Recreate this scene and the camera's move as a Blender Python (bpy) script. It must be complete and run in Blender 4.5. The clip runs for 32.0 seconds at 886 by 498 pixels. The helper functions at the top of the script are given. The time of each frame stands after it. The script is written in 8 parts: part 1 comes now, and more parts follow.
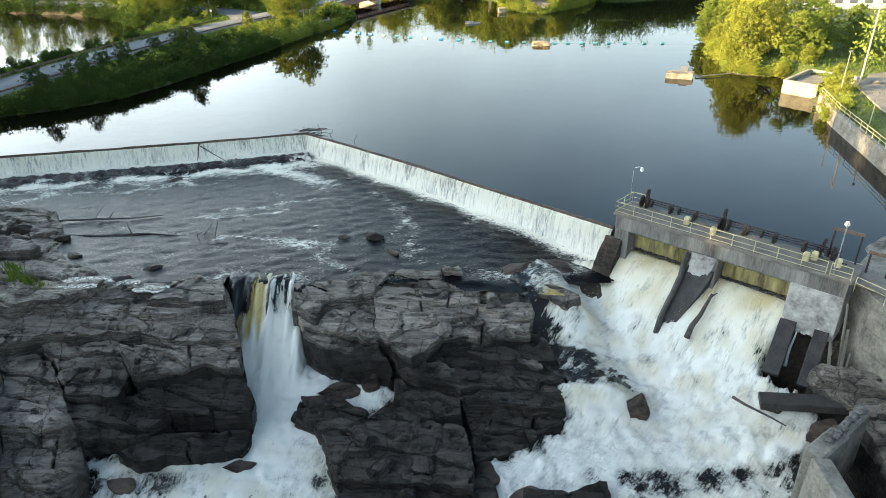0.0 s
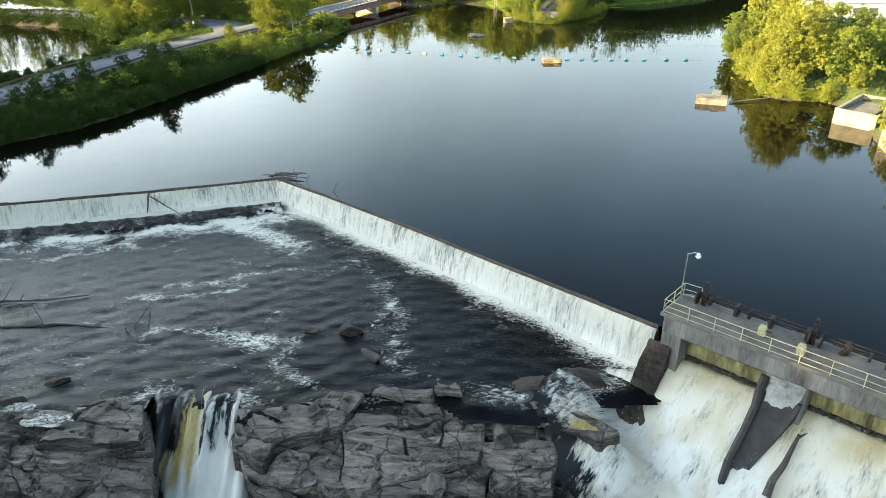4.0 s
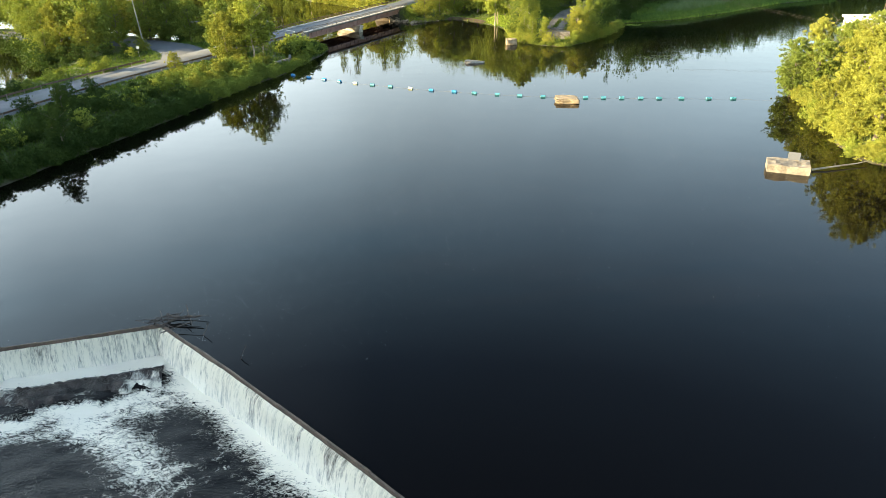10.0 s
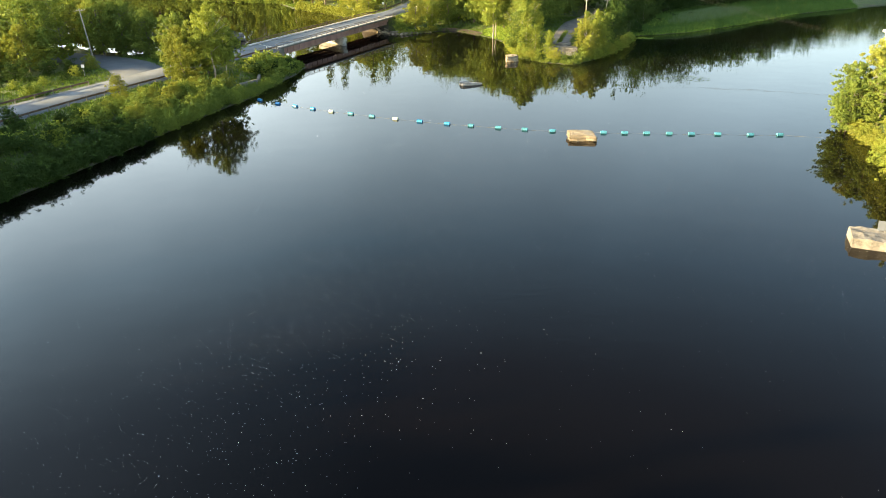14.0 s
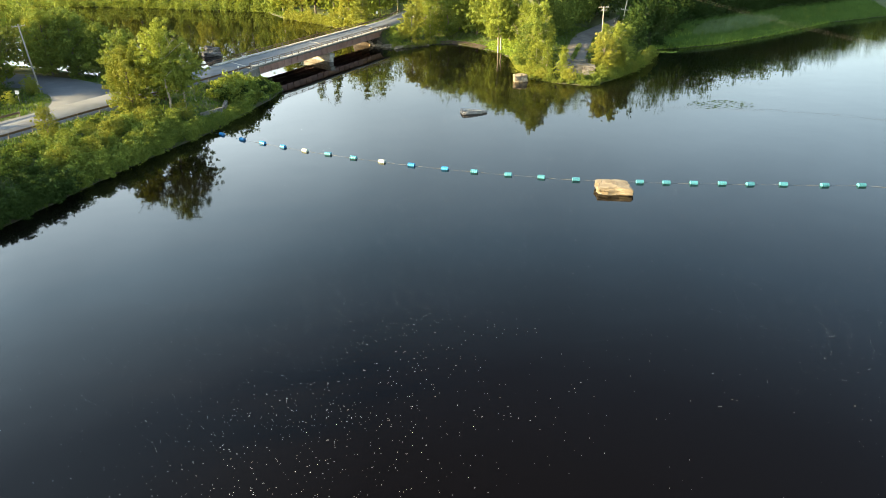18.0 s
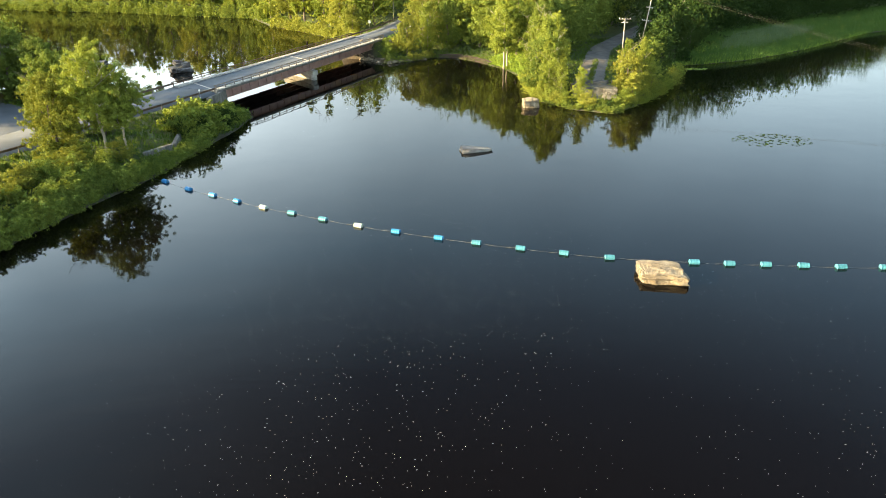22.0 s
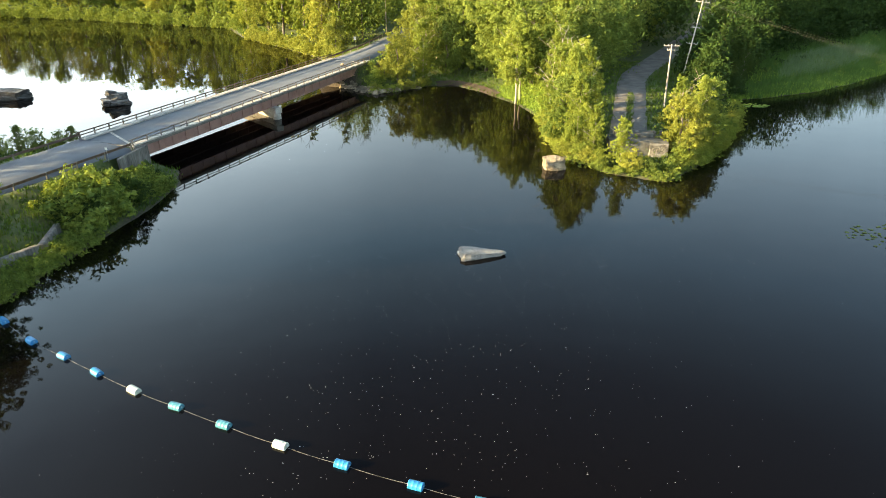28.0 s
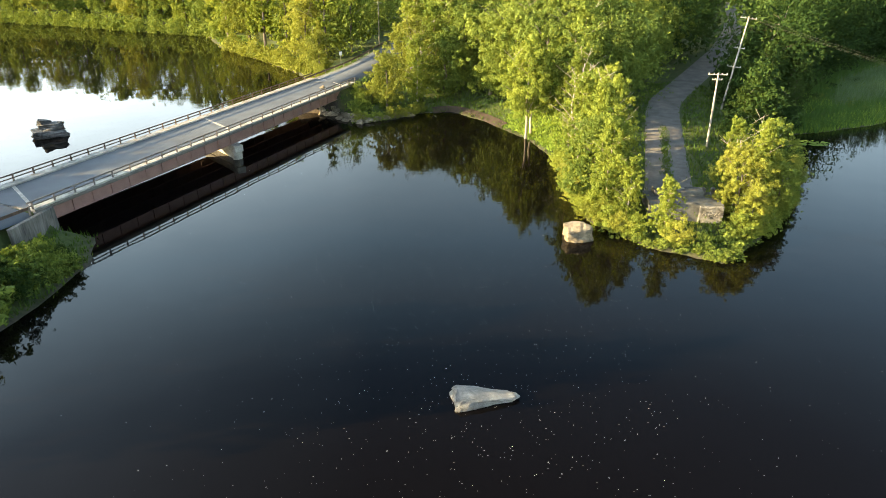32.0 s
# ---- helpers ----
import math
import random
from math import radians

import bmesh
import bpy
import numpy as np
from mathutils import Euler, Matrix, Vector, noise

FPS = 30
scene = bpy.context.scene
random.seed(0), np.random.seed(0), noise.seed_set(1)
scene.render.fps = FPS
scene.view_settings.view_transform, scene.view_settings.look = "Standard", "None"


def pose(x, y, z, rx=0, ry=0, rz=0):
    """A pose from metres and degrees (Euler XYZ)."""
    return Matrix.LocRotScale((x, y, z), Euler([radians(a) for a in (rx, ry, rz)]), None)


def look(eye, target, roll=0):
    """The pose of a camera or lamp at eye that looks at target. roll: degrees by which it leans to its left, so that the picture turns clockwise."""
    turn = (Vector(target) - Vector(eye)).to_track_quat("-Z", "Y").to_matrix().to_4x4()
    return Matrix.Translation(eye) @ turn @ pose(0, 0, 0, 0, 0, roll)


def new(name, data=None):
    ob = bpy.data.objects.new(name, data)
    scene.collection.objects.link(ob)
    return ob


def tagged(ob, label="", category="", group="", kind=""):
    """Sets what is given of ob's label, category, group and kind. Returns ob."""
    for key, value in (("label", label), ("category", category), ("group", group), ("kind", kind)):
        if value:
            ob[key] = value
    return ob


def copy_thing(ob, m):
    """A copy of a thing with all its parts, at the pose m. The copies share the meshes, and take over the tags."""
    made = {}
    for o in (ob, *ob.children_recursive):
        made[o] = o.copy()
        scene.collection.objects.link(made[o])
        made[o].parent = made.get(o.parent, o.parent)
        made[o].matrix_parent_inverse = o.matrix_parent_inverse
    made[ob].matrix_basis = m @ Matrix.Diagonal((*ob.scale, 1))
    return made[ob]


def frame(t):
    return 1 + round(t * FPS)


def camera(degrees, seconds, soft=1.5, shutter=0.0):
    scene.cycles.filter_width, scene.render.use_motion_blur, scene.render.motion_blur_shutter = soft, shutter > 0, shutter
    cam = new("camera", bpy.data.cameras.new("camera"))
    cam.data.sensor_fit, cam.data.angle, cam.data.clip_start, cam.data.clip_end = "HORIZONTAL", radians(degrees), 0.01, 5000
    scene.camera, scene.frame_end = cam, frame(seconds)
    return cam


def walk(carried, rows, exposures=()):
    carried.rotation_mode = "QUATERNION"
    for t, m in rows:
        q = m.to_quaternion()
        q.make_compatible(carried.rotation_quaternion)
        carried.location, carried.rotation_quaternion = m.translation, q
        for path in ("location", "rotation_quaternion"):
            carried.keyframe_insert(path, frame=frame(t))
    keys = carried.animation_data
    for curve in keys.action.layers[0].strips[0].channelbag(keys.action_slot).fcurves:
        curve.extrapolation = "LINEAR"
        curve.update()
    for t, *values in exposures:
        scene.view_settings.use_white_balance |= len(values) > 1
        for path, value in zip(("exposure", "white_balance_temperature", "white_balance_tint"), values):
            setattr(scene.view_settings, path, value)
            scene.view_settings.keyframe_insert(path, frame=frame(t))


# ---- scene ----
from mathutils.geometry import delaunay_2d_cdt

# Drone flight: level, forward over the dam and up the river.
cam = camera(67.40, 32.0, 0.5)
ROWS = [  # seconds, x, y, z, pitch, roll, yaw
    (0.0, 0.00, 0.00, 28.00, 63.628, 0.376, 0.235),
    (1.0, 0.14, 3.11, 28.08, 63.645, 0.404, 0.342),
    (2.0, 0.32, 7.34, 28.20, 63.672, 0.454, 0.427),
    (3.0, 0.53, 12.17, 28.29, 63.719, 0.498, 0.526),
    (3.5, 0.65, 14.78, 28.35, 63.752, 0.501, 0.562),
    (5.5, 1.19, 25.42, 28.37, 63.902, 0.498, 0.635),
    (6.0, 1.37, 28.12, 28.36, 63.945, 0.504, 0.680),
    (7.0, 1.66, 33.58, 28.38, 64.029, 0.542, 0.713),
    (8.0, 1.97, 39.05, 28.41, 64.101, 0.542, 0.697),
    (9.0, 2.18, 44.55, 28.45, 64.152, 0.526, 0.633),
    (10.0, 2.46, 50.02, 28.43, 64.202, 0.535, 0.578),
    (11.0, 2.65, 55.57, 28.37, 64.259, 0.497, 0.434),
    (12.0, 2.80, 61.02, 28.34, 64.326, 0.402, 0.318),
    (13.0, 2.93, 66.52, 28.30, 64.371, 0.353, 0.256),
    (14.0, 2.98, 72.11, 28.19, 64.455, 0.284, 0.226),
    (14.5, 3.00, 74.88, 28.16, 64.491, 0.283, 0.239),
    (16.5, 3.11, 86.08, 28.04, 64.590, 0.380, 0.237),
    (17.0, 3.22, 88.89, 27.99, 64.634, 0.416, 0.265),
    (18.0, 3.52, 94.42, 27.88, 64.710, 0.443, 0.328),
    (19.0, 3.78, 99.85, 27.80, 64.763, 0.418, 0.384),
    (20.0, 4.02, 105.30, 27.84, 64.793, 0.388, 0.464),
    (21.0, 4.17, 110.81, 27.94, 64.771, 0.296, 0.517),
    (22.0, 4.29, 116.22, 27.96, 64.765, 0.298, 0.568),
    (23.0, 4.46, 121.71, 28.01, 64.737, 0.268, 0.633),
    (24.0, 4.61, 127.22, 28.05, 64.715, 0.211, 0.700),
    (25.0, 4.77, 132.73, 28.20, 64.680, 0.172, 0.745),
    (25.5, 4.81, 135.52, 28.29, 64.701, 0.148, 0.764),
    (27.5, 5.07, 146.67, 28.83, 64.536, 0.034, 0.924),
    (28.0, 5.14, 149.34, 28.87, 64.523, 0.008, 0.954),
    (29.0, 5.29, 154.83, 28.92, 64.512, -0.098, 1.005),
    (30.0, 5.46, 160.39, 28.98, 64.468, -0.161, 1.112),
    (31.0, 5.59, 165.98, 29.08, 64.440, -0.226, 1.186),
    (32.0, 5.75, 171.52, 29.22, 64.437, -0.310, 1.256),
]
walk(cam, [(t, pose(x, y, z, rx, ry, rz)) for t, x, y, z, rx, ry, rz in ROWS], exposures=((0.0, 2.2, 6850, 10), (32.0, 2.2, 6850, 10)))

# ---------------------------------------------------------------- light
SUN_FROM = Vector((-0.975, -0.22, 0.0)).normalized()   # where the sun stands, flat
SUN_UP = radians(13.0)
world = bpy.data.worlds.new("sky")
scene.world = world
world.use_nodes = True
wn = world.node_tree.nodes
sky = wn.new("ShaderNodeTexSky")
sky.sky_type = "NISHITA"
sky.sun_disc = False
sky.sun_elevation = SUN_UP
sky.sun_rotation = math.atan2(SUN_FROM.x, SUN_FROM.y)
sky.air_density, sky.dust_density, sky.ozone_density = 1.0, 0.6, 1.0
wn["Background"].inputs["Strength"].default_value = 0.050
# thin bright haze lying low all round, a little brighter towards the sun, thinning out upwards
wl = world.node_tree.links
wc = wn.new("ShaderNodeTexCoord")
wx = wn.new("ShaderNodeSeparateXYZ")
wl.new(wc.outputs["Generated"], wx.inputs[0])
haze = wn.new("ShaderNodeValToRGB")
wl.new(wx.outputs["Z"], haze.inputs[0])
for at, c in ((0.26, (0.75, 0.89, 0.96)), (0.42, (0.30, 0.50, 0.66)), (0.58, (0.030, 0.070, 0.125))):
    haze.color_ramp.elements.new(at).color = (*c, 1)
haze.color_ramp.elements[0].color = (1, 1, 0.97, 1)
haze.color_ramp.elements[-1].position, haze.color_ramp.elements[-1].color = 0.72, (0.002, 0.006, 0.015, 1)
cloud = wn.new("ShaderNodeTexNoise")
cloud.inputs["Scale"].default_value, cloud.inputs["Detail"].default_value = 2.6, 5.0
wl.new(wc.outputs["Generated"], cloud.inputs["Vector"])
def sky_math(op, a, b, c=0.0):
    n = wn.new("ShaderNodeMath")
    n.operation = op
    for socket, v in zip(n.inputs, (a, b, c)):
        if isinstance(v, (int, float)):
            socket.default_value = v
        else:
            wl.new(v, socket)
    return n.outputs[0]


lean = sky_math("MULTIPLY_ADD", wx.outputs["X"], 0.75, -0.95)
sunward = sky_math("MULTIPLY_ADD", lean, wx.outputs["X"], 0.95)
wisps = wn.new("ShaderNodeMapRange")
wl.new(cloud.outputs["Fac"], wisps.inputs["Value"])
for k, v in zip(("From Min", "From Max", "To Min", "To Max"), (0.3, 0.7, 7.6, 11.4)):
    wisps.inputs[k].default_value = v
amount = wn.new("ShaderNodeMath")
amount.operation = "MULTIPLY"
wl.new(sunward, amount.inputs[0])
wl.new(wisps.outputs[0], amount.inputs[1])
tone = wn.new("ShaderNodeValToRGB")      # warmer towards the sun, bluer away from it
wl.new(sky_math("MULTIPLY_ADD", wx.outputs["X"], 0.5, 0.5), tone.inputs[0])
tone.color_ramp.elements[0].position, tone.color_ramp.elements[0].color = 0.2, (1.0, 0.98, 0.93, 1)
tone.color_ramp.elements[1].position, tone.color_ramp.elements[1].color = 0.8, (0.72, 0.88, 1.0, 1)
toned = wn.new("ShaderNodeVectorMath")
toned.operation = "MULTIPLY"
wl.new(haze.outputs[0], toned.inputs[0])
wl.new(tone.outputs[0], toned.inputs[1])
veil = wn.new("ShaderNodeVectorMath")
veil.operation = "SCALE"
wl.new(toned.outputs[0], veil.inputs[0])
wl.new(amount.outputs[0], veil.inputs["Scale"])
# a wide thin glow on the sun's side of the sky
glow = sky_math("MAXIMUM", sky_math("MULTIPLY_ADD", wx.outputs["X"], -2.3, -0.27), 0.0)
glow = sky_math("MULTIPLY", glow, sky_math("SUBTRACT", 1.3, wx.outputs["Z"]))
glow = sky_math("MULTIPLY", glow, wisps.outputs[0])
shine = wn.new("ShaderNodeVectorMath")
shine.operation = "SCALE"
shine.inputs[0].default_value = (0.52, 0.62, 0.72)
wl.new(glow, shine.inputs["Scale"])
with_glow = wn.new("ShaderNodeVectorMath")
with_glow.operation = "ADD"
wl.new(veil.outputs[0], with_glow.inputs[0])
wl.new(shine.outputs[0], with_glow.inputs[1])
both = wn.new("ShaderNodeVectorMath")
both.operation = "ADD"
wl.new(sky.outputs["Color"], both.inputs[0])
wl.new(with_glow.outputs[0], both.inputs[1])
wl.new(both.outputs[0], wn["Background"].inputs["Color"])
sun = new("sun", bpy.data.lights.new("sun", "SUN"))
sun.data.energy, sun.data.angle, sun.data.color = 5.0, radians(0.6), (1.0, 0.79, 0.42)
sun_dir = SUN_FROM * math.cos(SUN_UP) + Vector((0, 0, math.sin(SUN_UP)))
sun.matrix_world = look(sun_dir * 200, (0, 0, 0))


# ---------------------------------------------------------------- materials
class Mat:
    """A small node builder."""

    def __init__(self, name):
        self.m = bpy.data.materials.new(name)
        self.m.use_nodes = True
        self.t = self.m.node_tree
        self.b = self.t.nodes["Principled BSDF"]
        self.out = self.t.nodes["Material Output"]
        self.co = self.t.nodes.new("ShaderNodeTexCoord").outputs["Object"]

    def node(self, kind, **values):
        n = self.t.nodes.new(kind)
        for k, v in values.items():
            if k in n.inputs:
                self.put(n.inputs[k], v)
        return n

    def put(self, socket, v):
        if isinstance(v, bpy.types.NodeSocket):
            self.t.links.new(v, socket)
        else:
            socket.default_value = v

    def noise(self, scale, detail=4.0, stretch=(1, 1, 1), rough=0.55, co=None, distort=0.0):
        mp = self.node("ShaderNodeMapping", Vector=co or self.co, Scale=stretch)
        n = self.node("ShaderNodeTexNoise", Vector=mp.outputs[0], Scale=scale, Detail=detail, Roughness=rough, Distortion=distort)
        return n.outputs["Fac"]

    def voronoi(self, scale, stretch=(1, 1, 1), feature="F1", out="Distance"):
        mp = self.node("ShaderNodeMapping", Vector=self.co, Scale=stretch)
        n = self.node("ShaderNodeTexVoronoi", Vector=mp.outputs[0], Scale=scale)
        n.feature = feature
        return n.outputs[out]

    def ramp(self, fac, *stops):
        n = self.node("ShaderNodeValToRGB", Fac=fac)
        e = n.color_ramp.elements
        while len(e) < len(stops):
            e.new(0.5)
        for i, (p, c) in enumerate(stops):
            e[i].position = p
            e[i].color = (*c, 1) if not isinstance(c, (int, float)) else (c, c, c, 1)
        return n.outputs["Color"]

    def mix(self, fac, a, b, kind="MIX"):
        n = self.t.nodes.new("ShaderNodeMix")
        n.data_type, n.blend_type = "RGBA", kind
        self.put(n.inputs[0], fac)
        for s, v in ((n.inputs[6], a), (n.inputs[7], b)):
            self.put(s, v if isinstance(v, bpy.types.NodeSocket) else (*v, 1))
        return n.outputs[2]

    def math(self, op, a, b=0.0, clamp=False):
        n = self.t.nodes.new("ShaderNodeMath")
        n.operation, n.use_clamp = op, clamp
        self.put(n.inputs[0], a)
        self.put(n.inputs[1], b)
        return n.outputs[0]

    def attr(self, name):
        n = self.node("ShaderNodeAttribute")
        n.attribute_name = name
        return n

    def bump(self, height, strength=0.4, distance=0.05, normal=None):
        n = self.node("ShaderNodeBump", Height=height, Strength=strength, Distance=distance)
        if normal is not None:
            self.put(n.inputs["Normal"], normal)
        self.t.links.new(n.outputs[0], self.b.inputs["Normal"])
        return n.outputs[0]

    def done(self, color=None, rough=0.8, metal=0.0, spec=None):
        if color is not None:
            self.put(self.b.inputs["Base Color"], color if isinstance(color, bpy.types.NodeSocket) else (*color, 1))
        self.put(self.b.inputs["Roughness"], rough)
        self.put(self.b.inputs["Metallic"], metal)
        if spec is not None:
            self.put(self.b.inputs["Specular IOR Level"], spec)
        return self.m


def weathered(name, light, dark, scale=0.8, rough=0.85, metal=0.0, bump=0.3, grain=12.0, stretch=(1, 1, 1), island=0.0, depth=0.03):
    """A surface with stains at one scale and grain at another; island varies it from piece to piece."""
    k = Mat(name)
    stain = k.noise(scale, 6, stretch)
    fine = k.noise(grain, 4, stretch)
    both = k.math("ADD", k.math("MULTIPLY", stain, 0.65), k.math("MULTIPLY", fine, 0.35))
    col = k.ramp(both, (0.32, dark), (0.66, light))
    if island:
        r = k.node("ShaderNodeObjectInfo").outputs["Random"]
        col = k.mix(1.0, col, k.ramp(r, (0, 1 - island), (1, 1 + island)), "MULTIPLY")
    k.bump(both, bump, depth)
    return k.done(col, rough, metal)


def foliage(name, dark, light, gloss=0.7, through_light=0.24):
    """Leaves: tint by leaf and by plant, with some light passing through."""
    k = Mat(name)
    leaf = k.node("ShaderNodeNewGeometry").outputs["Random Per Island"]
    plant = k.node("ShaderNodeObjectInfo").outputs["Random"]
    patch = k.noise(0.35, 2)
    f = k.math("ADD", k.math("MULTIPLY", leaf, 0.30), k.math("ADD", k.math("MULTIPLY", plant, 0.25), k.math("MULTIPLY", patch, 0.50)))
    col = k.ramp(f, (0.2, dark), (0.85, light))
    k.done(col, gloss, 0.0, 0.08)
    tr = k.node("ShaderNodeBsdfTranslucent", Color=k.mix(1.0, col, (1.22, 1.17, 0.55), "MULTIPLY"))
    mx = k.node("ShaderNodeMixShader", Fac=through_light)
    k.t.links.new(k.b.outputs[0], mx.inputs[1])
    k.t.links.new(tr.outputs[0], mx.inputs[2])
    k.t.links.new(mx.outputs[0], k.out.inputs["Surface"])
    return k.m


def river_material(name, ripple, foam):
    """Dark tannin water; foam comes from the mesh's own foam amount and a fine pattern."""
    k = Mat(name)
    k.b.inputs["IOR"].default_value = 1.21 if foam else 1.235
    if foam:
        a = k.attr("foam").outputs["Fac"]
        big = k.noise(0.75, 7, (1, 1.9, 1), 0.6, distort=2.4)
        web = k.math("SUBTRACT", 1.0, k.math("ABSOLUTE", k.math("MULTIPLY", k.math("SUBTRACT", k.noise(1.7, 7, (1, 1.5, 1), 0.6, distort=2.0), 0.5), 5.0)))
        pat = k.math("ADD", k.math("MULTIPLY", big, 0.70), k.math("MULTIPLY", web, 0.34))
        cover = k.math("MULTIPLY", k.math("SUBTRACT", k.math("ADD", pat, a), 0.98), 3.6, True)
        k.put(k.b.inputs["Base Color"], k.mix(cover, (0.005, 0.0048, 0.005), (0.90, 0.835, 0.71)))
        k.put(k.b.inputs["Roughness"], k.math("ADD", 0.08, k.math("MULTIPLY", cover, 0.6)))
        h = k.math("ADD", k.math("MULTIPLY", k.noise(3.4, 6, (0.7, 1.4, 1), 0.62, distort=1.6), 0.55), k.math("ADD", k.math("MULTIPLY", k.noise(0.6, 3, (0.7, 1.2, 1), 0.5, distort=1.4), 0.22), k.math("MULTIPLY", cover, 0.3)))
        k.bump(h, ripple, 0.28)
    else:
        k.put(k.b.inputs["Base Color"], (0.0032, 0.0024, 0.0022, 1))
        k.put(k.b.inputs["Roughness"], 0.02)
        calm = k.noise(0.012, 3)
        amount = k.math("MULTIPLY", k.math("SUBTRACT", calm, 0.42), 3.0, True)
        wind = k.noise(1.3, 3, (0.5, 1.6, 1))
        slow = k.noise(0.16, 2)
        h = k.math("ADD", k.math("MULTIPLY", wind, k.math("MULTIPLY", amount, 0.020)), k.math("MULTIPLY", slow, 0.03))
        k.bump(h, ripple, 1.0)
    return k.m


def falling_material(name, tint, gaps):
    """A thin curtain: white strands with gaps between them, along the mesh's own fall direction."""
    k = Mat(name)
    uv = k.node("ShaderNodeUVMap").outputs[0]
    strands = k.noise(3.0, 7, (1.0, 0.14, 1), 0.7, uv, 0.5)
    fine = k.noise(13.0, 6, (1.0, 0.16, 1), 0.72, uv, 0.6)
    thick = k.noise(0.25, 3, (1.0, 0.3, 1), 0.5, uv)
    d = k.math("ADD", k.math("MULTIPLY", strands, 0.55), k.math("ADD", k.math("MULTIPLY", fine, 0.3), k.math("MULTIPLY", thick, 0.25)))
    cover = k.math("MULTIPLY", k.math("SUBTRACT", k.math("ADD", d, k.attr("foam").outputs["Fac"]), gaps), 5.0, True)
    white = k.ramp(d, (0.42, (0.36, 0.355, 0.34)), (0.56, (0.94, 0.88, 0.77)))
    col = k.mix(k.attr("stain").outputs["Fac"], white, tint)
    k.bump(d, 1.0, 0.3)
    k.done(col, 0.45, 0.0, 0.3)
    k.put(k.b.inputs["Alpha"], k.math("ADD", 0.10, k.math("MULTIPLY", cover, 0.90)))
    return k.m


def washed_rock(name, light, dark):
    """Dark wet stone with thin sheets and streaks of foam running over it."""
    k = Mat(name)
    n = k.noise(0.9, 7, rough=0.65)
    web = k.noise(1.5, 8, (1.5, 0.8, 1), 0.68, distort=2.2)
    cover = k.math("MULTIPLY", k.math("SUBTRACT", k.math("ADD", web, k.attr("foam").outputs["Fac"]), 0.90), 3.4, True)
    k.bump(k.math("ADD", n, k.math("MULTIPLY", web, 0.5)), 0.9, 0.25)
    return k.done(k.mix(cover, k.ramp(n, (0.40, dark), (0.62, light)), (0.82, 0.77, 0.66)), k.ramp(cover, (0.0, 0.28), (0.6, 0.6)), 0.0, 0.3)


def churn_material(name, tint):
    """Broken white water: drawn into strands where it is steep, mottled foam where it spreads."""
    k = Mat(name)
    uv = k.node("ShaderNodeUVMap").outputs[0]
    steep = k.attr("steep").outputs["Fac"]
    strand = k.math("ADD", k.math("MULTIPLY", k.noise(1.6, 8, (1.0, 0.16, 1), 0.68, uv, 0.6), 0.6), k.math("MULTIPLY", k.noise(7.0, 5, (1.0, 0.14, 1), 0.65, uv), 0.4))
    mottle = k.math("ADD", k.math("MULTIPLY", k.noise(0.75, 9, (1, 1, 1), 0.72, distort=1.6), 0.55), k.math("MULTIPLY", k.noise(6.5, 7, (1, 1, 1), 0.75, distort=1.0), 0.45))
    n = k.t.nodes.new("ShaderNodeMix")
    k.put(n.inputs[0], steep)
    k.put(n.inputs[2], mottle)
    k.put(n.inputs[3], strand)
    d = n.outputs[0]
    f = k.math("ADD", k.attr("foam").outputs["Fac"], k.math("MULTIPLY", k.math("SUBTRACT", d, 0.5), 2.7))
    white = k.mix(k.attr("stain").outputs["Fac"], (0.90, 0.85, 0.75), tint)
    thin = k.mix(k.attr("stain").outputs["Fac"], (0.58, 0.55, 0.48), [c * 0.6 for c in tint])
    col = k.mix(k.math("MULTIPLY", k.math("SUBTRACT", f, 0.16), 5.0, True), (0.016, 0.015, 0.013), thin)
    col = k.mix(k.math("MULTIPLY", k.math("SUBTRACT", f, 0.34), 3.2, True), col, white)
    k.bump(d, 0.7, 0.12)
    return k.done(col, k.ramp(f, (0.15, 0.12), (0.5, 0.6)), 0.0, 0.3)


M_WATER = river_material("still_water", 0.6, False)
M_RAPID = river_material("broken_water", 0.32, True)
M_CURTAIN = falling_material("falling_water", (0.62, 0.52, 0.28), 0.97)
M_CASCADE = churn_material("white_water", (0.50, 0.36, 0.11))
M_ROCK = None


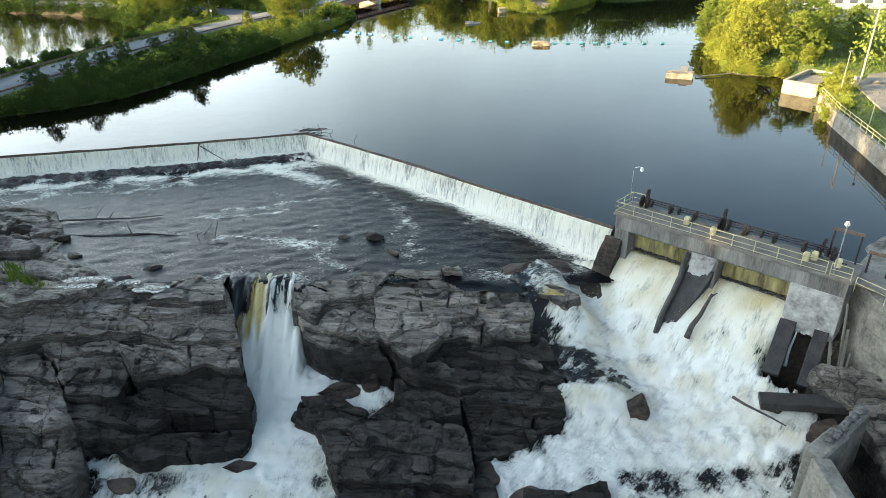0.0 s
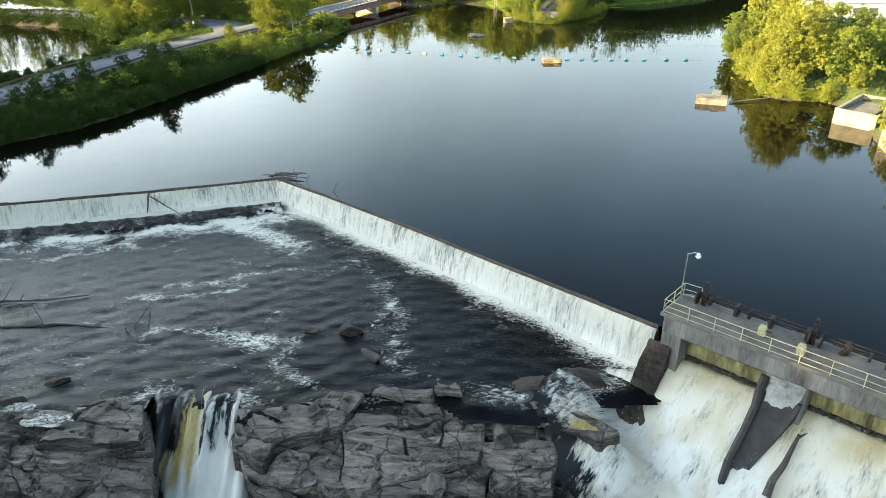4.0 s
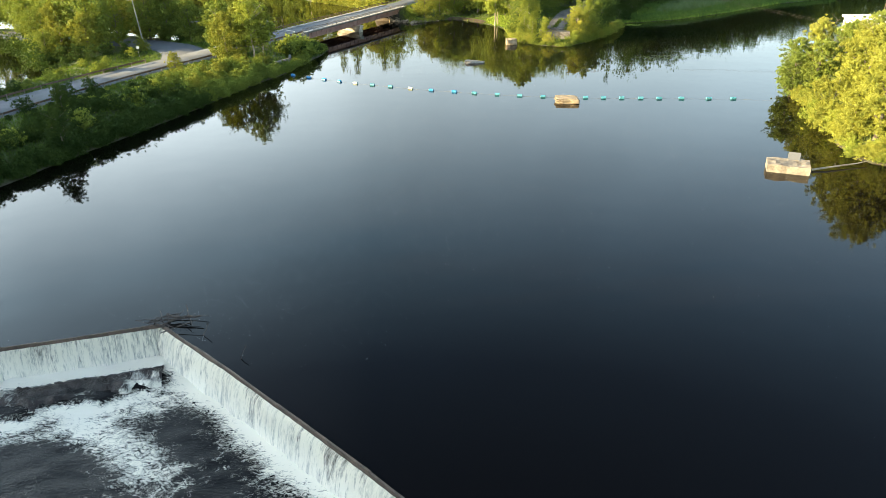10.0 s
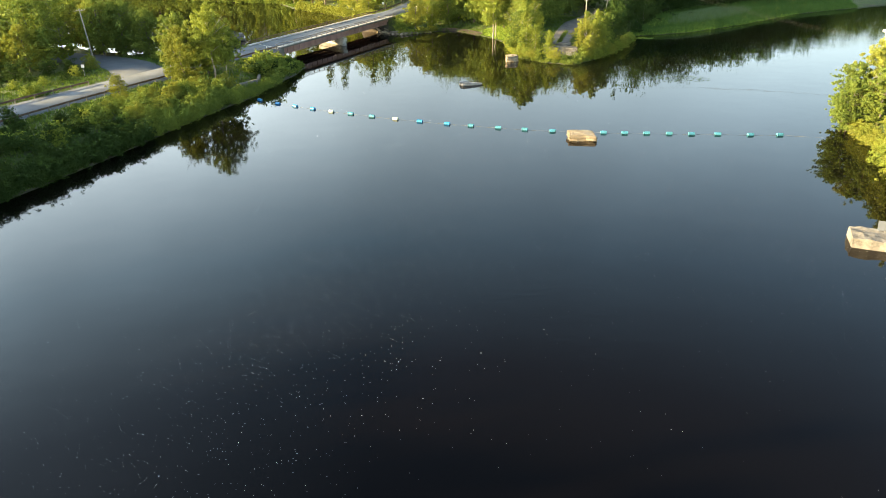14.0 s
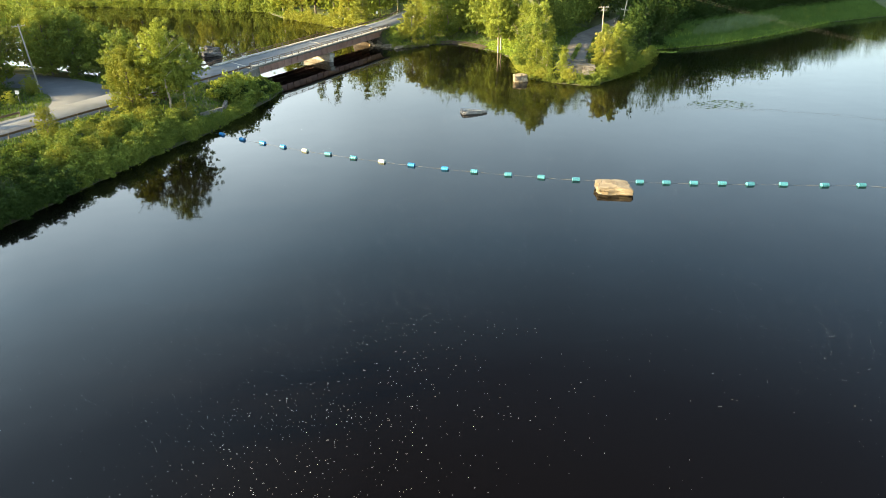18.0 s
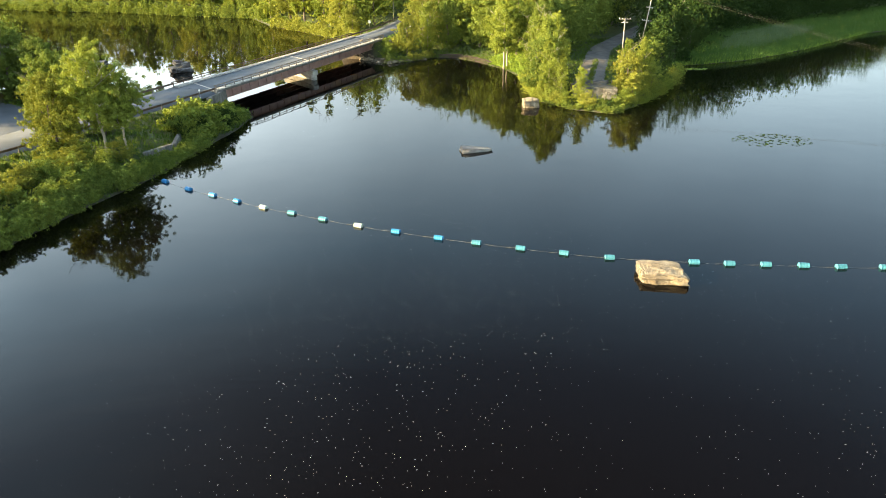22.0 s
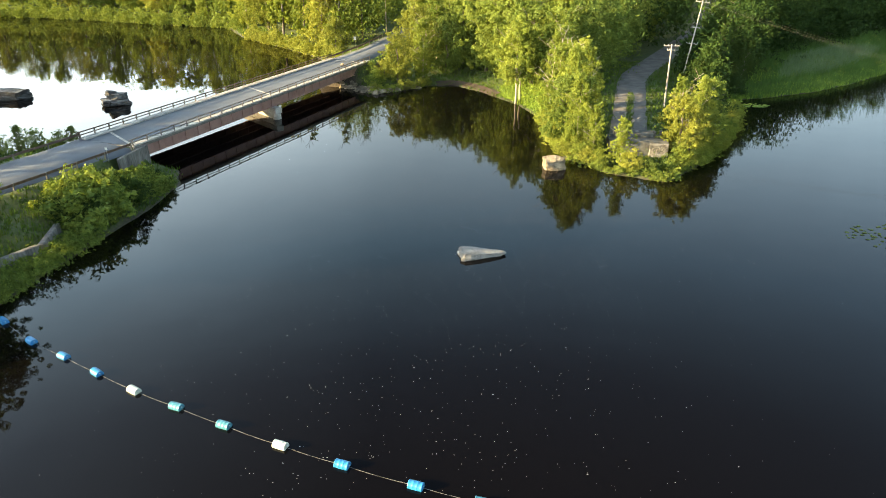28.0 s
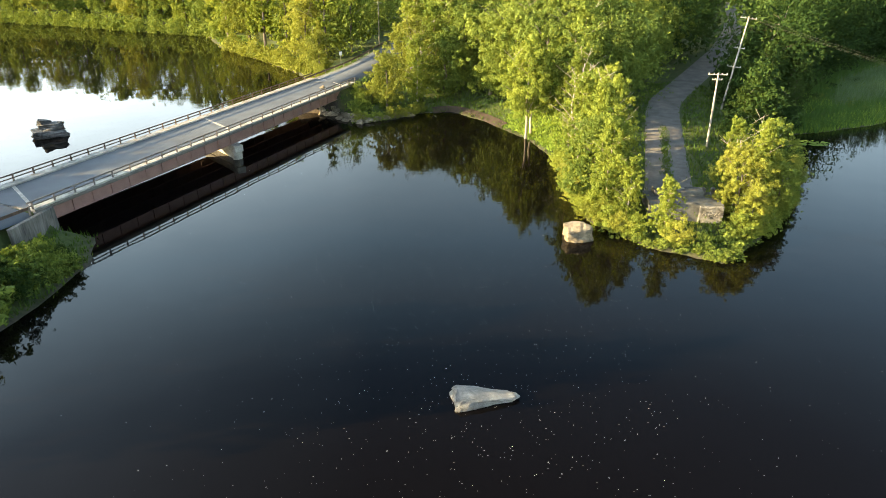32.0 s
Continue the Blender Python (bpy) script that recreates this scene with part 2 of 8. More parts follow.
def rock_material(name, light, dark, wet, damp=False, joints=0.5, bedding=(0.22, 1.9, 4.2)):
    k = Mat(name)
    big = k.noise(0.22, 5, (1, 2.2, 2.0))
    strata = k.noise(1.3, 9, bedding, 0.74)
    grain = k.noise(9.0, 6, rough=0.7)
    f = k.math("ADD", k.math("MULTIPLY", big, 0.34), k.math("ADD", k.math("MULTIPLY", strata, 0.42), k.math("MULTIPLY", grain, 0.24)))
    col = k.ramp(f, (0.42, dark), (0.5, [a * 0.40 + b * 0.60 for a, b in zip(light, dark)]), (0.59, light))
    lichen = k.math("MULTIPLY", k.math("SUBTRACT", k.noise(3.6, 8, rough=0.7), 0.60), 8.0, True)
    col = k.mix(k.math("MULTIPLY", lichen, 0.45), col, [c * 2.0 for c in light])
    r = k.node("ShaderNodeObjectInfo").outputs["Random"]
    col = k.mix(1.0, col, k.ramp(r, (0, 0.55), (1, 1.55)), "MULTIPLY")
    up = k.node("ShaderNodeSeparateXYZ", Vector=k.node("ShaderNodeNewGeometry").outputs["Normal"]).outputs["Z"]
    lighter = k.math("MULTIPLY", k.math("SUBTRACT", up, 0.62), k.math("MULTIPLY", k.noise(0.8, 6, rough=0.65), 3.4), True)    # upward faces paled by normal: sky light on the tops put into the colour
    col = k.mix(k.math("MULTIPLY", lighter, 0.55), col, [c * 1.3 for c in light])
    seep = k.node("ShaderNodeTexNoise", Vector=k.node("ShaderNodeNewGeometry").outputs["Position"], Scale=0.30, Detail=7.0, Roughness=0.62, Distortion=0.8).outputs["Fac"]
    seep = k.math("MULTIPLY", k.math("SUBTRACT", seep, 0.50), 7.0, True)     # dark stains where water seeps
    col = k.mix(k.math("MULTIPLY", seep, 0.72), col, dark)
    mp = k.node("ShaderNodeMapping", Vector=k.node("ShaderNodeNewGeometry").outputs["Position"], Scale=(0.09, 0.55, 0.75))
    warp = k.node("ShaderNodeTexNoise", Vector=mp.outputs[0], Scale=1.5, Detail=4.0)
    v = k.node("ShaderNodeTexVoronoi", Vector=k.mix(0.45, mp.outputs[0], warp.outputs["Color"]), Scale=2.4)
    v.feature = "DISTANCE_TO_EDGE"
    crack = k.math("MULTIPLY", v.outputs["Distance"], 90.0, True)
    mp2 = k.node("ShaderNodeMapping", Vector=mp.inputs["Vector"].links[0].from_socket, Scale=(0.30, 0.16, 0.3), Rotation=(0.2, 0.3, 0.95))
    v2 = k.node("ShaderNodeTexVoronoi", Vector=k.mix(0.3, mp2.outputs[0], warp.outputs["Color"]), Scale=1.1)
    v2.feature = "DISTANCE_TO_EDGE"
    crack = k.math("MINIMUM", crack, k.math("MULTIPLY", v2.outputs["Distance"], 70.0, True))
    col = k.mix(k.math("MULTIPLY", k.math("SUBTRACT", 1.0, crack), joints * 1.1), col, [c * 0.25 for c in dark])
    h = k.math("ADD", k.math("MULTIPLY", f, 1.2), k.math("MULTIPLY", crack, 0.6 * joints))
    k.bump(h, 1.0, 0.55)
    rough = k.ramp(big, (0.35, wet), (0.65, 0.8))
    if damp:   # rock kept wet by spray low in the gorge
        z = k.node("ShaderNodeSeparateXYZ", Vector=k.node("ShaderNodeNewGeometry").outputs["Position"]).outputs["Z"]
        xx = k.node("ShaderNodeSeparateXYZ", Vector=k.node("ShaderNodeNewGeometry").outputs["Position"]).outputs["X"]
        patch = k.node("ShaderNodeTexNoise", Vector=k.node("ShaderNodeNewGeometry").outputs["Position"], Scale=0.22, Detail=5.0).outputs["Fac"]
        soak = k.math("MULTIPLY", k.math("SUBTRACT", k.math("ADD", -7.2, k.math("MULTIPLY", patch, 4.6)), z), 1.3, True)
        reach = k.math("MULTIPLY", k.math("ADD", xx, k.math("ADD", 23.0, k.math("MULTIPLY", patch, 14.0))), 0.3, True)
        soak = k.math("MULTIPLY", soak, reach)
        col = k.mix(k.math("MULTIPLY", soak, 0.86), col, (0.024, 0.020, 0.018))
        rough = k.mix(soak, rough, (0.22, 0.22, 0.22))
    return k.done(col, rough, 0.0, 0.18)


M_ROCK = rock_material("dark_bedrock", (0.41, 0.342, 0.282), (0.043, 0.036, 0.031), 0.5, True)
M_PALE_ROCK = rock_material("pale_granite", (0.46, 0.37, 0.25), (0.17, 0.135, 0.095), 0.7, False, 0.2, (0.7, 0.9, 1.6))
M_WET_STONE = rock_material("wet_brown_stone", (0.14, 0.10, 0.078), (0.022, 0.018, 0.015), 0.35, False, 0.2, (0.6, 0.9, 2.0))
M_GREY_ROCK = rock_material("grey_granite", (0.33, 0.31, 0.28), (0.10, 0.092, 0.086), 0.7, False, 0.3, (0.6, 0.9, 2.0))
M_CONCRETE = weathered("stained_concrete", (0.30, 0.27, 0.235), (0.055, 0.048, 0.042), 1.1, 0.9, 0, 0.5, 7.0, (1, 1, 0.14))
M_PALE_CONCRETE = weathered("pale_concrete", (0.56, 0.51, 0.44), (0.22, 0.195, 0.165), 0.8, 0.9, 0, 0.45, 6.0)
M_DECK = weathered("brown_deck_concrete", (0.23, 0.20, 0.17), (0.10, 0.085, 0.075), 0.9)
M_ASPHALT = weathered("asphalt", (0.135, 0.146, 0.16), (0.078, 0.084, 0.094), 0.25, 0.9, 0, 0.2, 25.0)
M_GRAVEL = weathered("gravel", (0.27, 0.24, 0.21), (0.12, 0.105, 0.09), 0.5, 0.95, 0, 0.6, 7.0)
M_STEEL = weathered("rusted_steel", (0.065, 0.045, 0.037), (0.016, 0.013, 0.012), 2.0, 0.7, 0.4)
M_GALV = weathered("galvanised_steel", (0.42, 0.42, 0.40), (0.22, 0.21, 0.20), 3.0, 0.55, 0.6)
M_RAIL_STEEL = weathered("weathering_steel_rail", (0.17, 0.105, 0.07), (0.06, 0.04, 0.03), 2.0, 0.75, 0.2)
M_DARK_CONCRETE = weathered("wet_blackened_concrete", (0.062, 0.051, 0.044), (0.014, 0.012, 0.011), 1.0, 0.6, 0, 0.6, 5.0, (1, 1, 0.3))
M_PATCHED = weathered("patched_whitened_concrete", (0.56, 0.52, 0.47), (0.13, 0.112, 0.096), 0.7, 0.9, 0, 0.7, 4.0)
M_OLD_WALL = weathered("stained_old_concrete", (0.33, 0.29, 0.235), (0.07, 0.06, 0.05), 0.55, 0.9, 0, 0.7, 4.0)
M_LEDGE = washed_rock("wet_red_brown_ledge", (0.042, 0.029, 0.025), (0.009, 0.0078, 0.0072))
M_CREAM_WALL = weathered("cream_weathered_concrete", (0.40, 0.35, 0.26), (0.20, 0.17, 0.12), 0.7, 0.9, 0, 0.5, 5.0)
M_MUD = weathered("brown_beach_mud", (0.075, 0.048, 0.034), (0.03, 0.019, 0.014), 0.6, 0.8, 0, 0.5, 5.0)
M_YELLOW = weathered("pale_yellow_paint", (0.62, 0.54, 0.30), (0.40, 0.33, 0.18), 3.0, 0.6)
M_GIRDER = weathered("dull_red_girder_paint", (0.40, 0.225, 0.185), (0.24, 0.13, 0.105), 0.5, 0.65, 0, 0.15)
M_TIMBER = weathered("grey_timber", (0.25, 0.21, 0.17), (0.09, 0.075, 0.06), 1.2, 0.85, 0, 0.4, 14.0, (1, 1, 0.2))
M_DRIFT = weathered("dark_driftwood", (0.13, 0.10, 0.085), (0.03, 0.025, 0.022), 2.0, 0.85)
M_BOARD = weathered("brown_flashboard", (0.17, 0.115, 0.085), (0.05, 0.038, 0.03), 1.0, 0.8, 0, 0.4, 8.0)
M_SLIME = weathered("algae_stained_gate", (0.50, 0.41, 0.17), (0.05, 0.04, 0.02), 1.6, 0.5, 0, 0.5, 5.0, (1, 1, 0.22))
M_WHITE = weathered("white_paint", (0.80, 0.79, 0.76), (0.58, 0.56, 0.52), 1.5, 0.6)
M_POLE = weathered("pale_wooden_pole", (0.48, 0.42, 0.35), (0.25, 0.21, 0.17), 2.0, 0.85, 0, 0.3, 14.0, (1, 1, 0.15))
M_BARK = weathered("bark", (0.20, 0.165, 0.13), (0.06, 0.048, 0.038), 2.5, 0.95, 0, 0.7, 16.0, (1, 1, 0.3))
M_PALE_BARK = weathered("pale_dead_bark", (0.46, 0.39, 0.31), (0.22, 0.18, 0.14), 2.5, 0.95)
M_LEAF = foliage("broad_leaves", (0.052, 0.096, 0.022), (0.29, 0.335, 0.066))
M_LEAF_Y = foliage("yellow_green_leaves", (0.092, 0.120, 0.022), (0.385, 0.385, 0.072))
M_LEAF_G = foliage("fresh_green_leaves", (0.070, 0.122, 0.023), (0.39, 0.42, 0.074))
# Doubles as the shaded copy of the leaves; shade is in the colour.
M_LEAF_D = foliage("deep_green_shade_leaves", (0.017, 0.042, 0.011), (0.070, 0.108, 0.024))
M_PINE = foliage("pine_needles", (0.08, 0.125, 0.02), (0.28, 0.31, 0.045))
M_GRASS = foliage("meadow_grass", (0.05, 0.10, 0.018), (0.16, 0.21, 0.04))
M_MARSH = foliage("bright_marsh_reeds", (0.035, 0.085, 0.020), (0.115, 0.19, 0.045))
# Brighter than the grasses; sunlight on marsh edge and point is in the colour.
M_SEDGE = foliage("sunlit_sedge", (0.12, 0.20, 0.034), (0.36, 0.47, 0.08))
M_REED = foliage("blue_green_reeds", (0.06, 0.105, 0.05), (0.16, 0.22, 0.11))
M_BLUE = weathered("blue_plastic", (0.03, 0.26, 0.52), (0.02, 0.17, 0.38), 1.0, 0.4, 0, 0.05)
M_AQUA = weathered("faded_aqua_plastic", (0.075, 0.28, 0.35), (0.04, 0.18, 0.24), 1.0, 0.45, 0, 0.05)
M_CREAM = weathered("faded_white_plastic", (0.62, 0.66, 0.56), (0.42, 0.48, 0.40), 1.0, 0.5, 0, 0.05)
M_ROPE = weathered("grey_white_rope", (0.22, 0.22, 0.21), (0.12, 0.12, 0.11), 3.0)
M_FOAM = weathered("foam_fleck", (0.85, 0.85, 0.82), (0.7, 0.7, 0.67), 3.0)
M_WIRE = weathered("weathered_cable", (0.085, 0.075, 0.06), (0.04, 0.035, 0.03), 3.0, 0.8)


def ground_material():
    k = Mat("ground_cover")
    big = k.noise(0.09, 5)
    fine = k.noise(2.4, 6)
    tuft = k.noise(0.55, 6, rough=0.7)
    f = k.math("ADD", k.math("MULTIPLY", big, 0.35), k.math("ADD", k.math("MULTIPLY", fine, 0.3), k.math("MULTIPLY", tuft, 0.35)))
    grass = k.ramp(f, (0.3, (0.030, 0.045, 0.014)), (0.5, (0.075, 0.10, 0.022)), (0.68, (0.16, 0.15, 0.055)))
    mud = k.ramp(fine, (0.3, (0.035, 0.027, 0.02)), (0.7, (0.10, 0.075, 0.052)))
    k.bump(f, 0.7, 0.25)
    return k.done(k.mix(k.attr("bare").outputs["Fac"], grass, mud), 0.95)


M_GROUND = ground_material()


# ---------------------------------------------------------------- mesh tools
def mesh_np(name, verts, faces, smooth=False):
    """A mesh from arrays: verts n x 3, faces m x 3 or m x 4."""
    verts, faces = np.asarray(verts, np.float32), np.asarray(faces, np.int32)
    me = bpy.data.meshes.new(name)
    me.vertices.add(len(verts))
    me.vertices.foreach_set("co", verts.ravel())
    n, k = faces.shape
    me.loops.add(n * k)
    me.loops.foreach_set("vertex_index", faces.ravel())
    me.polygons.add(n)
    me.polygons.foreach_set("loop_start", np.arange(0, n * k, k, dtype=np.int32))
    me.polygons.foreach_set("loop_total", np.full(n, k, np.int32))
    if smooth:
        me.polygons.foreach_set("use_smooth", np.ones(n, bool))
    me.update(calc_edges=True)
    me.validate()
    return me


def grid_faces(nu, nv):
    i = np.arange(nu * nv).reshape(nv, nu)
    return np.stack([i[:-1, :-1], i[:-1, 1:], i[1:, 1:], i[1:, :-1]], -1).reshape(-1, 4)


def number(me, name, values):
    at = me.attributes.new(name, "FLOAT", "POINT")
    at.data.foreach_set("value", np.asarray(values, np.float32))


def uv_map(me, uvs):
    """uvs per vertex."""
    layer = me.uv_layers.new(name="fall")
    idx = np.empty(len(me.loops), np.int32)
    me.loops.foreach_get("vertex_index", idx)
    layer.data.foreach_set("uv", np.asarray(uvs, np.float32)[idx].ravel())


def part(name, data, material, parent=None, label="", m=None):
    """Links a mesh or bmesh as one object, under parent when given."""
    if isinstance(data, bmesh.types.BMesh):
        me = bpy.data.meshes.new(name)
        data.to_mesh(me)
        data.free()
        data = me
    if material is not None and not data.materials:
        data.materials.append(material)
    ob = new(name, data)
    if parent is not None:
        ob.parent = parent
    if m is not None:
        ob.matrix_basis = m
    if label:
        tagged(ob, label)
    return ob


def thing(name, label, category, at=(0, 0, 0), turn=0.0, group="", kind=""):
    ob = new(name)
    ob.empty_display_size = 0.3
    ob.matrix_basis = pose(*at, 0, 0, turn)
    return tagged(ob, label, category, group, kind)


def box(bm, size, at=(0, 0, 0), rot=None, bevel=0.0):
    m = Matrix.Translation(at) @ (rot.to_4x4() if rot is not None else Matrix()) @ Matrix.Diagonal((*size, 1))
    r = bmesh.ops.create_cube(bm, size=1.0, matrix=m)
    if bevel:
        es = {e for v in r["verts"] for e in v.link_edges}
        bmesh.ops.bevel(bm, geom=list(es), offset=bevel, segments=1, affect="EDGES")
    return bm


def boxed(size, at=(0, 0, 0), rot=None, bevel=0.02):
    return box(bmesh.new(), size, at, rot, bevel)


def rod(bm, a, b, r1, r2=None, n=8):
    """A tapered rod from a to b."""
    a, b = Vector(a), Vector(b)
    d = b - a
    m = Matrix.Translation((a + b) / 2) @ d.to_track_quat("Z", "Y").to_matrix().to_4x4()
    bmesh.ops.create_cone(bm, cap_ends=True, segments=n, radius1=r1, radius2=r1 if r2 is None else r2, depth=d.length, matrix=m)
    return bm


def rodded(a, b, r1, r2=None, n=8):
    return rod(bmesh.new(), a, b, r1, r2, n)


def beam(a, b, w, h, bevel=0.02):
    """A squared beam from a to b, w wide and h high."""
    a, b = Vector(a), Vector(b)
    d = b - a
    x = d.normalized()
    y = Vector((0, 0, 1)).cross(x)
    y = y.normalized() if y.length > 1e-4 else Vector((0, 1, 0))
    z = x.cross(y)
    rot = Matrix((x, y, z)).transposed()
    return boxed((d.length, w, h), (a + b) / 2, rot, bevel)


def stone(seed, size, rough=0.18, cuts=9, sub=2, flat=1.0):
    """An angular boulder: a sphere cut by planes, then roughened."""
    rng = random.Random(seed)
    bm = bmesh.new()
    bmesh.ops.create_icosphere(bm, subdivisions=sub + 1, radius=1.0)
    for _ in range(cuts):
        n = Vector((rng.uniform(-1, 1), rng.uniform(-1, 1), rng.uniform(-0.6, 1) * flat)).normalized()
        c = rng.uniform(0.45, 0.8)
        for v in bm.verts:
            d = v.co.dot(n) - c
            if d > 0:
                v.co -= n * d
    for v in bm.verts:
        q = v.co * 1.7 + Vector((seed * 3.1, 0, 0))
        v.co += v.co.normalized() * (noise.noise(q) * rough * 0.6 + noise.noise(q * 3.3) * rough * 0.3)
        v.co = Vector((v.co.x * size[0], v.co.y * size[1], v.co.z * size[2]))
    return bm


def inside(poly, x, y):
    """Which points of the arrays lie in the polygon."""
    r = np.zeros(x.shape, bool)
    px, py = zip(*poly)
    j = len(poly) - 1
    for i in range(len(poly)):
        c = (py[i] > y) != (py[j] > y)
        if py[i] != py[j]:
            r ^= c & (x < (px[j] - px[i]) * (y - py[i]) / (py[j] - py[i]) + px[i])
        j = i
    return r


def distance(line, x, y, closed=False):
    """Flat distance to a polyline."""
    best = np.full(np.shape(x), 1e9)
    pts = list(line) + ([line[0]] if closed else [])
    for (ax, ay), (bx, by) in zip(pts, pts[1:]):
        dx, dy = bx - ax, by - ay
        t = np.clip(((x - ax) * dx + (y - ay) * dy) / (dx * dx + dy * dy), 0, 1)
        best = np.minimum(best, np.hypot(x - ax - t * dx, y - ay - t * dy))
    return best


def step(a, b, v):
    t = np.clip((v - a) / (b - a), 0, 1)
    return t * t * (3 - 2 * t)


def waves(x, y, seed, scale, octaves=4):
    """Cheap smooth noise over arrays, about -1 to 1."""
    rng = np.random.RandomState(seed)
    r = np.zeros(np.shape(x))
    amp = 1.0
    for _ in range(octaves):
        for _ in range(4):
            a = rng.uniform(0, 2 * math.pi)
            r = r + amp * 0.45 * np.sin((x * math.cos(a) + y * math.sin(a)) * 2 * math.pi / scale * rng.uniform(0.7, 1.4) + rng.uniform(0, 6.3))
        scale, amp = scale * 0.47, amp * 0.5
    return r * 0.6


def along(line, t):
    """The point at t metres along a polyline, and its direction."""
    for a, b in zip(line, line[1:]):
        a, b = Vector(a), Vector(b)
        d = (b - a).length
        if t <= d or b == Vector(line[-1]):
            return a + (b - a) * (t / d), (b - a) / d
        t -= d


def length(line):
    return sum((Vector(b) - Vector(a)).length for a, b in zip(line, line[1:]))


# ---------------------------------------------------------------- plan
CAUSEWAY = [(-97, 83), (-82, 96), (-72, 105), (-65, 109), (-58.5, 116), (-54, 126), (-51, 137), (-48, 147), (-43.5, 162), (-40.5, 175),
            (-37.5, 187), (-34.3, 196), (-32.6, 206), (-31.3, 214), (-30, 221), (-29.6, 228), (-32, 234), (-37, 239), (-44, 243), (-52, 246),
            (-60, 240), (-70, 242), (-92, 254), (-150, 275), (-320, 290), (-320, 240), (-160, 246), (-124, 236), (-106, 224), (-94, 211), (-87, 200), (-86, 190),
            (-86, 172), (-88, 158), (-91, 145), (-97, 128), (-106, 108), (-113, 90), (-118, 66)]
FAR_LAND = [(-20, 300), (-16, 291), (-11.5, 281), (-4.7, 284), (-0.6, 288.7), (5, 289.8), (10.8, 283), (14.6, 276.4), (17.4, 271.7),
            (20.2, 261), (19.9, 251.6), (20.9, 240), (25.8, 233.6), (32.2, 230), (37, 235.2), (43, 243), (49.7, 255), (55, 268), (59, 277),
            (65, 278.6), (77, 284), (88, 291.7), (103, 304), (133, 332), (165, 351), (230, 395), (420, 470), (1500, 600), (1500, 3500),
            (-1500, 3500), (-1500, 640), (-420, 490), (-250, 440), (-167, 412), (-131, 404), (-93, 388), (-71, 381), (-58, 356), (-42.5, 339), (-30, 323)]
RIGHT_BANK = [(36, 44), (40, 51), (47, 62), (53, 74), (55, 84), (57.5, 96), (60.5, 107), (63.6, 117), (66.5, 127), (65.5, 131.5), (61.5, 133), (58.4, 133.6),
              (56.8, 137), (57.8, 142), (61.4, 151), (63.4, 158), (64.6, 166), (65.2, 173), (68, 183), (77, 195), (102, 214), (150, 236), (310, 270),
              (1500, 340), (1500, -400), (40, -400), (34, 20)]
LEFT_WOODS = [(-320, 190), (-200, 184), (-168, 160), (-150, 120), (-135, 80), (-118, 60), (-118, 66), (-113, 90), (-97, 83), (-82, 79.5),
              (-80, 62), (-79, 40), (-76, 10), (-70, -400), (-1500, -400), (-1500, 300), (-320, 250)]
WEIR_LEFT = [(-82, 80.2), (-59.5, 84.8), (-47.2, 87.7), (-35.1, 90.7), (-20.8, 95.0)]
WEIR_RIGHT = [(-20.8, 95.0), (-13.3, 88.75), (-6.5, 82.75), (-2.3, 78.95), (4.9, 72.15), (8.7, 68.65), (12.0, 65.65), (16.8, 61.2)]
ROAD = [(-87, 80), (-82, 100), (-78.5, 118), (-76, 134), (-73.8, 150), (-70.2, 167), (-66.0, 182), (-60.3, 197), (-54, 209), (-47.3, 221.5), (-41.0, 234.0)]
ROAD_FAR = [(-18.2, 293.6), (-12.6, 312), (-8, 335), (-1, 362), (10, 400), (20, 450)]
SIDE_ROAD = [(-58, 204), (-61.5, 213), (-68, 220.5), (-84, 228), (-140, 246)]
TRACK = [(30.5, 244), (34, 258), (37.5, 272), (42, 288), (50, 303), (62, 325), (76, 352), (90, 385), (104, 425)]
POOL_EDGE = [(-81, 72), (-66, 68.5), (-56, 66.5), (-47, 64), (-40.4, 62.2), (-36.4, 57.8), (-30, 55), (-26, 53.8), (-22, 56), (-18, 55.5), (-15.7, 55.3),
             (-10.4, 55.8), (-0.7, 58), (2, 55.5), (7, 55.7), (11.6, 58), (16, 58.6)]


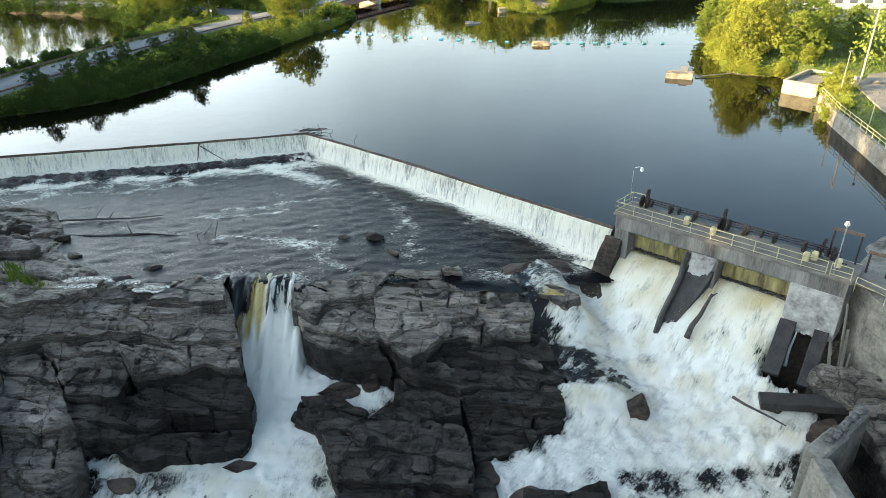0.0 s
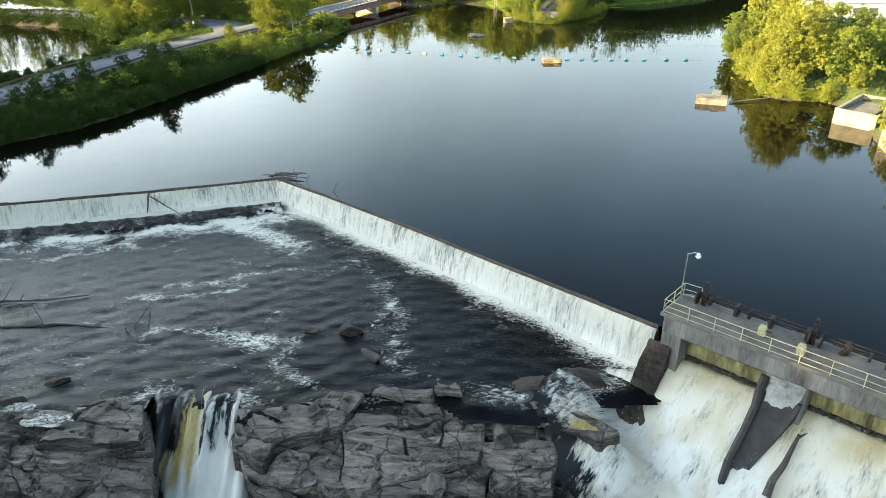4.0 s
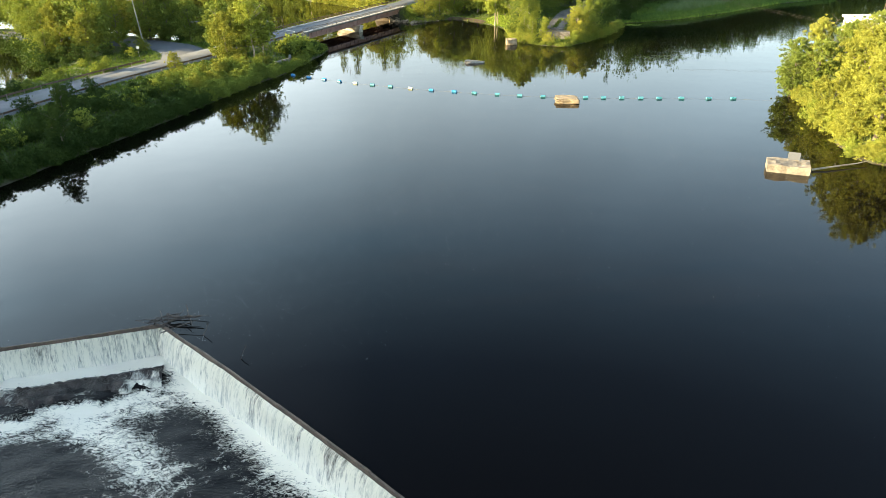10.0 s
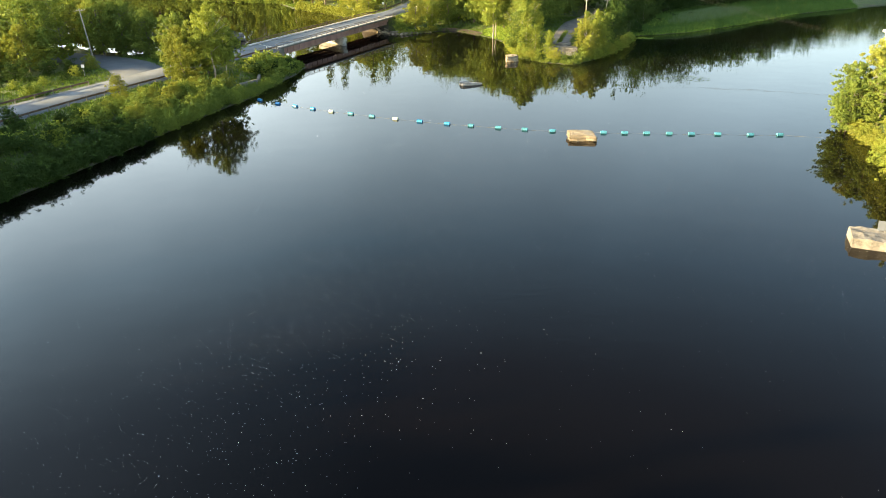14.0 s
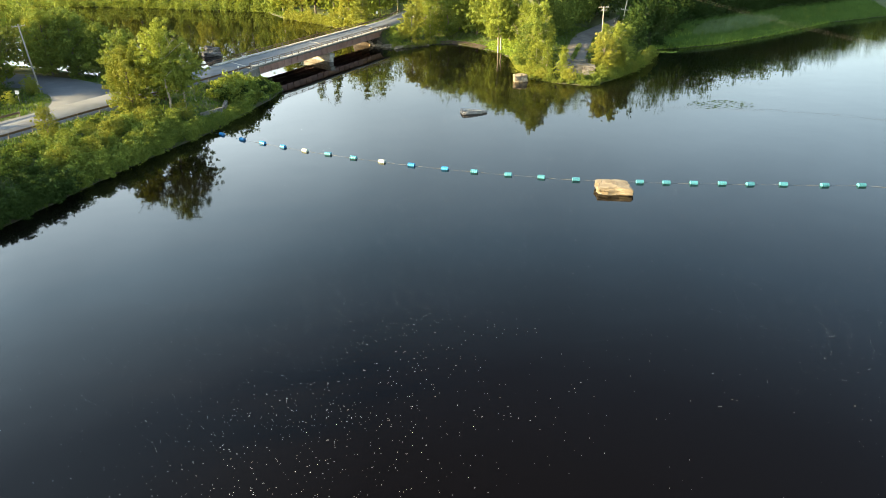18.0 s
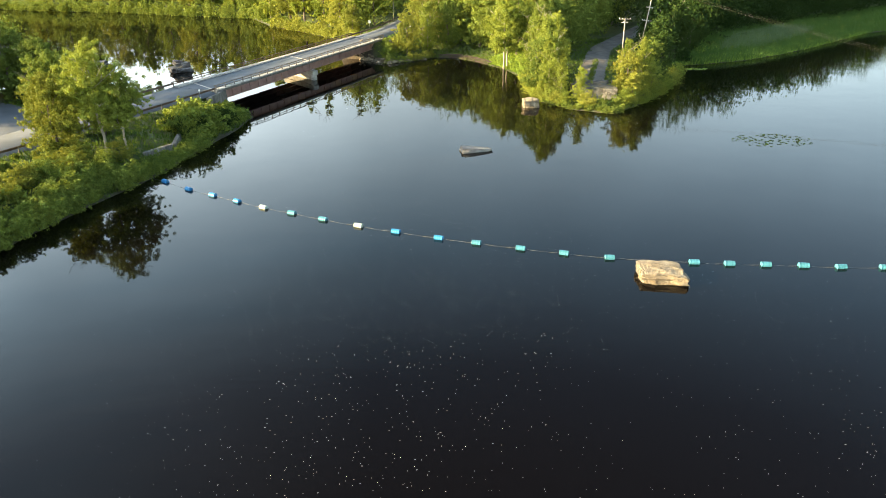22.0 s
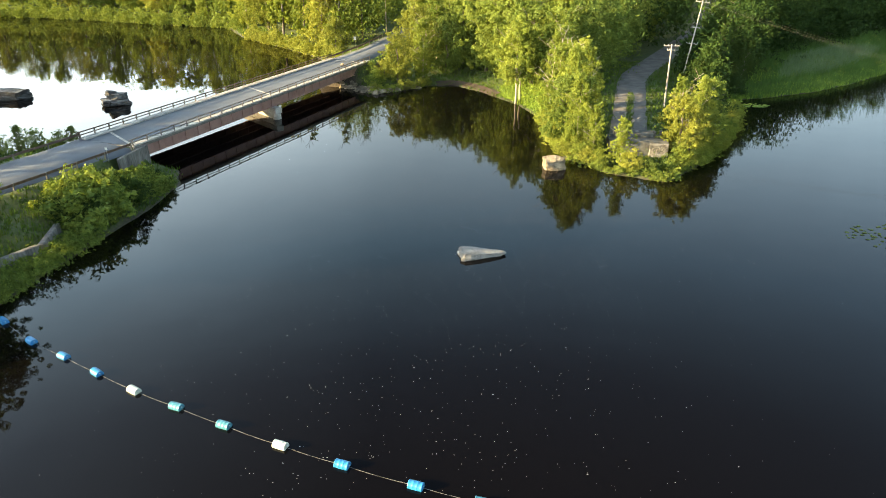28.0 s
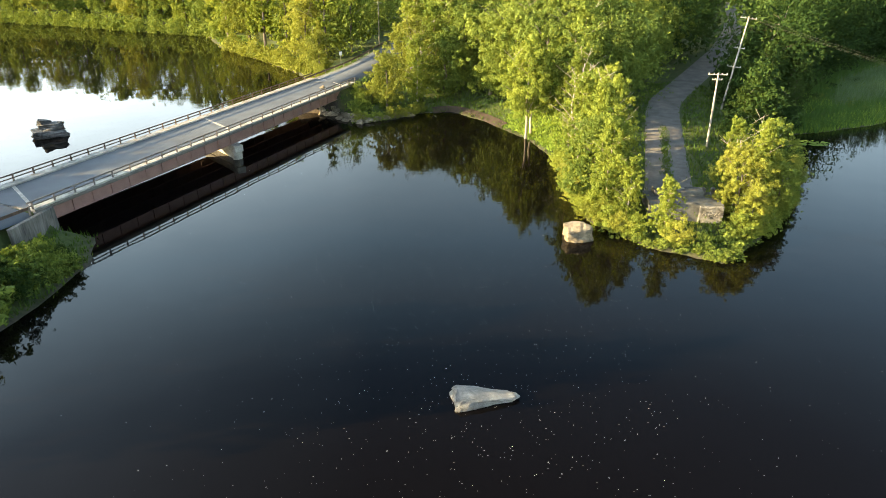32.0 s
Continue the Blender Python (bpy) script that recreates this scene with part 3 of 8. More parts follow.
def land_height(x, y):
    """Height of the ground over arrays; the river bed is below zero. Also how bare it is."""
    z = np.full(np.shape(x), -3.0)
    bare = np.ones(np.shape(x))
    wob = waves(x, y, 5, 9.0, 3)
    for poly, top, reach in ((CAUSEWAY, 2.0, 9.0), (FAR_LAND, 2.2, 14.0), (RIGHT_BANK, 2.3, 5.0), (LEFT_WOODS, 3.0, 14.0)):
        d = distance(poly, x, y, True)
        d = np.where(inside(poly, x, y), d, -d) + 0.5 * wob * np.clip(d / 2, 0.2, 1)
        h = np.where(d > 0, top * step(-1.0, reach, d) + 0.05, -3.0 * step(0, 6, -d))
        z = np.maximum(z, h)
        bare = np.where(d > -0.5, np.clip(1 - d / 0.7, 0, 1), bare)
    far = step(380, 1200, y) * 18 + step(330, 600, y) * step(60, 260, x) * 8
    z = np.where(inside(FAR_LAND, x, y), z + far, z)
    # Raised out of view so that the west woods shade the gorge.
    hill = 15 * step(-80, -98, x) * step(76, 54, y) + 9 * step(-128, -165, x) * step(205, 130, y) * step(50, 76, y)
    z = np.where(inside(LEFT_WOODS, x, y), z + hill, z)
    z = z + np.where(z > 0.4, 0.18 * wob, 0)
    # graded ways
    for line, width, height in ((ROAD, 5.4, (2.1, 2.1, 2.1, 2.1, 2.1, 2.1, 2.1, 2.2, 2.6, 3.1, 3.6)), (SIDE_ROAD, 6.0, (2.3, 2.3, 2.4, 2.6, 3.0))):
        z, bare = grade(z, bare, line, width, height, x, y)
    z, bare = grade(z, bare, ROAD_FAR, 4.4, (4.05, 4.1, 4.3, 4.6, 5.2, 7.0), x, y)
    ahead, aside = (x + 41.0) * 0.359 + (y - 234.0) * 0.933, (x + 41.0) * 0.933 - (y - 234.0) * 0.359
    close = np.hypot(x + 41, y - 234) < 17
    z = np.where(close & (ahead > 1.4), np.minimum(z, 0.5 - 0.25 * (ahead - 1.4)), z)       # bank cut back in front of the abutment
    z = np.where(close & (ahead > -6) & (ahead <= 1.4) & (np.abs(aside) > 4.9), np.minimum(z, 1.3), z)
    z, bare = grade(z, bare, TRACK, 2.6, (1.9, 1.9, 2.1, 2.3, 2.6, 3.0, 3.6, 5.0, 7.0), x, y)
    z = np.where((np.abs(x - 31.2) < 4.4) & (y > 233.6) & (y < 239.3), np.minimum(z, 0.55), z)      # open ground before the old block
    return z, bare


def grade(z, bare, line, width, height, x, y):
    best, at = np.full(np.shape(x), 1e9), np.zeros(np.shape(x))
    for i, ((ax, ay), (bx, by)) in enumerate(zip(line, line[1:])):
        dx, dy = bx - ax, by - ay
        t = np.clip(((x - ax) * dx + (y - ay) * dy) / (dx * dx + dy * dy), 0, 1)
        d = np.hypot(x - ax - t * dx, y - ay - t * dy)
        at = np.where(d < best, height[i] + t * (height[i + 1] - height[i]), at)
        best = np.minimum(best, d)
    k = step(width + 3.0, width, best)
    return np.where(best < width + 3.0, z * (1 - k) + (at - 0.06) * k, z), bare


def gorge_height(x, y):
    """The bedrock below the dam, under the slabs."""
    z = np.interp(y, [-200, 20, 34, 41, 46, 50, 54, 56, 58, 64, 96], [-12, -12, -11.6, -11.2, -10.6, -9.4, -7.0, -5.0, -3.9, -3.6, -3.4])
    z = z + 0.25 * waves(x, y, 9, 6.0)
    z = z + step(-66, -79, x) * np.interp(y, [20, 46, 60, 90], [7.0, 6.0, 2.4, 3.5])
    return z


GORGE = [(-82, 79.4), (-59.2, 84.1), (-35.2, 90.1), (-20.8, 94.4), (17, 60.6), (34, 44), (34, 20), (38, -400), (-70, -400), (-76, 10), (-79, 40), (-80, 62), (-81, 76)]


def spaced(*runs):
    """Coordinates at changing spacing: (start, step) pairs and an end."""
    r = []
    for (a, s), (b, _) in zip(runs, runs[1:]):
        r += list(np.arange(a, b - 1e-6, s))
    return np.array(r + [runs[-1][0]])


def build_ground():
    xs = spaced((-3000, 300), (-900, 60), (-300, 12), (-120, 2.2), (-66, 1.1), (70, 2.2), (130, 8), (300, 60), (900, 300), (3000, 1))
    ys = spaced((-900, 150), (-150, 25), (0, 4), (24, 1.1), (100, 1.6), (300, 3.5), (420, 12), (700, 60), (1200, 300), (4200, 1))
    x, y = np.meshgrid(xs, ys)
    z, bare = land_height(x, y)
    g = inside(GORGE, x, y)
    z = np.where(g, gorge_height(x, y), z)
    bare = np.where(g, 1.0, bare)
    me = mesh_np("ground", np.stack([x, y, z], -1).reshape(-1, 3), grid_faces(len(xs), len(ys)), True)
    number(me, "bare", bare.ravel())
    tagged(part("ground", me, M_GROUND), "grassy river banks and wooded ground with bare muddy edges", "ground", kind="structure")


build_ground()


def ground_z(x, y):
    z, _ = land_height(np.array([x], float), np.array([y], float))
    return float(z[0])


def build_reservoir():
    rim = [(-3000, 50), (-118, 68), (-82, 80.2), *WEIR_LEFT[1:], *WEIR_RIGHT[1:], (19.6, 62.1), (32, 51), (60, 36), (3000, 40), (3000, 4100), (-3000, 4100)]
    bm = bmesh.new()
    bmesh.ops.contextual_create(bm, geom=[bm.verts.new((a, b, 0)) for a, b in rim])
    bmesh.ops.triangulate(bm, faces=bm.faces)
    tagged(part("water", bm, M_WATER), "dark calm tannin-brown river water mirroring sky and trees", "water", kind="structure")


build_reservoir()


# ---------------------------------------------------------------- weir and pool
def sample_line(line, gap):
    n = max(2, int(length(line) / gap))
    pts = [along(line, length(line) * i / n) for i in range(n + 1)]
    return [p for p, _ in pts], [d for _, d in pts]


def build_weir(line, seed, label, down):
    """A low dam with flashboards on its crest and a curtain of water over its face. down: side of the fall."""
    w = thing("weir", label, "weir", kind="structure")
    pts, dirs = sample_line(line, 2.0)
    bm = bmesh.new()
    prof = [(-0.16, -0.30), (0.14, -0.30), (0.5, -4.4), (-1.6, -4.4)]   # across, height
    rings = []
    for p, d in zip(pts, dirs):
        n = Vector((d.y, -d.x)) * down
        rings.append([bm.verts.new((p.x + n.x * a, p.y + n.y * a, z)) for a, z in prof])
    for r, s in zip(rings, rings[1:]):
        for i in range(4):
            j = (i + 1) % 4
            bm.faces.new((r[i], s[i], s[j], r[j]))
    bmesh.ops.recalc_face_normals(bm, faces=bm.faces)
    part("weir_wall", bm, M_BOARD, w, "dark wet timber and concrete weir face")
    rng = random.Random(seed)
    t, total = 0.0, length(line)
    while t < total - 0.2:   # flashboards, each a plank of its own
        run = min(rng.uniform(2.2, 3.0), total - t)
        a, _ = along(line, t)
        b, _ = along(line, t + run - 0.03)
        top = rng.uniform(0.05, 0.14)
        part("flashboard", beam((a.x, a.y, top - 0.22), (b.x, b.y, top - 0.22 + rng.uniform(-0.02, 0.02)), 0.14, 0.48, 0.01), M_BOARD, w)
        t += run
    # curtain
    pts, dirs = sample_line(line, 0.16)
    rows = 12
    s = np.linspace(0, length(line), len(pts))
    thick = 0.10 * waves(s, s * 0, seed, 2.6, 4)
    fall = np.linspace(0, 1, rows)
    P, N = np.array([tuple(p) for p in pts]), np.array([(d.y * down, -d.x * down) for d in dirs])
    N = np.stack([np.convolve(np.pad(N[:, i], 4, "edge"), np.ones(9) / 9, "valid") for i in (0, 1)], -1)
    verts, uv, foam, stain = [], [], [], []
    r = np.random.RandomState(seed)
    gap = waves(s, s * 0 + 3, seed + 2, 7.0, 3)
    deep = 2.56 + 0.85 * step(16, 2, np.hypot(P[:, 0] - 15.5, P[:, 1] - 61))
    for f in fall:
        out = 0.12 + 0.85 * f ** 0.6 + thick * (0.4 + f) + r.uniform(-0.02, 0.02, len(s)) * (f > 0)
        z = -0.16 - deep * f ** 1.25
        verts.append(np.stack([P[:, 0] + N[:, 0] * out, P[:, 1] + N[:, 1] * out, z], -1))
        uv.append(np.stack([s, np.full(len(s), f * 2.7)], -1))
        foam.append(0.62 + 0.10 * f + 0.09 * gap)
        stain.append(np.clip(0.35 - 0.4 * f, 0, 1) + 0 * s)
    me = mesh_np("curtain", np.concatenate(verts), grid_faces(len(s), rows), True)
    uv_map(me, np.concatenate(uv))
    number(me, "foam", np.concatenate(foam))
    number(me, "stain", np.concatenate(stain))
    part("curtain", me, M_CURTAIN, w, "white streaming curtain of falling water")
    return w


build_weir(WEIR_LEFT, 11, "long low concrete weir with brown flashboards and falling water", 1)
build_weir(WEIR_RIGHT, 12, "slanting low concrete weir with brown flashboards and falling water", 1)


def lip_wave(x):
    """How far the broken rock lip of the left fall steps in and out."""
    return 1.1 * waves(x, x * 0 + 4.0, 61, 1.7, 3)


def build_pool():
    xs, ys = np.arange(-82, 19.01, 0.36), np.arange(52, 96, 0.36)
    x, y = np.meshgrid(xs, ys)
    weir = np.minimum(distance(WEIR_LEFT, x, y), distance(WEIR_RIGHT, x, y))
    left = distance(WEIR_LEFT, x, y)
    wob = waves(x, y, 3, 7, 3)
    under = step(-17.5, -20.0, x)            # the stretch below the left fall
    z = -2.66 + 0.05 * waves(x, y, 21, 4.0, 4) + 0.34 * step(5.9 + 0.5 * wob, 4.9 + 0.5 * wob, left) * under
    z = z + 0.05 * waves(x, y, 22, 1.6, 2) + 0.10 * under * np.abs(waves(x, y, 23, 2.2, 3)) * step(10, 5, left)
    z = z - 0.8 * step(13, 3, np.hypot(x - 14.5, y - 59.5))
    def along_line(line, wide):
        return np.exp(-(distance(line, x + 0.5 * waves(x, y, 24, 2.6, 3), y + 0.4 * waves(x, y, 25, 2.2, 3)) / wide) ** 2)
    foam = 0.66 * np.exp(-(np.maximum(weir - 1.0, 0) / 1.5) ** 1.3)
    foam += under * (0.25 * np.exp(-((left - 1.7) / 0.7) ** 2) + 0.60 * np.exp(-((left - 6.0 - 0.7 * wob) / 0.75) ** 2) * (0.75 + 0.5 * waves(x, y, 7, 6)) + 0.22 * np.exp(-((left - 7.6 - 0.9 * wob) / 1.1) ** 2))
    foam += under * 0.26 * np.exp(-((left - 10.0 - 1.4 * waves(x, y, 14, 9)) / 0.7) ** 2) * step(-27, -33, x)
    foam -= under * 0.30 * np.exp(-((left - 3.8) / 0.8) ** 2)
    foam += 0.34 * along_line([(-24, 86.6), (-19, 83.8), (-15.6, 80.8)], 1.7)        # churned corner below the two falls
    foam += 0.25 * along_line([(-29.2, 70.6), (-25.2, 70.5), (-22.4, 71.0), (-19.0, 72.4), (-22.8, 73.2), (-26.6, 72.4)], 0.55)
    foam += 0.27 * along_line([(-24.8, 65.0), (-22.4, 65.1), (-18.0, 64.4), (-12.2, 63.2)], 0.55) + 0.20 * along_line([(-19, 63.4), (-14, 62.4)], 0.8)
    foam += 0.28 * along_line([(-20.4, 74.2), (-18.2, 75.3), (-14.3, 76.2)], 0.5)
    foam += 0.14 * along_line([(-9, 78), (-6.4, 73.6), (-4.3, 68.4), (-2.7, 66.5), (-3.9, 64.8), (-3.4, 61.6), (-3.6, 59.5)], 0.9)
    foam += 0.20 * along_line([(-11.9, 62.2), (-13.3, 60.2), (-10.8, 58.2)], 0.8) + 0.22 * along_line([(-17.4, 60.2), (-16.2, 59.6)], 0.4)
    foam += 0.24 * step(2.6, 0.0, distance([(3, 56.5), (8, 56.6), (13, 58.6)], x, y))
    foam += 0.10 * step(3.0, 0.0, distance([(-21.3, 55.6), (-15.0, 55.4)], x, y)) + 0.34 * step(1.8, 0, distance([(-34, 54.2), (-27, 53.2)], x, y))
    foam += 0.205 + 0.08 * waves(x, y, 8, 9, 3) + 0.15 * np.exp(-(waves(x, y * 1.5, 41, 11, 4) / 0.10) ** 2) * (waves(x, y, 42, 14, 2) > -0.1)
    crest = [(-82, 80.2), *WEIR_LEFT[1:], *WEIR_RIGHT[1:]]
    area_in = [*crest, *[(a, b - 1.6) for a, b in reversed(POOL_EDGE)]]
    low_edge = [(a, b - 1.6) for a, b in POOL_EDGE]
    d = np.where(inside(area_in, x, y), 1, -1) * distance(low_edge, x, y)
    lip = (x > -22.0) & (x < -14.4)
    z = z - np.where(lip, 0.25 * step(55.9, 54.7, y + lip_wave(x)), 0.22 * step(0.9, -0.6, np.where(weir > 2.5, d, 5)))
    me = mesh_np("rapids", np.stack([x, y, z], -1).reshape(-1, 3), grid_faces(len(xs), len(ys)), True)
    number(me, "foam", foam.ravel())
    keep = ((inside(area_in, x, y) | (distance(low_edge, x, y) < 0.7)) & ~(lip & (y + lip_wave(x) < 54.8))).ravel()
    bm = bmesh.new()
    bm.from_mesh(me)
    bm.verts.ensure_lookup_table()
    bmesh.ops.delete(bm, geom=[v for v, k in zip(bm.verts, keep) if not k], context="VERTS")
    bm.to_mesh(me)
    bm.free()
    tagged(part("rapids", me, M_RAPID), "dark rippled shallow pool streaked with white foam", "water", kind="structure")


build_pool()


def build_shelf():
    """A wet ledge of rock standing just out of the water under the left fall."""
    pts, dirs = sample_line(WEIR_LEFT, 0.3)
    keep = [(p, d) for p, d in zip(pts, dirs) if -62 < p.x < -20.2]
    s = np.arange(len(keep)) * 0.3
    rows, foam = [], []
    for a in np.concatenate([np.arange(2.0, 5.0, 0.22), [5.0, 5.15, 5.3]]):
        z = float(np.interp(a, [2.0, 2.4, 3.0, 4.2, 4.8, 5.0, 5.3], [-2.6, -2.2, -2.02, -2.08, -2.2, -2.45, -3.2]))
        w = 0.45 * waves(s, s * 0 + a * 0.3, 77, 5.0, 4) * (a > 3)
        h = 0.22 * waves(s, s * 0 + a * 1.4, 78, 2.4, 4) + 0.16 * np.abs(waves(s, s * 0 + a * 1.6, 79, 0.9, 3)) - 0.08
        foam.append(0.22 + 0.34 * waves(s * 0.8, s * 0 + a * 0.5, 76, 3.2, 4) + 0.30 * np.interp(a, [2.0, 2.5, 4.2, 5.3], [1, 0, 0, 1]))
        rows.append([(p.x + d.y * (a + q), p.y - d.x * (a + q), z + k) for (p, d), q, k in zip(keep, w, h)])
    me = mesh_np("rock_shelf", np.array(rows).reshape(-1, 3), grid_faces(len(keep), len(rows)))
    for p in me.polygons:
        p.use_smooth = True
    number(me, "foam", np.concatenate(foam))
    tagged(part("rock_shelf", me, M_LEDGE), "wet red-brown ledge of rock below the weir", "rock ledge", kind="structure")


build_shelf()

# ---------------------------------------------------------------- dam with gates
DAM = (16.25, 59.05)
U, V = Vector((0.737, -0.676)), Vector((0.676, 0.737))


def dam_uv(x, y):
    return (x - DAM[0]) * U.x + (y - DAM[1]) * U.y, (x - DAM[0]) * V.x + (y - DAM[1]) * V.y


def cascade_z(x, y):
    v = dam_uv(x, y)[1]
    by_dam = np.interp(v, [-24, -18, -12, -8, -5, -3, 0.0, 1.2, 2.0], [-10.4, -9.7, -8.9, -7.9, -6.4, -4.9, -2.3, -1.62, -1.5])
    by_y = np.interp(y, [24, 34, 38, 41.6, 43.2, 44.2, 47, 50.4, 51.5, 52.7, 54.4, 57, 60], [-10.4, -9.7, -9.1, -8.6, -7.5, -6.5, -6.3, -6.15, -5.1, -3.35, -2.95, -2.72, -2.7])
    k = step(11.5, 17, x + 0.25 * (y - 50))
    return by_y * (1 - k) + by_dam * k


def build_cascade():
    g = 0.3
    xs, ys = np.arange(-36, 31, g), np.arange(22, 61, g)
    x, y = np.meshgrid(xs, ys)
    u, v = dam_uv(x, y)
    z = cascade_z(x, y)
    # the left fall and the lower pool
    yl = y + lip_wave(x) * step(46, 53, y)
    zl = np.interp(yl, [22, 36, 44, 46.2, 48.4, 51.0, 53.4, 54.8, 56, 58], [-10.5, -10.0, -9.5, -9.2, -8.0, -6.0, -4.1, -2.84, -2.62, -3.0])
    zl = np.where(x > -13.4, np.minimum(zl, -8.75), zl)          # the pool beside the left fall
    left = step(4, -4, x)
    z = z * (1 - left) + zl * left
    drop = np.clip((-z - 2.6) / 3, 0, 1)
    rough = 0.18 * np.abs(waves(x * 1.5, y * 0.7, 31, 3.4, 4)) + 0.26 * np.abs(waves(x + 5, y * 0.7, 32, 1.0, 3)) - 0.2
    z = z + rough * drop + 0.34 * left * step(45, 48, y) * (np.abs(waves(x * 1.3, yl * 0.22, 64, 1.1, 3)) - 0.2)
    slope = np.hypot(*np.gradient(z, g))
    steep = np.clip(0.5 + (slope - 0.45) * 1.6, 0.4, 1)
    foam = 0.62 + 0.17 * waves(x, y, 33, 4, 4) + 0.25 * rough
    foam += 0.07 * step(-15, -3, v) * step(10, 14, x)
    foam -= 0.34 * step(14, 10, x) * step(51, 56, y) + 0.08 * step(-16, -22, v) * (x > 4)
    foam -= 0.26 * left * step(41, 35, y) * np.clip(0.5 + 1.2 * waves(x, y, 34, 6), 0, 1)
    foam += 0.30 * left * step(44, 47, y) * step(53, 51.5, yl) + 0.22 * left * step(-20.5, -18.5, x) * step(-9.5, -11.5, x) * step(32, 36, y)
    streams = np.abs(waves(x, 0 * y + 2.0, 61, 1.7, 3))
    foam -= left * step(51.8, 53.4, yl) * (0.62 - 1.25 * streams)
    still = [(5.4, 55.0), (9.4, 52.4), (10.8, 50.0), (14.0, 47.4), (16.2, 45.4), (13.4, 44.7), (9.0, 44.8), (5.4, 48.0)]      # dark pool above the lower step
    deep = np.where(inside(still, x, y), 1, -1) * distance(still, x, y, True) + 0.7 * waves(x, y, 71, 1.8, 4)
    foam -= 0.58 * step(-0.8, 0.7, deep) * (0.85 + 0.3 * waves(x, y, 70, 1.0, 3))
    foam += 0.22 * np.exp(-((y - 43.4) / 1.0) ** 2) * step(17.5, 14.5, x) * (x > 8)          # the lower step of the fall
    foam -= 0.42 * step(39.5, 36.0, y + 0.8 * waves(x, y, 72, 5, 3)) * step(9, 14, x) * np.clip(0.75 + 0.6 * waves(x, y, 73, 4, 3), 0, 1)
    foam -= 0.30 * step(-13.0, -12.0, x) * left * np.clip(0.6 + 0.8 * waves(x, y, 74, 2.0, 3), 0, 1)
    foam -= 0.20 * left * step(-17, -21, x) * np.clip(0.7 + 0.7 * waves(x, y, 75, 2.5, 3), 0, 1)
    foam -= 0.30 * left * np.exp(-((x + 19.4) / 1.3) ** 2) * step(49, 51, y)
    stain = 0.42 * step(-3.5, 0.8, v) * (x > 14) + 0.34 * step(-22, -6, v) * np.clip(0.35 + waves(x, y, 35, 4), 0, 1) * (x > 4)
    strip = waves(x, y * 0 + 7.0, 63, 0.7, 3)
    stain += 1.15 * step(-16.0, -17.6, x + 0.8 * strip) * step(50.6, 52.0, y + 1.3 * waves(x, y * 0, 62, 0.9, 3)) * np.clip(0.8 + 0.9 * strip, 0, 1)
    stain += 0.5 * np.exp(-((y - 44.0) / 0.7) ** 2) * step(17, 14, x) * (x > 8) * np.clip(0.6 + waves(x, y, 65, 1.6, 2), 0, 1)
    stain += 0.9 * np.exp(-((x - 9.8) / 2.2) ** 2) * np.exp(-((y - 53.4) / 0.9) ** 2)
    stain += 0.35 * left * step(42, 38, y) * np.clip(0.2 + waves(x, y, 36, 5), 0, 1)
    outline = [(5.6, 57.2), (9, 59.6), (13, 60.6), (16.2, 58.9), (18.5, 59.4), (29.9, 49.3), (27.7, 47.2), (26.0, 45.2), (26.4, 43.6), (28.4, 41.8), (28.6, 39.8), (26.6, 37.6), (25.4, 33), (25, 22), (-27, 22), (-26.6, 35),
               (-28.8, 39.8), (-25.4, 40.8), (-20.8, 41.4), (-17.6, 43), (-18.2, 47), (-19.5, 51), (-20.9, 54.6), (-21.2, 57.4), (-14.4, 57.4), (-13.2, 51.4), (-10, 50.6), (-5.2, 48.6),
               (-4.6, 45), (-8, 41), (-6, 30), (1, 33), (2.4, 38), (7, 40.4), (9.6, 42.4), (9.4, 45), (7.2, 48.4), (7.6, 52.6)]
    d = distance(outline, x, y, True)
    d = np.where(inside(outline, x, y), d, -d) + 0.8 * waves(x, y, 38, 2.3, 4) * step(0.0, -4.0, np.where(x > 4, v, -9)) * step(52, 48, np.where(x < 4, y, 0))
    foam -= 0.34 * step(1.5, 0.1, d) * step(0.5, -3.0, np.where(x > 4, v, -9)) * step(54, 50, np.where(x < 4, y, 0))       # lacy edges
    z = z - 2.2 * step(0.25, -0.9, d) + 0.1 * waves(x, y, 37, 2.0, 2) * (np.abs(d) < 0.8)
    keep = d > -0.9
    me = mesh_np("cascade", np.stack([x, y, z], -1).reshape(-1, 3), grid_faces(len(xs), len(ys)), True)
    along_u, along_v = np.where(x > 4, u, x), np.where(x > 4, v, y) + z
    uv_map(me, np.stack([along_u.ravel(), along_v.ravel()], -1))
    number(me, "foam", foam.ravel())
    number(me, "steep", steep.ravel())
    number(me, "stain", np.clip(stain, 0, 1).ravel())
    bm = bmesh.new()
    bm.from_mesh(me)
    bmesh.ops.delete(bm, geom=[q for q, k in zip(list(bm.verts), keep.ravel()) if not k], context="VERTS")
    bm.to_mesh(me)
    bm.free()
    # flung drops and froth over the roughest water
    rs = np.random.RandomState(44)
    w = np.clip(foam - 0.35, 0, 1).ravel() * (d.ravel() > 0.1) * (0.25 + np.abs(rough).ravel())
    pick = rs.choice(w.size, 7000, p=w / w.sum())
    c = np.stack([x.ravel()[pick], y.ravel()[pick], z.ravel()[pick]], -1) + rs.normal(size=(len(pick), 3)) * (0.18, 0.18, 0.10) + (0, 0, 0.10)
    c[:, 2] += np.abs(rs.normal(0, 0.16, len(pick)))
    a, b = rs.normal(size=(2, len(pick), 3)) * rs.uniform(0.012, 0.034, (len(pick), 1))
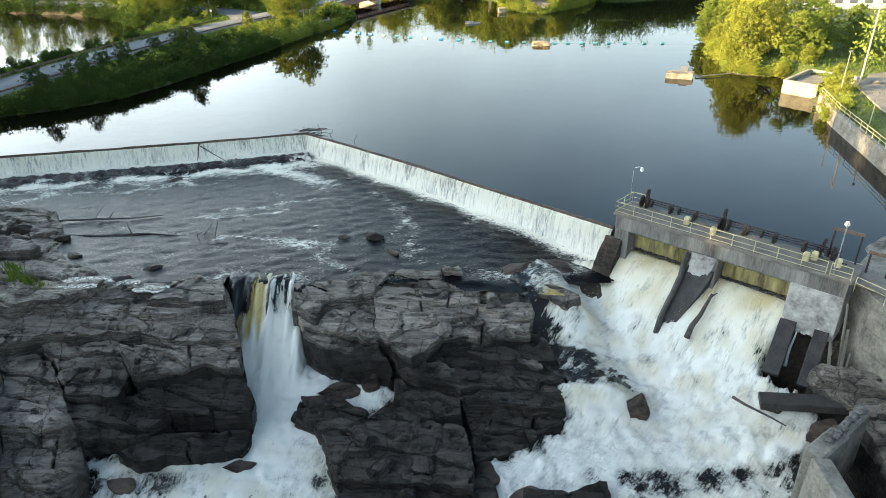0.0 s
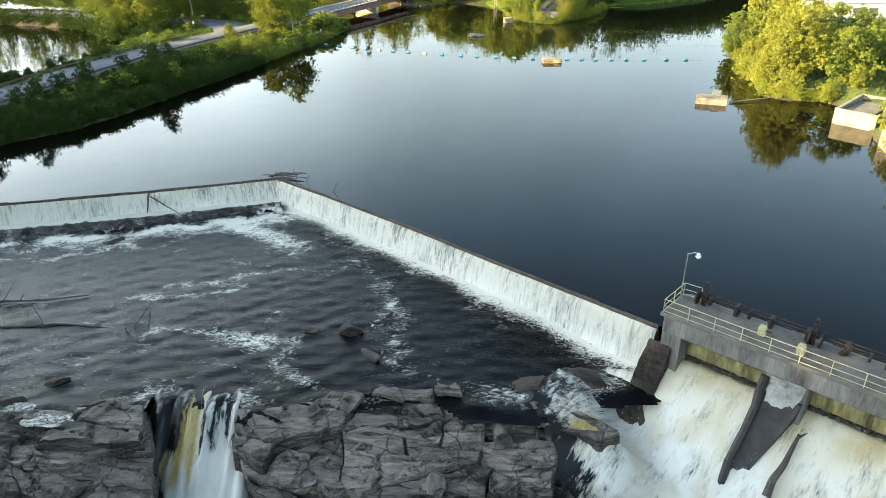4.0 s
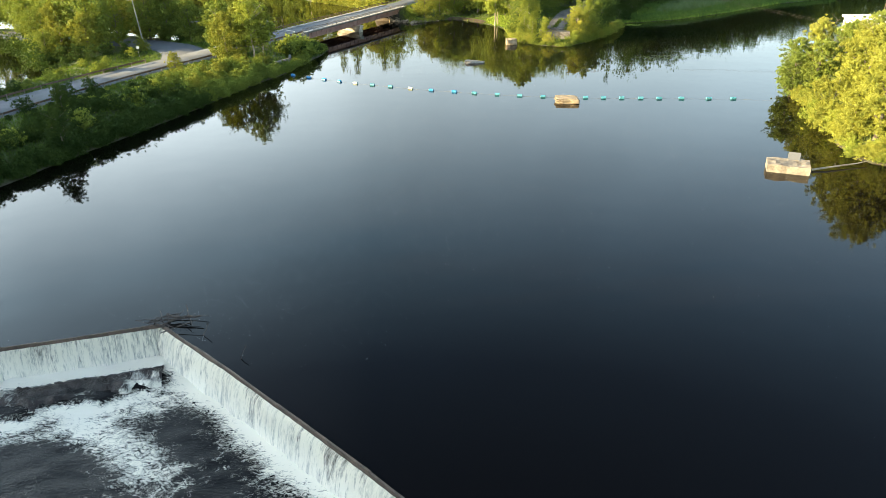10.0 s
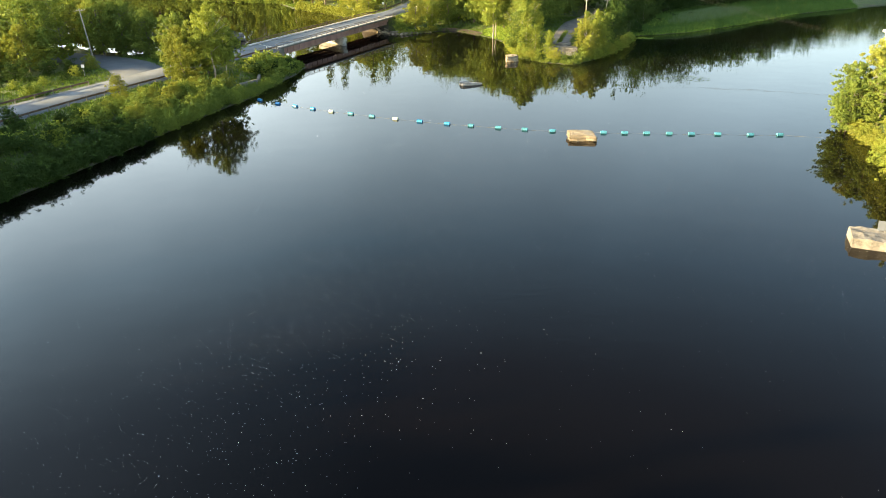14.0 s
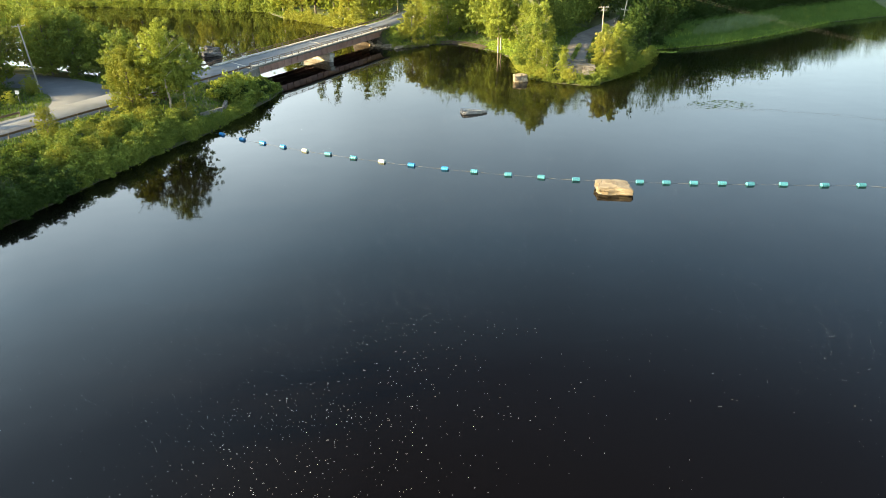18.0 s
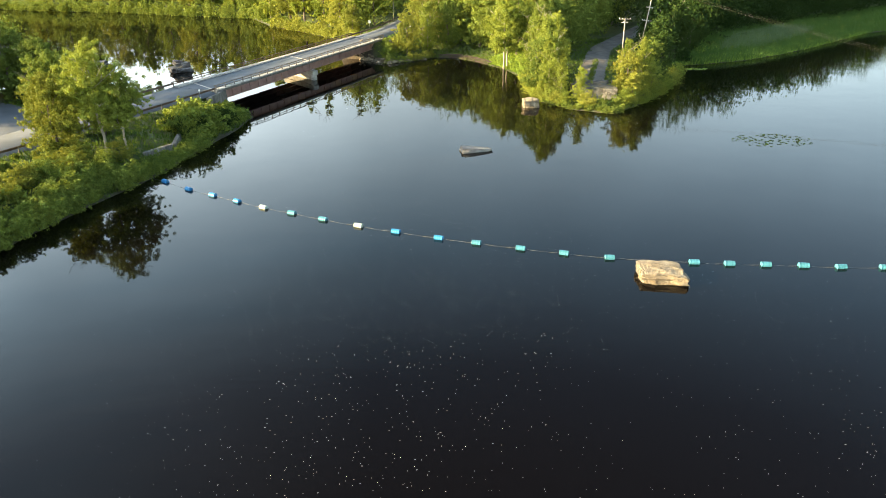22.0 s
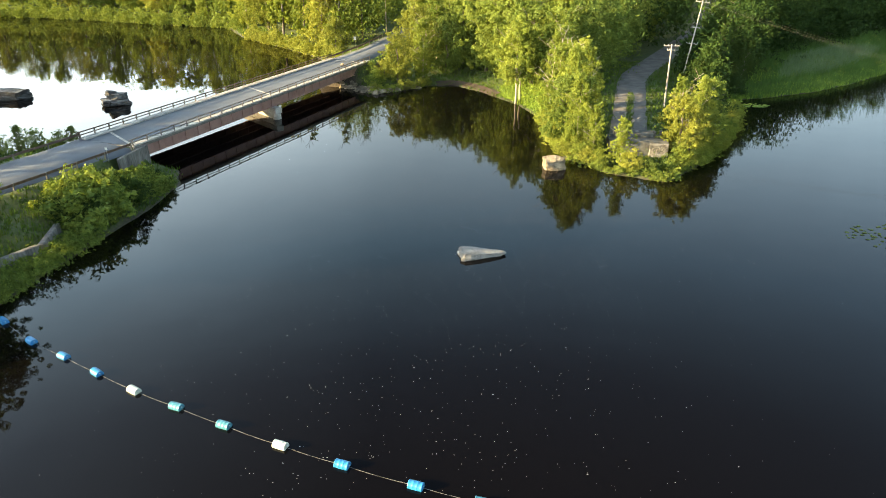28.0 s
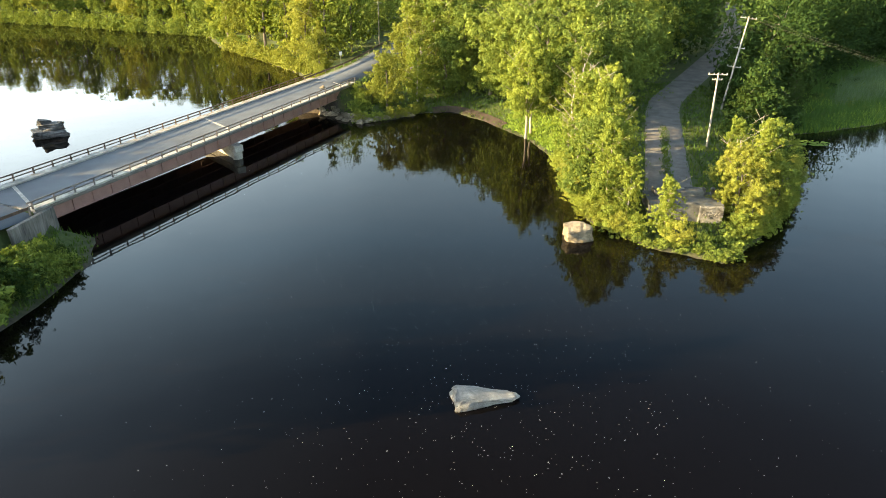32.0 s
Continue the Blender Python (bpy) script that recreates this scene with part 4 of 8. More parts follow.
    tri = np.stack([c - a, c + b, c + a - 0.5 * b], 1).reshape(-1, 3)
    tagged(part("spray", mesh_np("spray", tri, np.arange(len(tri)).reshape(-1, 3)), M_FOAM), "white drops and froth flung up by the falls", "spray", kind="stuff")
    tagged(part("cascade", me, M_CASCADE), "foaming white water tumbling down the gorge below the gates", "water", kind="structure")
    xs, ys = np.arange(-60, 60, 2.0), np.arange(-60, 48, 2.0)
    x, y = np.meshgrid(xs, ys)
    me = mesh_np("lower_river", np.stack([x, y, -10.15 + 0 * x], -1).reshape(-1, 3), grid_faces(len(xs), len(ys)), True)
    number(me, "foam", np.full(x.size, 0.42))
    tagged(part("lower_river", me, M_RAPID), "dark churning river water below the falls", "water", kind="structure")


build_cascade()


# ---------------------------------------------------------------- bedrock slabs
def clip(poly, n, c):
    """The part of a flat polygon where p.n < c."""
    out = []
    for a, b in zip(poly, poly[1:] + poly[:1]):
        da, db = a.dot(n) - c, b.dot(n) - c
        if da <= 0:
            out.append(a)
        if da * db < 0:
            out.append(a + (b - a) * (da / (da - db)))
    return out


def area(poly):
    return abs(sum(a.x * b.y - a.y * b.x for a, b in zip(poly, poly[1:] + poly[:1]))) / 2


def fracture(poly, target, rng, bed, aspect):
    """Splits a polygon into slabs, longer along the bedding."""
    todo, done = [poly], []
    while todo:
        p = todo.pop()
        a = area(p)
        if a < target * rng.choice((0.22, 0.5, 1.0, 2.0, 3.5)) or len(p) < 3:
            if a > 0.12:
                done.append(p)
            continue
        bx, by = Vector((math.cos(bed), math.sin(bed))), Vector((-math.sin(bed), math.cos(bed)))
        ex = max(q.dot(bx) for q in p) - min(q.dot(bx) for q in p)
        ey = max(q.dot(by) for q in p) - min(q.dot(by) for q in p)
        tilt = rng.gauss(0, 0.16) if ex <= ey * aspect else rng.gauss(0.25, 0.42)
        n = (bx if ex > ey * aspect else by)
        n = Matrix.Rotation(tilt, 2) @ n
        cs = [q.dot(n) for q in p]
        c = min(cs) + (max(cs) - min(cs)) * rng.uniform(0.25, 0.75)
        todo += [clip(p, n, c), clip(p, -n, -c)]
    return done


def chance(a, b, c=0.0):
    """A repeatable number between 0 and 1 from two or three others."""
    v = math.sin(a * 12.9898 + b * 78.233 + c * 37.719) * 43758.5453
    return v - math.floor(v)


def beds(x, y, k):
    """Relief of layered bedrock: long sheets broken across at random, each lying a little higher or lower than the next."""
    n = noise.noise(Vector((x * 0.16, y * 0.3, 2.0 + k)))
    s = (y * 0.985 + x * 0.17) / 1.15 + 1.3 * n
    row = math.floor(s)
    t = x / (2.6 + 4.2 * chance(row, 1.0)) + 7.0 * chance(row, 2.0) + 0.5 * noise.noise(Vector((x * 0.4, y * 0.7, 5.0)))
    cell = math.floor(t)
    h = (chance(row, cell, k) - 0.5) * 0.46 + (s - row - 0.5) * 0.16
    edge = min(s - row, 1 - (s - row), 1.6 * min(t - cell, 1 - (t - cell)))
    if edge < 0.13:          # open joints
        h -= (0.13 - edge) * 3.4 * (0.25 + 0.75 * chance(row, cell, 9.0))
    return h + 0.10 * noise.noise(Vector((x * 0.9, y * 1.7, k))) + 0.05 * noise.noise(Vector((x * 2.6, y * 4.2, k)))


def slab_mesh(poly, z, rng, deep, tilt, gap, dip):
    """A mass of layered rock: an outline pulled in by its joint, a stepped top and beds showing in its broken sides."""
    ring = []
    for a, b in zip(poly, poly[1:] + poly[:1]):
        ring.append(a)
        k = max(1, int((b - a).length / 0.45))
        for i in range(1, k):
            ring.append(a + (b - a) * (i / k) + Vector((rng.uniform(-1, 1), rng.uniform(-1, 1))) * 0.10)
    n = len(ring)
    if n < 3:
        return None
    ring = [q + Vector((noise.noise(Vector((q.x * 0.24, q.y * 0.3, 1.3))), noise.noise(Vector((q.x * 0.3, q.y * 0.2, 8.1))))) * 0.6 for q in ring]   # bends the joints
    c = sum(ring, Vector((0, 0))) / n
    tx, ty = rng.gauss(0, tilt) + dip[0], rng.gauss(0, tilt) + dip[1]
    layer = rng.random() * 4

    def pulled(q, d):
        r = q - c
        return c + r * max(0.25, 1 - d / max(r.length, 0.1))

    def top(q):
        return z + (q - c).x * tx + (q - c).y * ty + beds(q.x, q.y, layer)
    verts, faces = [], []
    rows, h = [(gap * 0.3, -deep)], -min(deep, 5.0)
    while h < -0.5:          # beds showing in the broken side
        o, t = rng.uniform(-0.14, 0.22), rng.uniform(0.22, 0.8)
        rows += [(o, h), (o + 0.03, min(h + t - 0.02, -0.3))]
        h += t
    rows += [(gap, -0.30), (gap + 0.02, -0.10)]
    rows = [r for r in rows if r[1] >= -deep]
    for d, dz in rows:
        for q in ring:
            w = pulled(q, d * rng.uniform(0.7, 1.3))
            verts.append((w.x - c.x, w.y - c.y, top(w) + dz + (rng.uniform(-0.05, 0.05) if -6 < dz < -0.2 else 0) - z))
    m = len(rows) - 1
    for k in range(m):
        for i in range(n):
            j = (i + 1) % n
            faces.append((k * n + i, k * n + j, (k + 1) * n + j, (k + 1) * n + i))
    rim = [pulled(q, gap + 0.06) for q in ring]
    inner = [Vector((x, y)) for x in np.arange(min(q.x for q in rim), max(q.x for q in rim), 0.26) for y in np.arange(min(q.y for q in rim), max(q.y for q in rim), 0.24)]
    inner = [q + Vector((rng.uniform(-1, 1), rng.uniform(-1, 1))) * 0.06 for q in inner]
    if inner:
        xs, ys = np.array([q.x for q in inner]), np.array([q.y for q in inner])
        flat = [tuple(q) for q in rim]
        ok = inside(flat, xs, ys) & (distance(flat, xs, ys, True) > 0.12)
        inner = [q for q, k in zip(inner, ok) if k]
    pts, _, tris, _, _, _ = delaunay_2d_cdt(rim + inner, [(i, (i + 1) % n) for i in range(n)], [list(range(n))], 1, 1e-4)
    base = len(verts)
    verts += [(q.x - c.x, q.y - c.y, top(q) - z) for q in pts]
    faces += [tuple(base + i for i in t) for t in tris]
    if len(pts) == n + len(inner):
        for i in range(n):
            j = (i + 1) % n
            faces.append((m * n + i, m * n + j, base + j, base + i))
    me = bpy.data.meshes.new("slab")
    me.from_pydata(verts, [], faces)
    me.update()
    return me, (c.x, c.y, z)


MASSES = [  # outline, height at its middle, fall per metre in x and y, slab area, slab depth
    ([(-81, 72), (-66, 68.5), (-56, 66.5), (-47, 64.2), (-41, 62.2), (-37, 58), (-30.5, 55), (-34, 50), (-50, 50), (-81, 52)], -2.15, 0.00, 0.012, 5.0, 2.2),
    ([(-81, 76), (-60, 73.4), (-50.3, 72.4), (-45.4, 70.8), (-43.2, 67.6), (-41.4, 64.2), (-41, 62.2), (-47, 64.2), (-56, 66.5), (-66, 68.5), (-81, 72)], -2.3, 0.0, 0.012, 3.0, 2.2),
    ([(-34, 50), (-30.5, 55), (-26, 53.8), (-23.4, 55.6), (-21.4, 55.2), (-19.9, 51.2), (-24, 49.4)], -2.55, 0.00, 0.02, 4.0, 2.2),
    ([(-14.7, 54.2), (-10.4, 55.6), (-4.8, 56.5), (-6.9, 52.8), (-11.3, 51.8), (-11.7, 50.5), (-14.0, 51.6)], -3.13, -0.037, 0.265, 2.4, 2.4),
    ([(-14.0, 51.8), (-11.7, 50.5), (-11.3, 51.8), (-6.9, 52.9), (-6.4, 49.4), (-5.0, 46.7), (-9.3, 47.5), (-11.6, 48.9)], -4.70, -0.004, 0.557, 2.6, 3),
    ([(-4.8, 56.5), (1.3, 56.9), (2.0, 54.8), (-2.5, 54.0), (-6.9, 52.9)], -2.94, -0.013, 0.263, 1.9, 2.4),
    ([(-6.9, 52.9), (-2.5, 54.0), (2.0, 54.8), (7.6, 54.4), (7.6, 50.8), (3.5, 51.0), (-2.1, 50.0), (-5.0, 48.3), (-6.4, 49.3)], -3.90, -0.005, 0.291, 2.2, 2.6),
    ([(-5.0, 48.3), (-2.1, 50.0), (3.5, 51.0), (7.6, 50.8), (7.5, 49.0), (2.9, 48.6), (-0.1, 47.9), (-3.5, 45.8), (-4.5, 46.7)], -4.84, -0.014, 0.332, 1.8, 3),
    ([(-4.5, 46.0), (-0.1, 49.3), (3.0, 50.3), (8.0, 50.8), (10.0, 46.4), (9.6, 43.7), (3.6, 43.7), (0.8, 43.4), (-0.6, 44.7)], -6.46, -0.023, 0.038, 3.0, 3),
    ([(-4.9, 45.8), (-0.6, 43.8), (0.9, 43.0), (1.0, 41.7), (-2.2, 41.8), (-4.8, 44.4)], -7.00, 0.228, 0.622, 2.6, 3),
    ([(1.0, 43.2), (3.6, 44.0), (9.7, 43.8), (9.4, 41.4), (7.0, 40.3), (2.4, 37.9), (1.9, 40.6)], -7.97, -0.06, 0.493, 2.0, 3),
    ([(-10.8, 41.4), (-6.9, 41.3), (-1.0, 41.0), (1.5, 40.0), (2.3, 36.2), (1.6, 33.0), (-7.5, 33.8), (-8.9, 37.2)], -8.02, 0.11, 0.243, 7.0, 3.4),
    ([(-13.0, 43.1), (-12.6, 45.1), (-9.3, 45.3), (-6.4, 43.1), (-7.0, 42.3), (-10.7, 42.0)], -8.55, 0.034, 0.075, 1.6, 2.6),
    ([(-6.6, 42.6), (-4.8, 44.7), (-2.2, 43.2), (-2.3, 41.8), (-5.2, 41.9)], -8.10, 0.072, 0.109, 1.6, 2.6),
    ([(-40.9, 52.1), (-37.4, 51.5), (-34.6, 54.2), (-28.5, 50.8), (-26.4, 47.9), (-35.3, 47.2), (-38.1, 47.0)], -3.23, -0.005, 0.19, 3.4, 2.6),
    ([(-28.5, 50.8), (-26.2, 53.2), (-20.8, 54.3), (-19.1, 51.0), (-18.0, 47.3), (-23.7, 47.0), (-26.4, 47.9)], -3.33, -0.027, 0.214, 2.2, 2.6),
    ([(-35.6, 47.6), (-28.0, 47.5), (-26.4, 44.3), (-26.4, 42.4), (-30.7, 42.7), (-33.3, 45.6)], -5.10, 0.047, 0.428, 2.4, 3),
    ([(-27.5, 46.3), (-23.6, 46.8), (-18.0, 47.2), (-17.0, 44.8), (-20.7, 45.1), (-23.9, 44.0), (-25.8, 43.6)], -4.67, -0.083, 0.364, 1.7, 3),
    ([(-24.4, 44.4), (-20.9, 45.4), (-17.2, 45.2), (-16.0, 43.5), (-16.0, 41.9), (-22.3, 41.5), (-26.9, 43.0)], -6.53, -0.048, 0.591, 2.2, 3),
    ([(-31.3, 42.9), (-26.7, 42.8), (-22.2, 41.3), (-24.0, 40.0), (-28.8, 39.7)], -7.28, -0.027, 0.484, 2.2, 3),
    ([(-25.3, 39.0), (-23.6, 40.2), (-17.9, 41.5), (-16.0, 41.0), (-16.0, 39.2), (-19.7, 38.6), (-23.4, 38.0)], -8.61, -0.118, 0.312, 4.0, 3),
    ([(-38.4, 47.4), (-35.6, 47.2), (-33.1, 45.1), (-30.5, 42.3), (-28.4, 39.3), (-34.8, 39.8)], -5.75, -0.013, 0.407, 2.6, 3),
    ([(-35.0, 40.0), (-28.6, 39.5), (-27.6, 38.0), (-25.9, 34.1), (-31.9, 34.0)], -8.48, -0.044, 0.272, 2.0, 3),
    ([(6.2, 56.2), (8.3, 56.0), (11.4, 53.3), (12.3, 52.5), (10.7, 52.1), (8.0, 53.0)], -3.10, 0.017, 0.108, 1.2, 2.4),
    ([(5.3, 35.2), (8.4, 35.2), (11.3, 35.6), (11.3, 33.6), (5.0, 33.8)], -8.72, 0.03, 0.378, 2.4, 3),
    ([(1.9, 36.3), (3.2, 36.9), (3.5, 34.9), (2.6, 33.9), (1.4, 33.9)], -9.20, 0.044, 0.21, 2.0, 3),
    ([(28.4, 42.4), (31, 43.6), (37, 46), (37, 30), (28, 30), (29.6, 36), (30.2, 39)], -4.6, 0.03, 0.10, 3.0, 5.5),
    ([(-81, 52), (-41, 52), (-38.4, 47.4), (-35, 40), (-32, 34), (-36, 22), (-81, 22)], -5.4, 0.0, 0.16, 6.0, 3.5),
]
ROCKS = thing("rock_outcrop", "dark layered bedrock broken into wet angular slabs beside the falls", "bedrock", kind="structure")


def build_slabs():
    rng = random.Random(4)
    for outline, z, sx, sy, size, _ in MASSES:
        poly = [Vector(q) for q in outline]
        mid = sum(poly, Vector((0, 0))) / len(poly)
        for piece in fracture(poly, size * 5.0, rng, radians(-9), 2.8):
            c = sum(piece, Vector((0, 0))) / len(piece)
            h = z + (c - mid).x * sx + (c - mid).y * sy + rng.gauss(0, 0.05) + rng.choice((0, 0, 0, 0, 0.26, -0.3, 0.5))
            h += (0.3 if z > -3 else 0.4) * noise.noise(Vector((c.x * 0.22, c.y * 0.3, 3.7)))
            made = slab_mesh(piece, h, rng, h + 11.5, 0.03, rng.choice((0.015, 0.03, 0.05, 0.12)), (max(-0.2, min(sx, 0.2)) * 0.8, min(sy, 0.30) * 0.8))
            if made:
                part("slab", made[0], M_ROCK, ROCKS, m=Matrix.Translation(made[1]))


build_slabs()


def boulder(at, size, seed, material, label, turn=0.0, group="", rough=0.18, flat=1.0):
    bm = stone(seed, size, rough, flat=flat)
    ob = part("boulder", bm, material, m=pose(*at, 0, 0, turn))
    return tagged(ob, label, "boulder", group)


for i, (x, y, z, sx, sy, sz, a) in enumerate([
        (-29.2, 57.7, -2.75, 1.5, 0.6, 0.45, 12), (-7.6, 64.6, -2.65, 1.25, 0.9, 0.75, -10), (-5.8, 61.3, -2.72, 0.75, 1.75, 0.42, 39), (-11.2, 65.0, -2.75, 0.8, 0.6, 0.4, 0),
        (-44, 65.2, -2.5, 1.6, 1.0, 0.7, 15), (-41.5, 64.4, -2.5, 1.0, 0.7, 0.5, 40), (-47, 66.5, -2.4, 1.3, 0.9, 0.6, 0), (-38.3, 60.5, -2.6, 0.9, 0.6, 0.4, 0),
        (15.4, 42.7, -7.6, 1.3, 1.1, 1.4, 20), (-9.2, 46.6, -9.0, 2.6, 1.1, 1.0, 8), (-6.6, 47.0, -8.4, 1.0, 0.8, 1.1, 0), (2.8, 37.2, -9.5, 1.2, 1.4, 1.1, 0),
        (6.2, 35.2, -9.8, 2.0, 1.0, 1.0, 15), (26.5, 42.5, -7.4, 1.6, 1.0, 0.9, 30), (28.2, 38.6, -6.6, 1.6, 1.4, 1.2, 10), (-31.5, 55.3, -2.5, 1.6, 0.8, 0.5, 20), (6.6, 57.6, -3.1, 2.6, 1.3, 0.75, 25), (11.2, 58.9, -3.7, 2.6, 1.4, 0.9, -30), (-21.6, 40.6, -9.3, 4.2, 0.9, 0.9, 12), (-16.2, 38.6, -9.7, 1.5, 0.7, 0.6, 20), (-24.6, 36.8, -9.9, 1.6, 0.8, 0.6, -15), (-30.5, 88.2, -2.7, 1.5, 0.9, 0.6, 10), (-36, 82.5, -2.75, 1.3, 0.8, 0.5, 30)]):
    boulder((x, y, z), (sx, sy, sz), 40 + i, M_WET_STONE, "dark wet boulder in the foaming water below the weir", a, "boulders below the weir")


# ---------------------------------------------------------------- roads
def smooth_line(pts, heights, per=6):
    """A Catmull-Rom line through points with heights."""
    p = [Vector((x, y, h)) for (x, y), h in zip(pts, heights)]
    p = [p[0] * 2 - p[1]] + p + [p[-1] * 2 - p[-2]]
    out = []
    for a, b, c, d in zip(p, p[1:], p[2:], p[3:]):
        for i in range(per):
            t = i / per
            out.append(0.5 * (2 * b + (c - a) * t + (2 * a - 5 * b + 4 * c - d) * t * t + (3 * b - a - 3 * c + d) * t ** 3))
    return out + [p[-2]]


def offset_line(line, d, dz=0.0):
    out = []
    for i, q in enumerate(line):
        e = (line[min(i + 1, len(line) - 1)] - line[max(i - 1, 0)]).normalized()
        out.append(q + Vector((e.y, -e.x, 0)).normalized() * d + Vector((0, 0, dz)))
    return out


def ribbon(line, across):
    """A strip with the given offsets and heights across it."""
    rows = [offset_line(line, a, h) for a, h in across]
    v = np.array([[tuple(q) for q in r] for r in rows]).transpose(1, 0, 2).reshape(-1, 3)
    return mesh_np("strip", v, grid_faces(len(across), len(line))[:, ::-1], True)


ROAD_H = (2.1, 2.1, 2.1, 2.1, 2.1, 2.1, 2.1, 2.2, 2.6, 3.1, 3.6)
road_line = smooth_line(ROAD, ROAD_H)
far_line = smooth_line(ROAD_FAR, (4.05, 4.1, 4.3, 4.6, 5.2, 7.0))
side_line = smooth_line(SIDE_ROAD, (2.25, 2.3, 2.4, 2.6, 3.0))
track_line = smooth_line(TRACK, (1.9, 1.9, 2.1, 2.3, 2.6, 3.0, 3.6, 5.0, 7.0))
CROSS = [(-5.2, -0.35), (-4.8, 0.03), (0, 0.09), (4.8, 0.03), (5.2, -0.35)]
road = tagged(part("road", ribbon(road_line, CROSS), M_ASPHALT), "worn two-lane grey asphalt road along the causeway", "road", kind="structure")
tagged(part("road_far", ribbon(far_line, [(a * 0.8, h) for a, h in CROSS]), M_ASPHALT), "asphalt road leaving the bridge into the woods", "road", kind="structure")
tagged(part("side_road", ribbon(side_line, [(-5.4, -0.3), (-5.0, 0.05), (0, 0.08), (5.0, 0.05), (5.4, -0.3)]), M_ASPHALT), "asphalt side road branching off the causeway", "road", kind="structure")
tagged(part("gravel_track", ribbon(track_line, [(-3.1, -0.25), (-2.6, 0.03), (-1.0, 0.0), (0, 0.06), (1.0, 0.0), (2.6, 0.03), (3.1, -0.25)]), M_GRAVEL), "rutted grey gravel track between trees", "track", kind="structure")


# ---------------------------------------------------------------- bridge
B0, B1 = Vector((-40.9, 234.1, 3.62)), Vector((-18.0, 293.7, 4.02))
BX = (B1 - B0).normalized()
BY = Vector((-BX.y, BX.x, 0)).normalized()      # to the left of travel
BLEN = (B1 - B0).length


def on_bridge(s, across, up=0.0):
    return B0 + BX * s + BY * across + Vector((0, 0, up))


M_RAIL_GREY = weathered("dull_grey_brown_rail", (0.27, 0.225, 0.195), (0.11, 0.09, 0.08), 2.0, 0.7, 0.2)


def build_bridge():
    b = thing("bridge", "two-lane girder bridge with dull red steel girders and brown railings", "bridge")
    part("deck", beam(on_bridge(0, 0, -0.14), on_bridge(BLEN + 2, 0, -0.14), 9.5, 0.28, 0.02), M_CONCRETE, b, "pale concrete deck slab")
    part("carriageway", beam(on_bridge(0.1, 0, 0.035), on_bridge(BLEN + 1.9, 0, 0.035), 7.2, 0.07, 0.01), M_ASPHALT, b, "grey asphalt carriageway")
    for side in (1, -1):
        part("kerb", beam(on_bridge(0, side * 4.2, 0.13), on_bridge(BLEN + 2, side * 4.2, 0.13), 1.15, 0.26, 0.03), M_PALE_CONCRETE, b, "pale concrete kerb walk")
        part("fascia", beam(on_bridge(0, side * 4.82, -0.06), on_bridge(BLEN + 2, side * 4.82, -0.06), 0.16, 0.30, 0.02), M_DECK, b, "brown stained deck edge")
        for h, r in ((1.02, 0.075), (0.62, 0.06)):
            part("rail", beam(on_bridge(-0.5, side * 4.62, h), on_bridge(BLEN + 2.5, side * 4.62, h), r * 1.2, r * 2, 0.01), M_RAIL_STEEL if side > 0 else M_RAIL_GREY, b, "steel railing bar")
        n = 26
        for i in range(n + 1):
            s = (BLEN + 2) * i / n
            part("rail_post", beam(on_bridge(s, side * 4.66, 0.26), on_bridge(s, side * 4.66, 1.08), 0.14, 0.16, 0.01), M_RAIL_STEEL if side > 0 else M_RAIL_GREY, b)
    for across in (-4.1, -1.4, 1.4, 4.1):
        for s0, s1 in ((2.2, BLEN * 0.525), (BLEN * 0.525, BLEN + 0.8)):
            g = part("girder", beam(on_bridge(s0, across, -1.02), on_bridge(s1 - 0.04, across, -1.02), 0.06, 1.46, 0), M_GIRDER, b, "dull red plate girder")
            for up in (-0.31, -1.76):
                part("flange", beam(on_bridge(s0, across, up), on_bridge(s1 - 0.04, across, up), 0.42, 0.06, 0), M_GIRDER, g)
            for i in range(1, 12):
                s = s0 + (s1 - s0) * i / 12
                part("stiffener", beam(on_bridge(s, across - 0.16, -1.03), on_bridge(s, across + 0.16, -1.03), 0.03, 1.38, 0), M_GIRDER, g)
    for s in (2.4, BLEN * 0.525, BLEN + 1.2):     # skewed joints
        a, c = on_bridge(s - 1.7, -3.6, 0.085), on_bridge(s + 1.7, 3.6, 0.085)
        part("expansion_joint", beam(a, c, 0.35, 0.03, 0), M_PALE_CONCRETE, b, "pale concrete expansion joint")
    p = on_bridge(BLEN * 0.525, 0, 0)
    t = thing("bridge_pier", "concrete hammerhead bridge pier standing in the river", "pier", group="bridge supports")
    SK = Vector((-0.686, 0.727, 0))
    part("cap", beam(Vector((p.x, p.y, 1.55)) + SK * 6.2, Vector((p.x, p.y, 1.55)) - SK * 6.2, 1.3, 0.95, 0.06), M_PALE_CONCRETE, t)
    for k in (1, -1):
        bm = bmesh.new()
        bmesh.ops.create_cone(bm, cap_ends=True, segments=14, radius1=0.75, radius2=0.7, depth=6, matrix=Matrix.Translation(Vector((p.x, p.y, -1.9)) + SK * 5.4 * k))
        part("stem", bm, M_PALE_CONCRETE, t)
    part("stem_wall", beam(Vector((p.x, p.y, -1.4)) + SK * 5.4, Vector((p.x, p.y, -1.4)) - SK * 5.4, 1.0, 5.0, 0.05), M_PALE_CONCRETE, t)
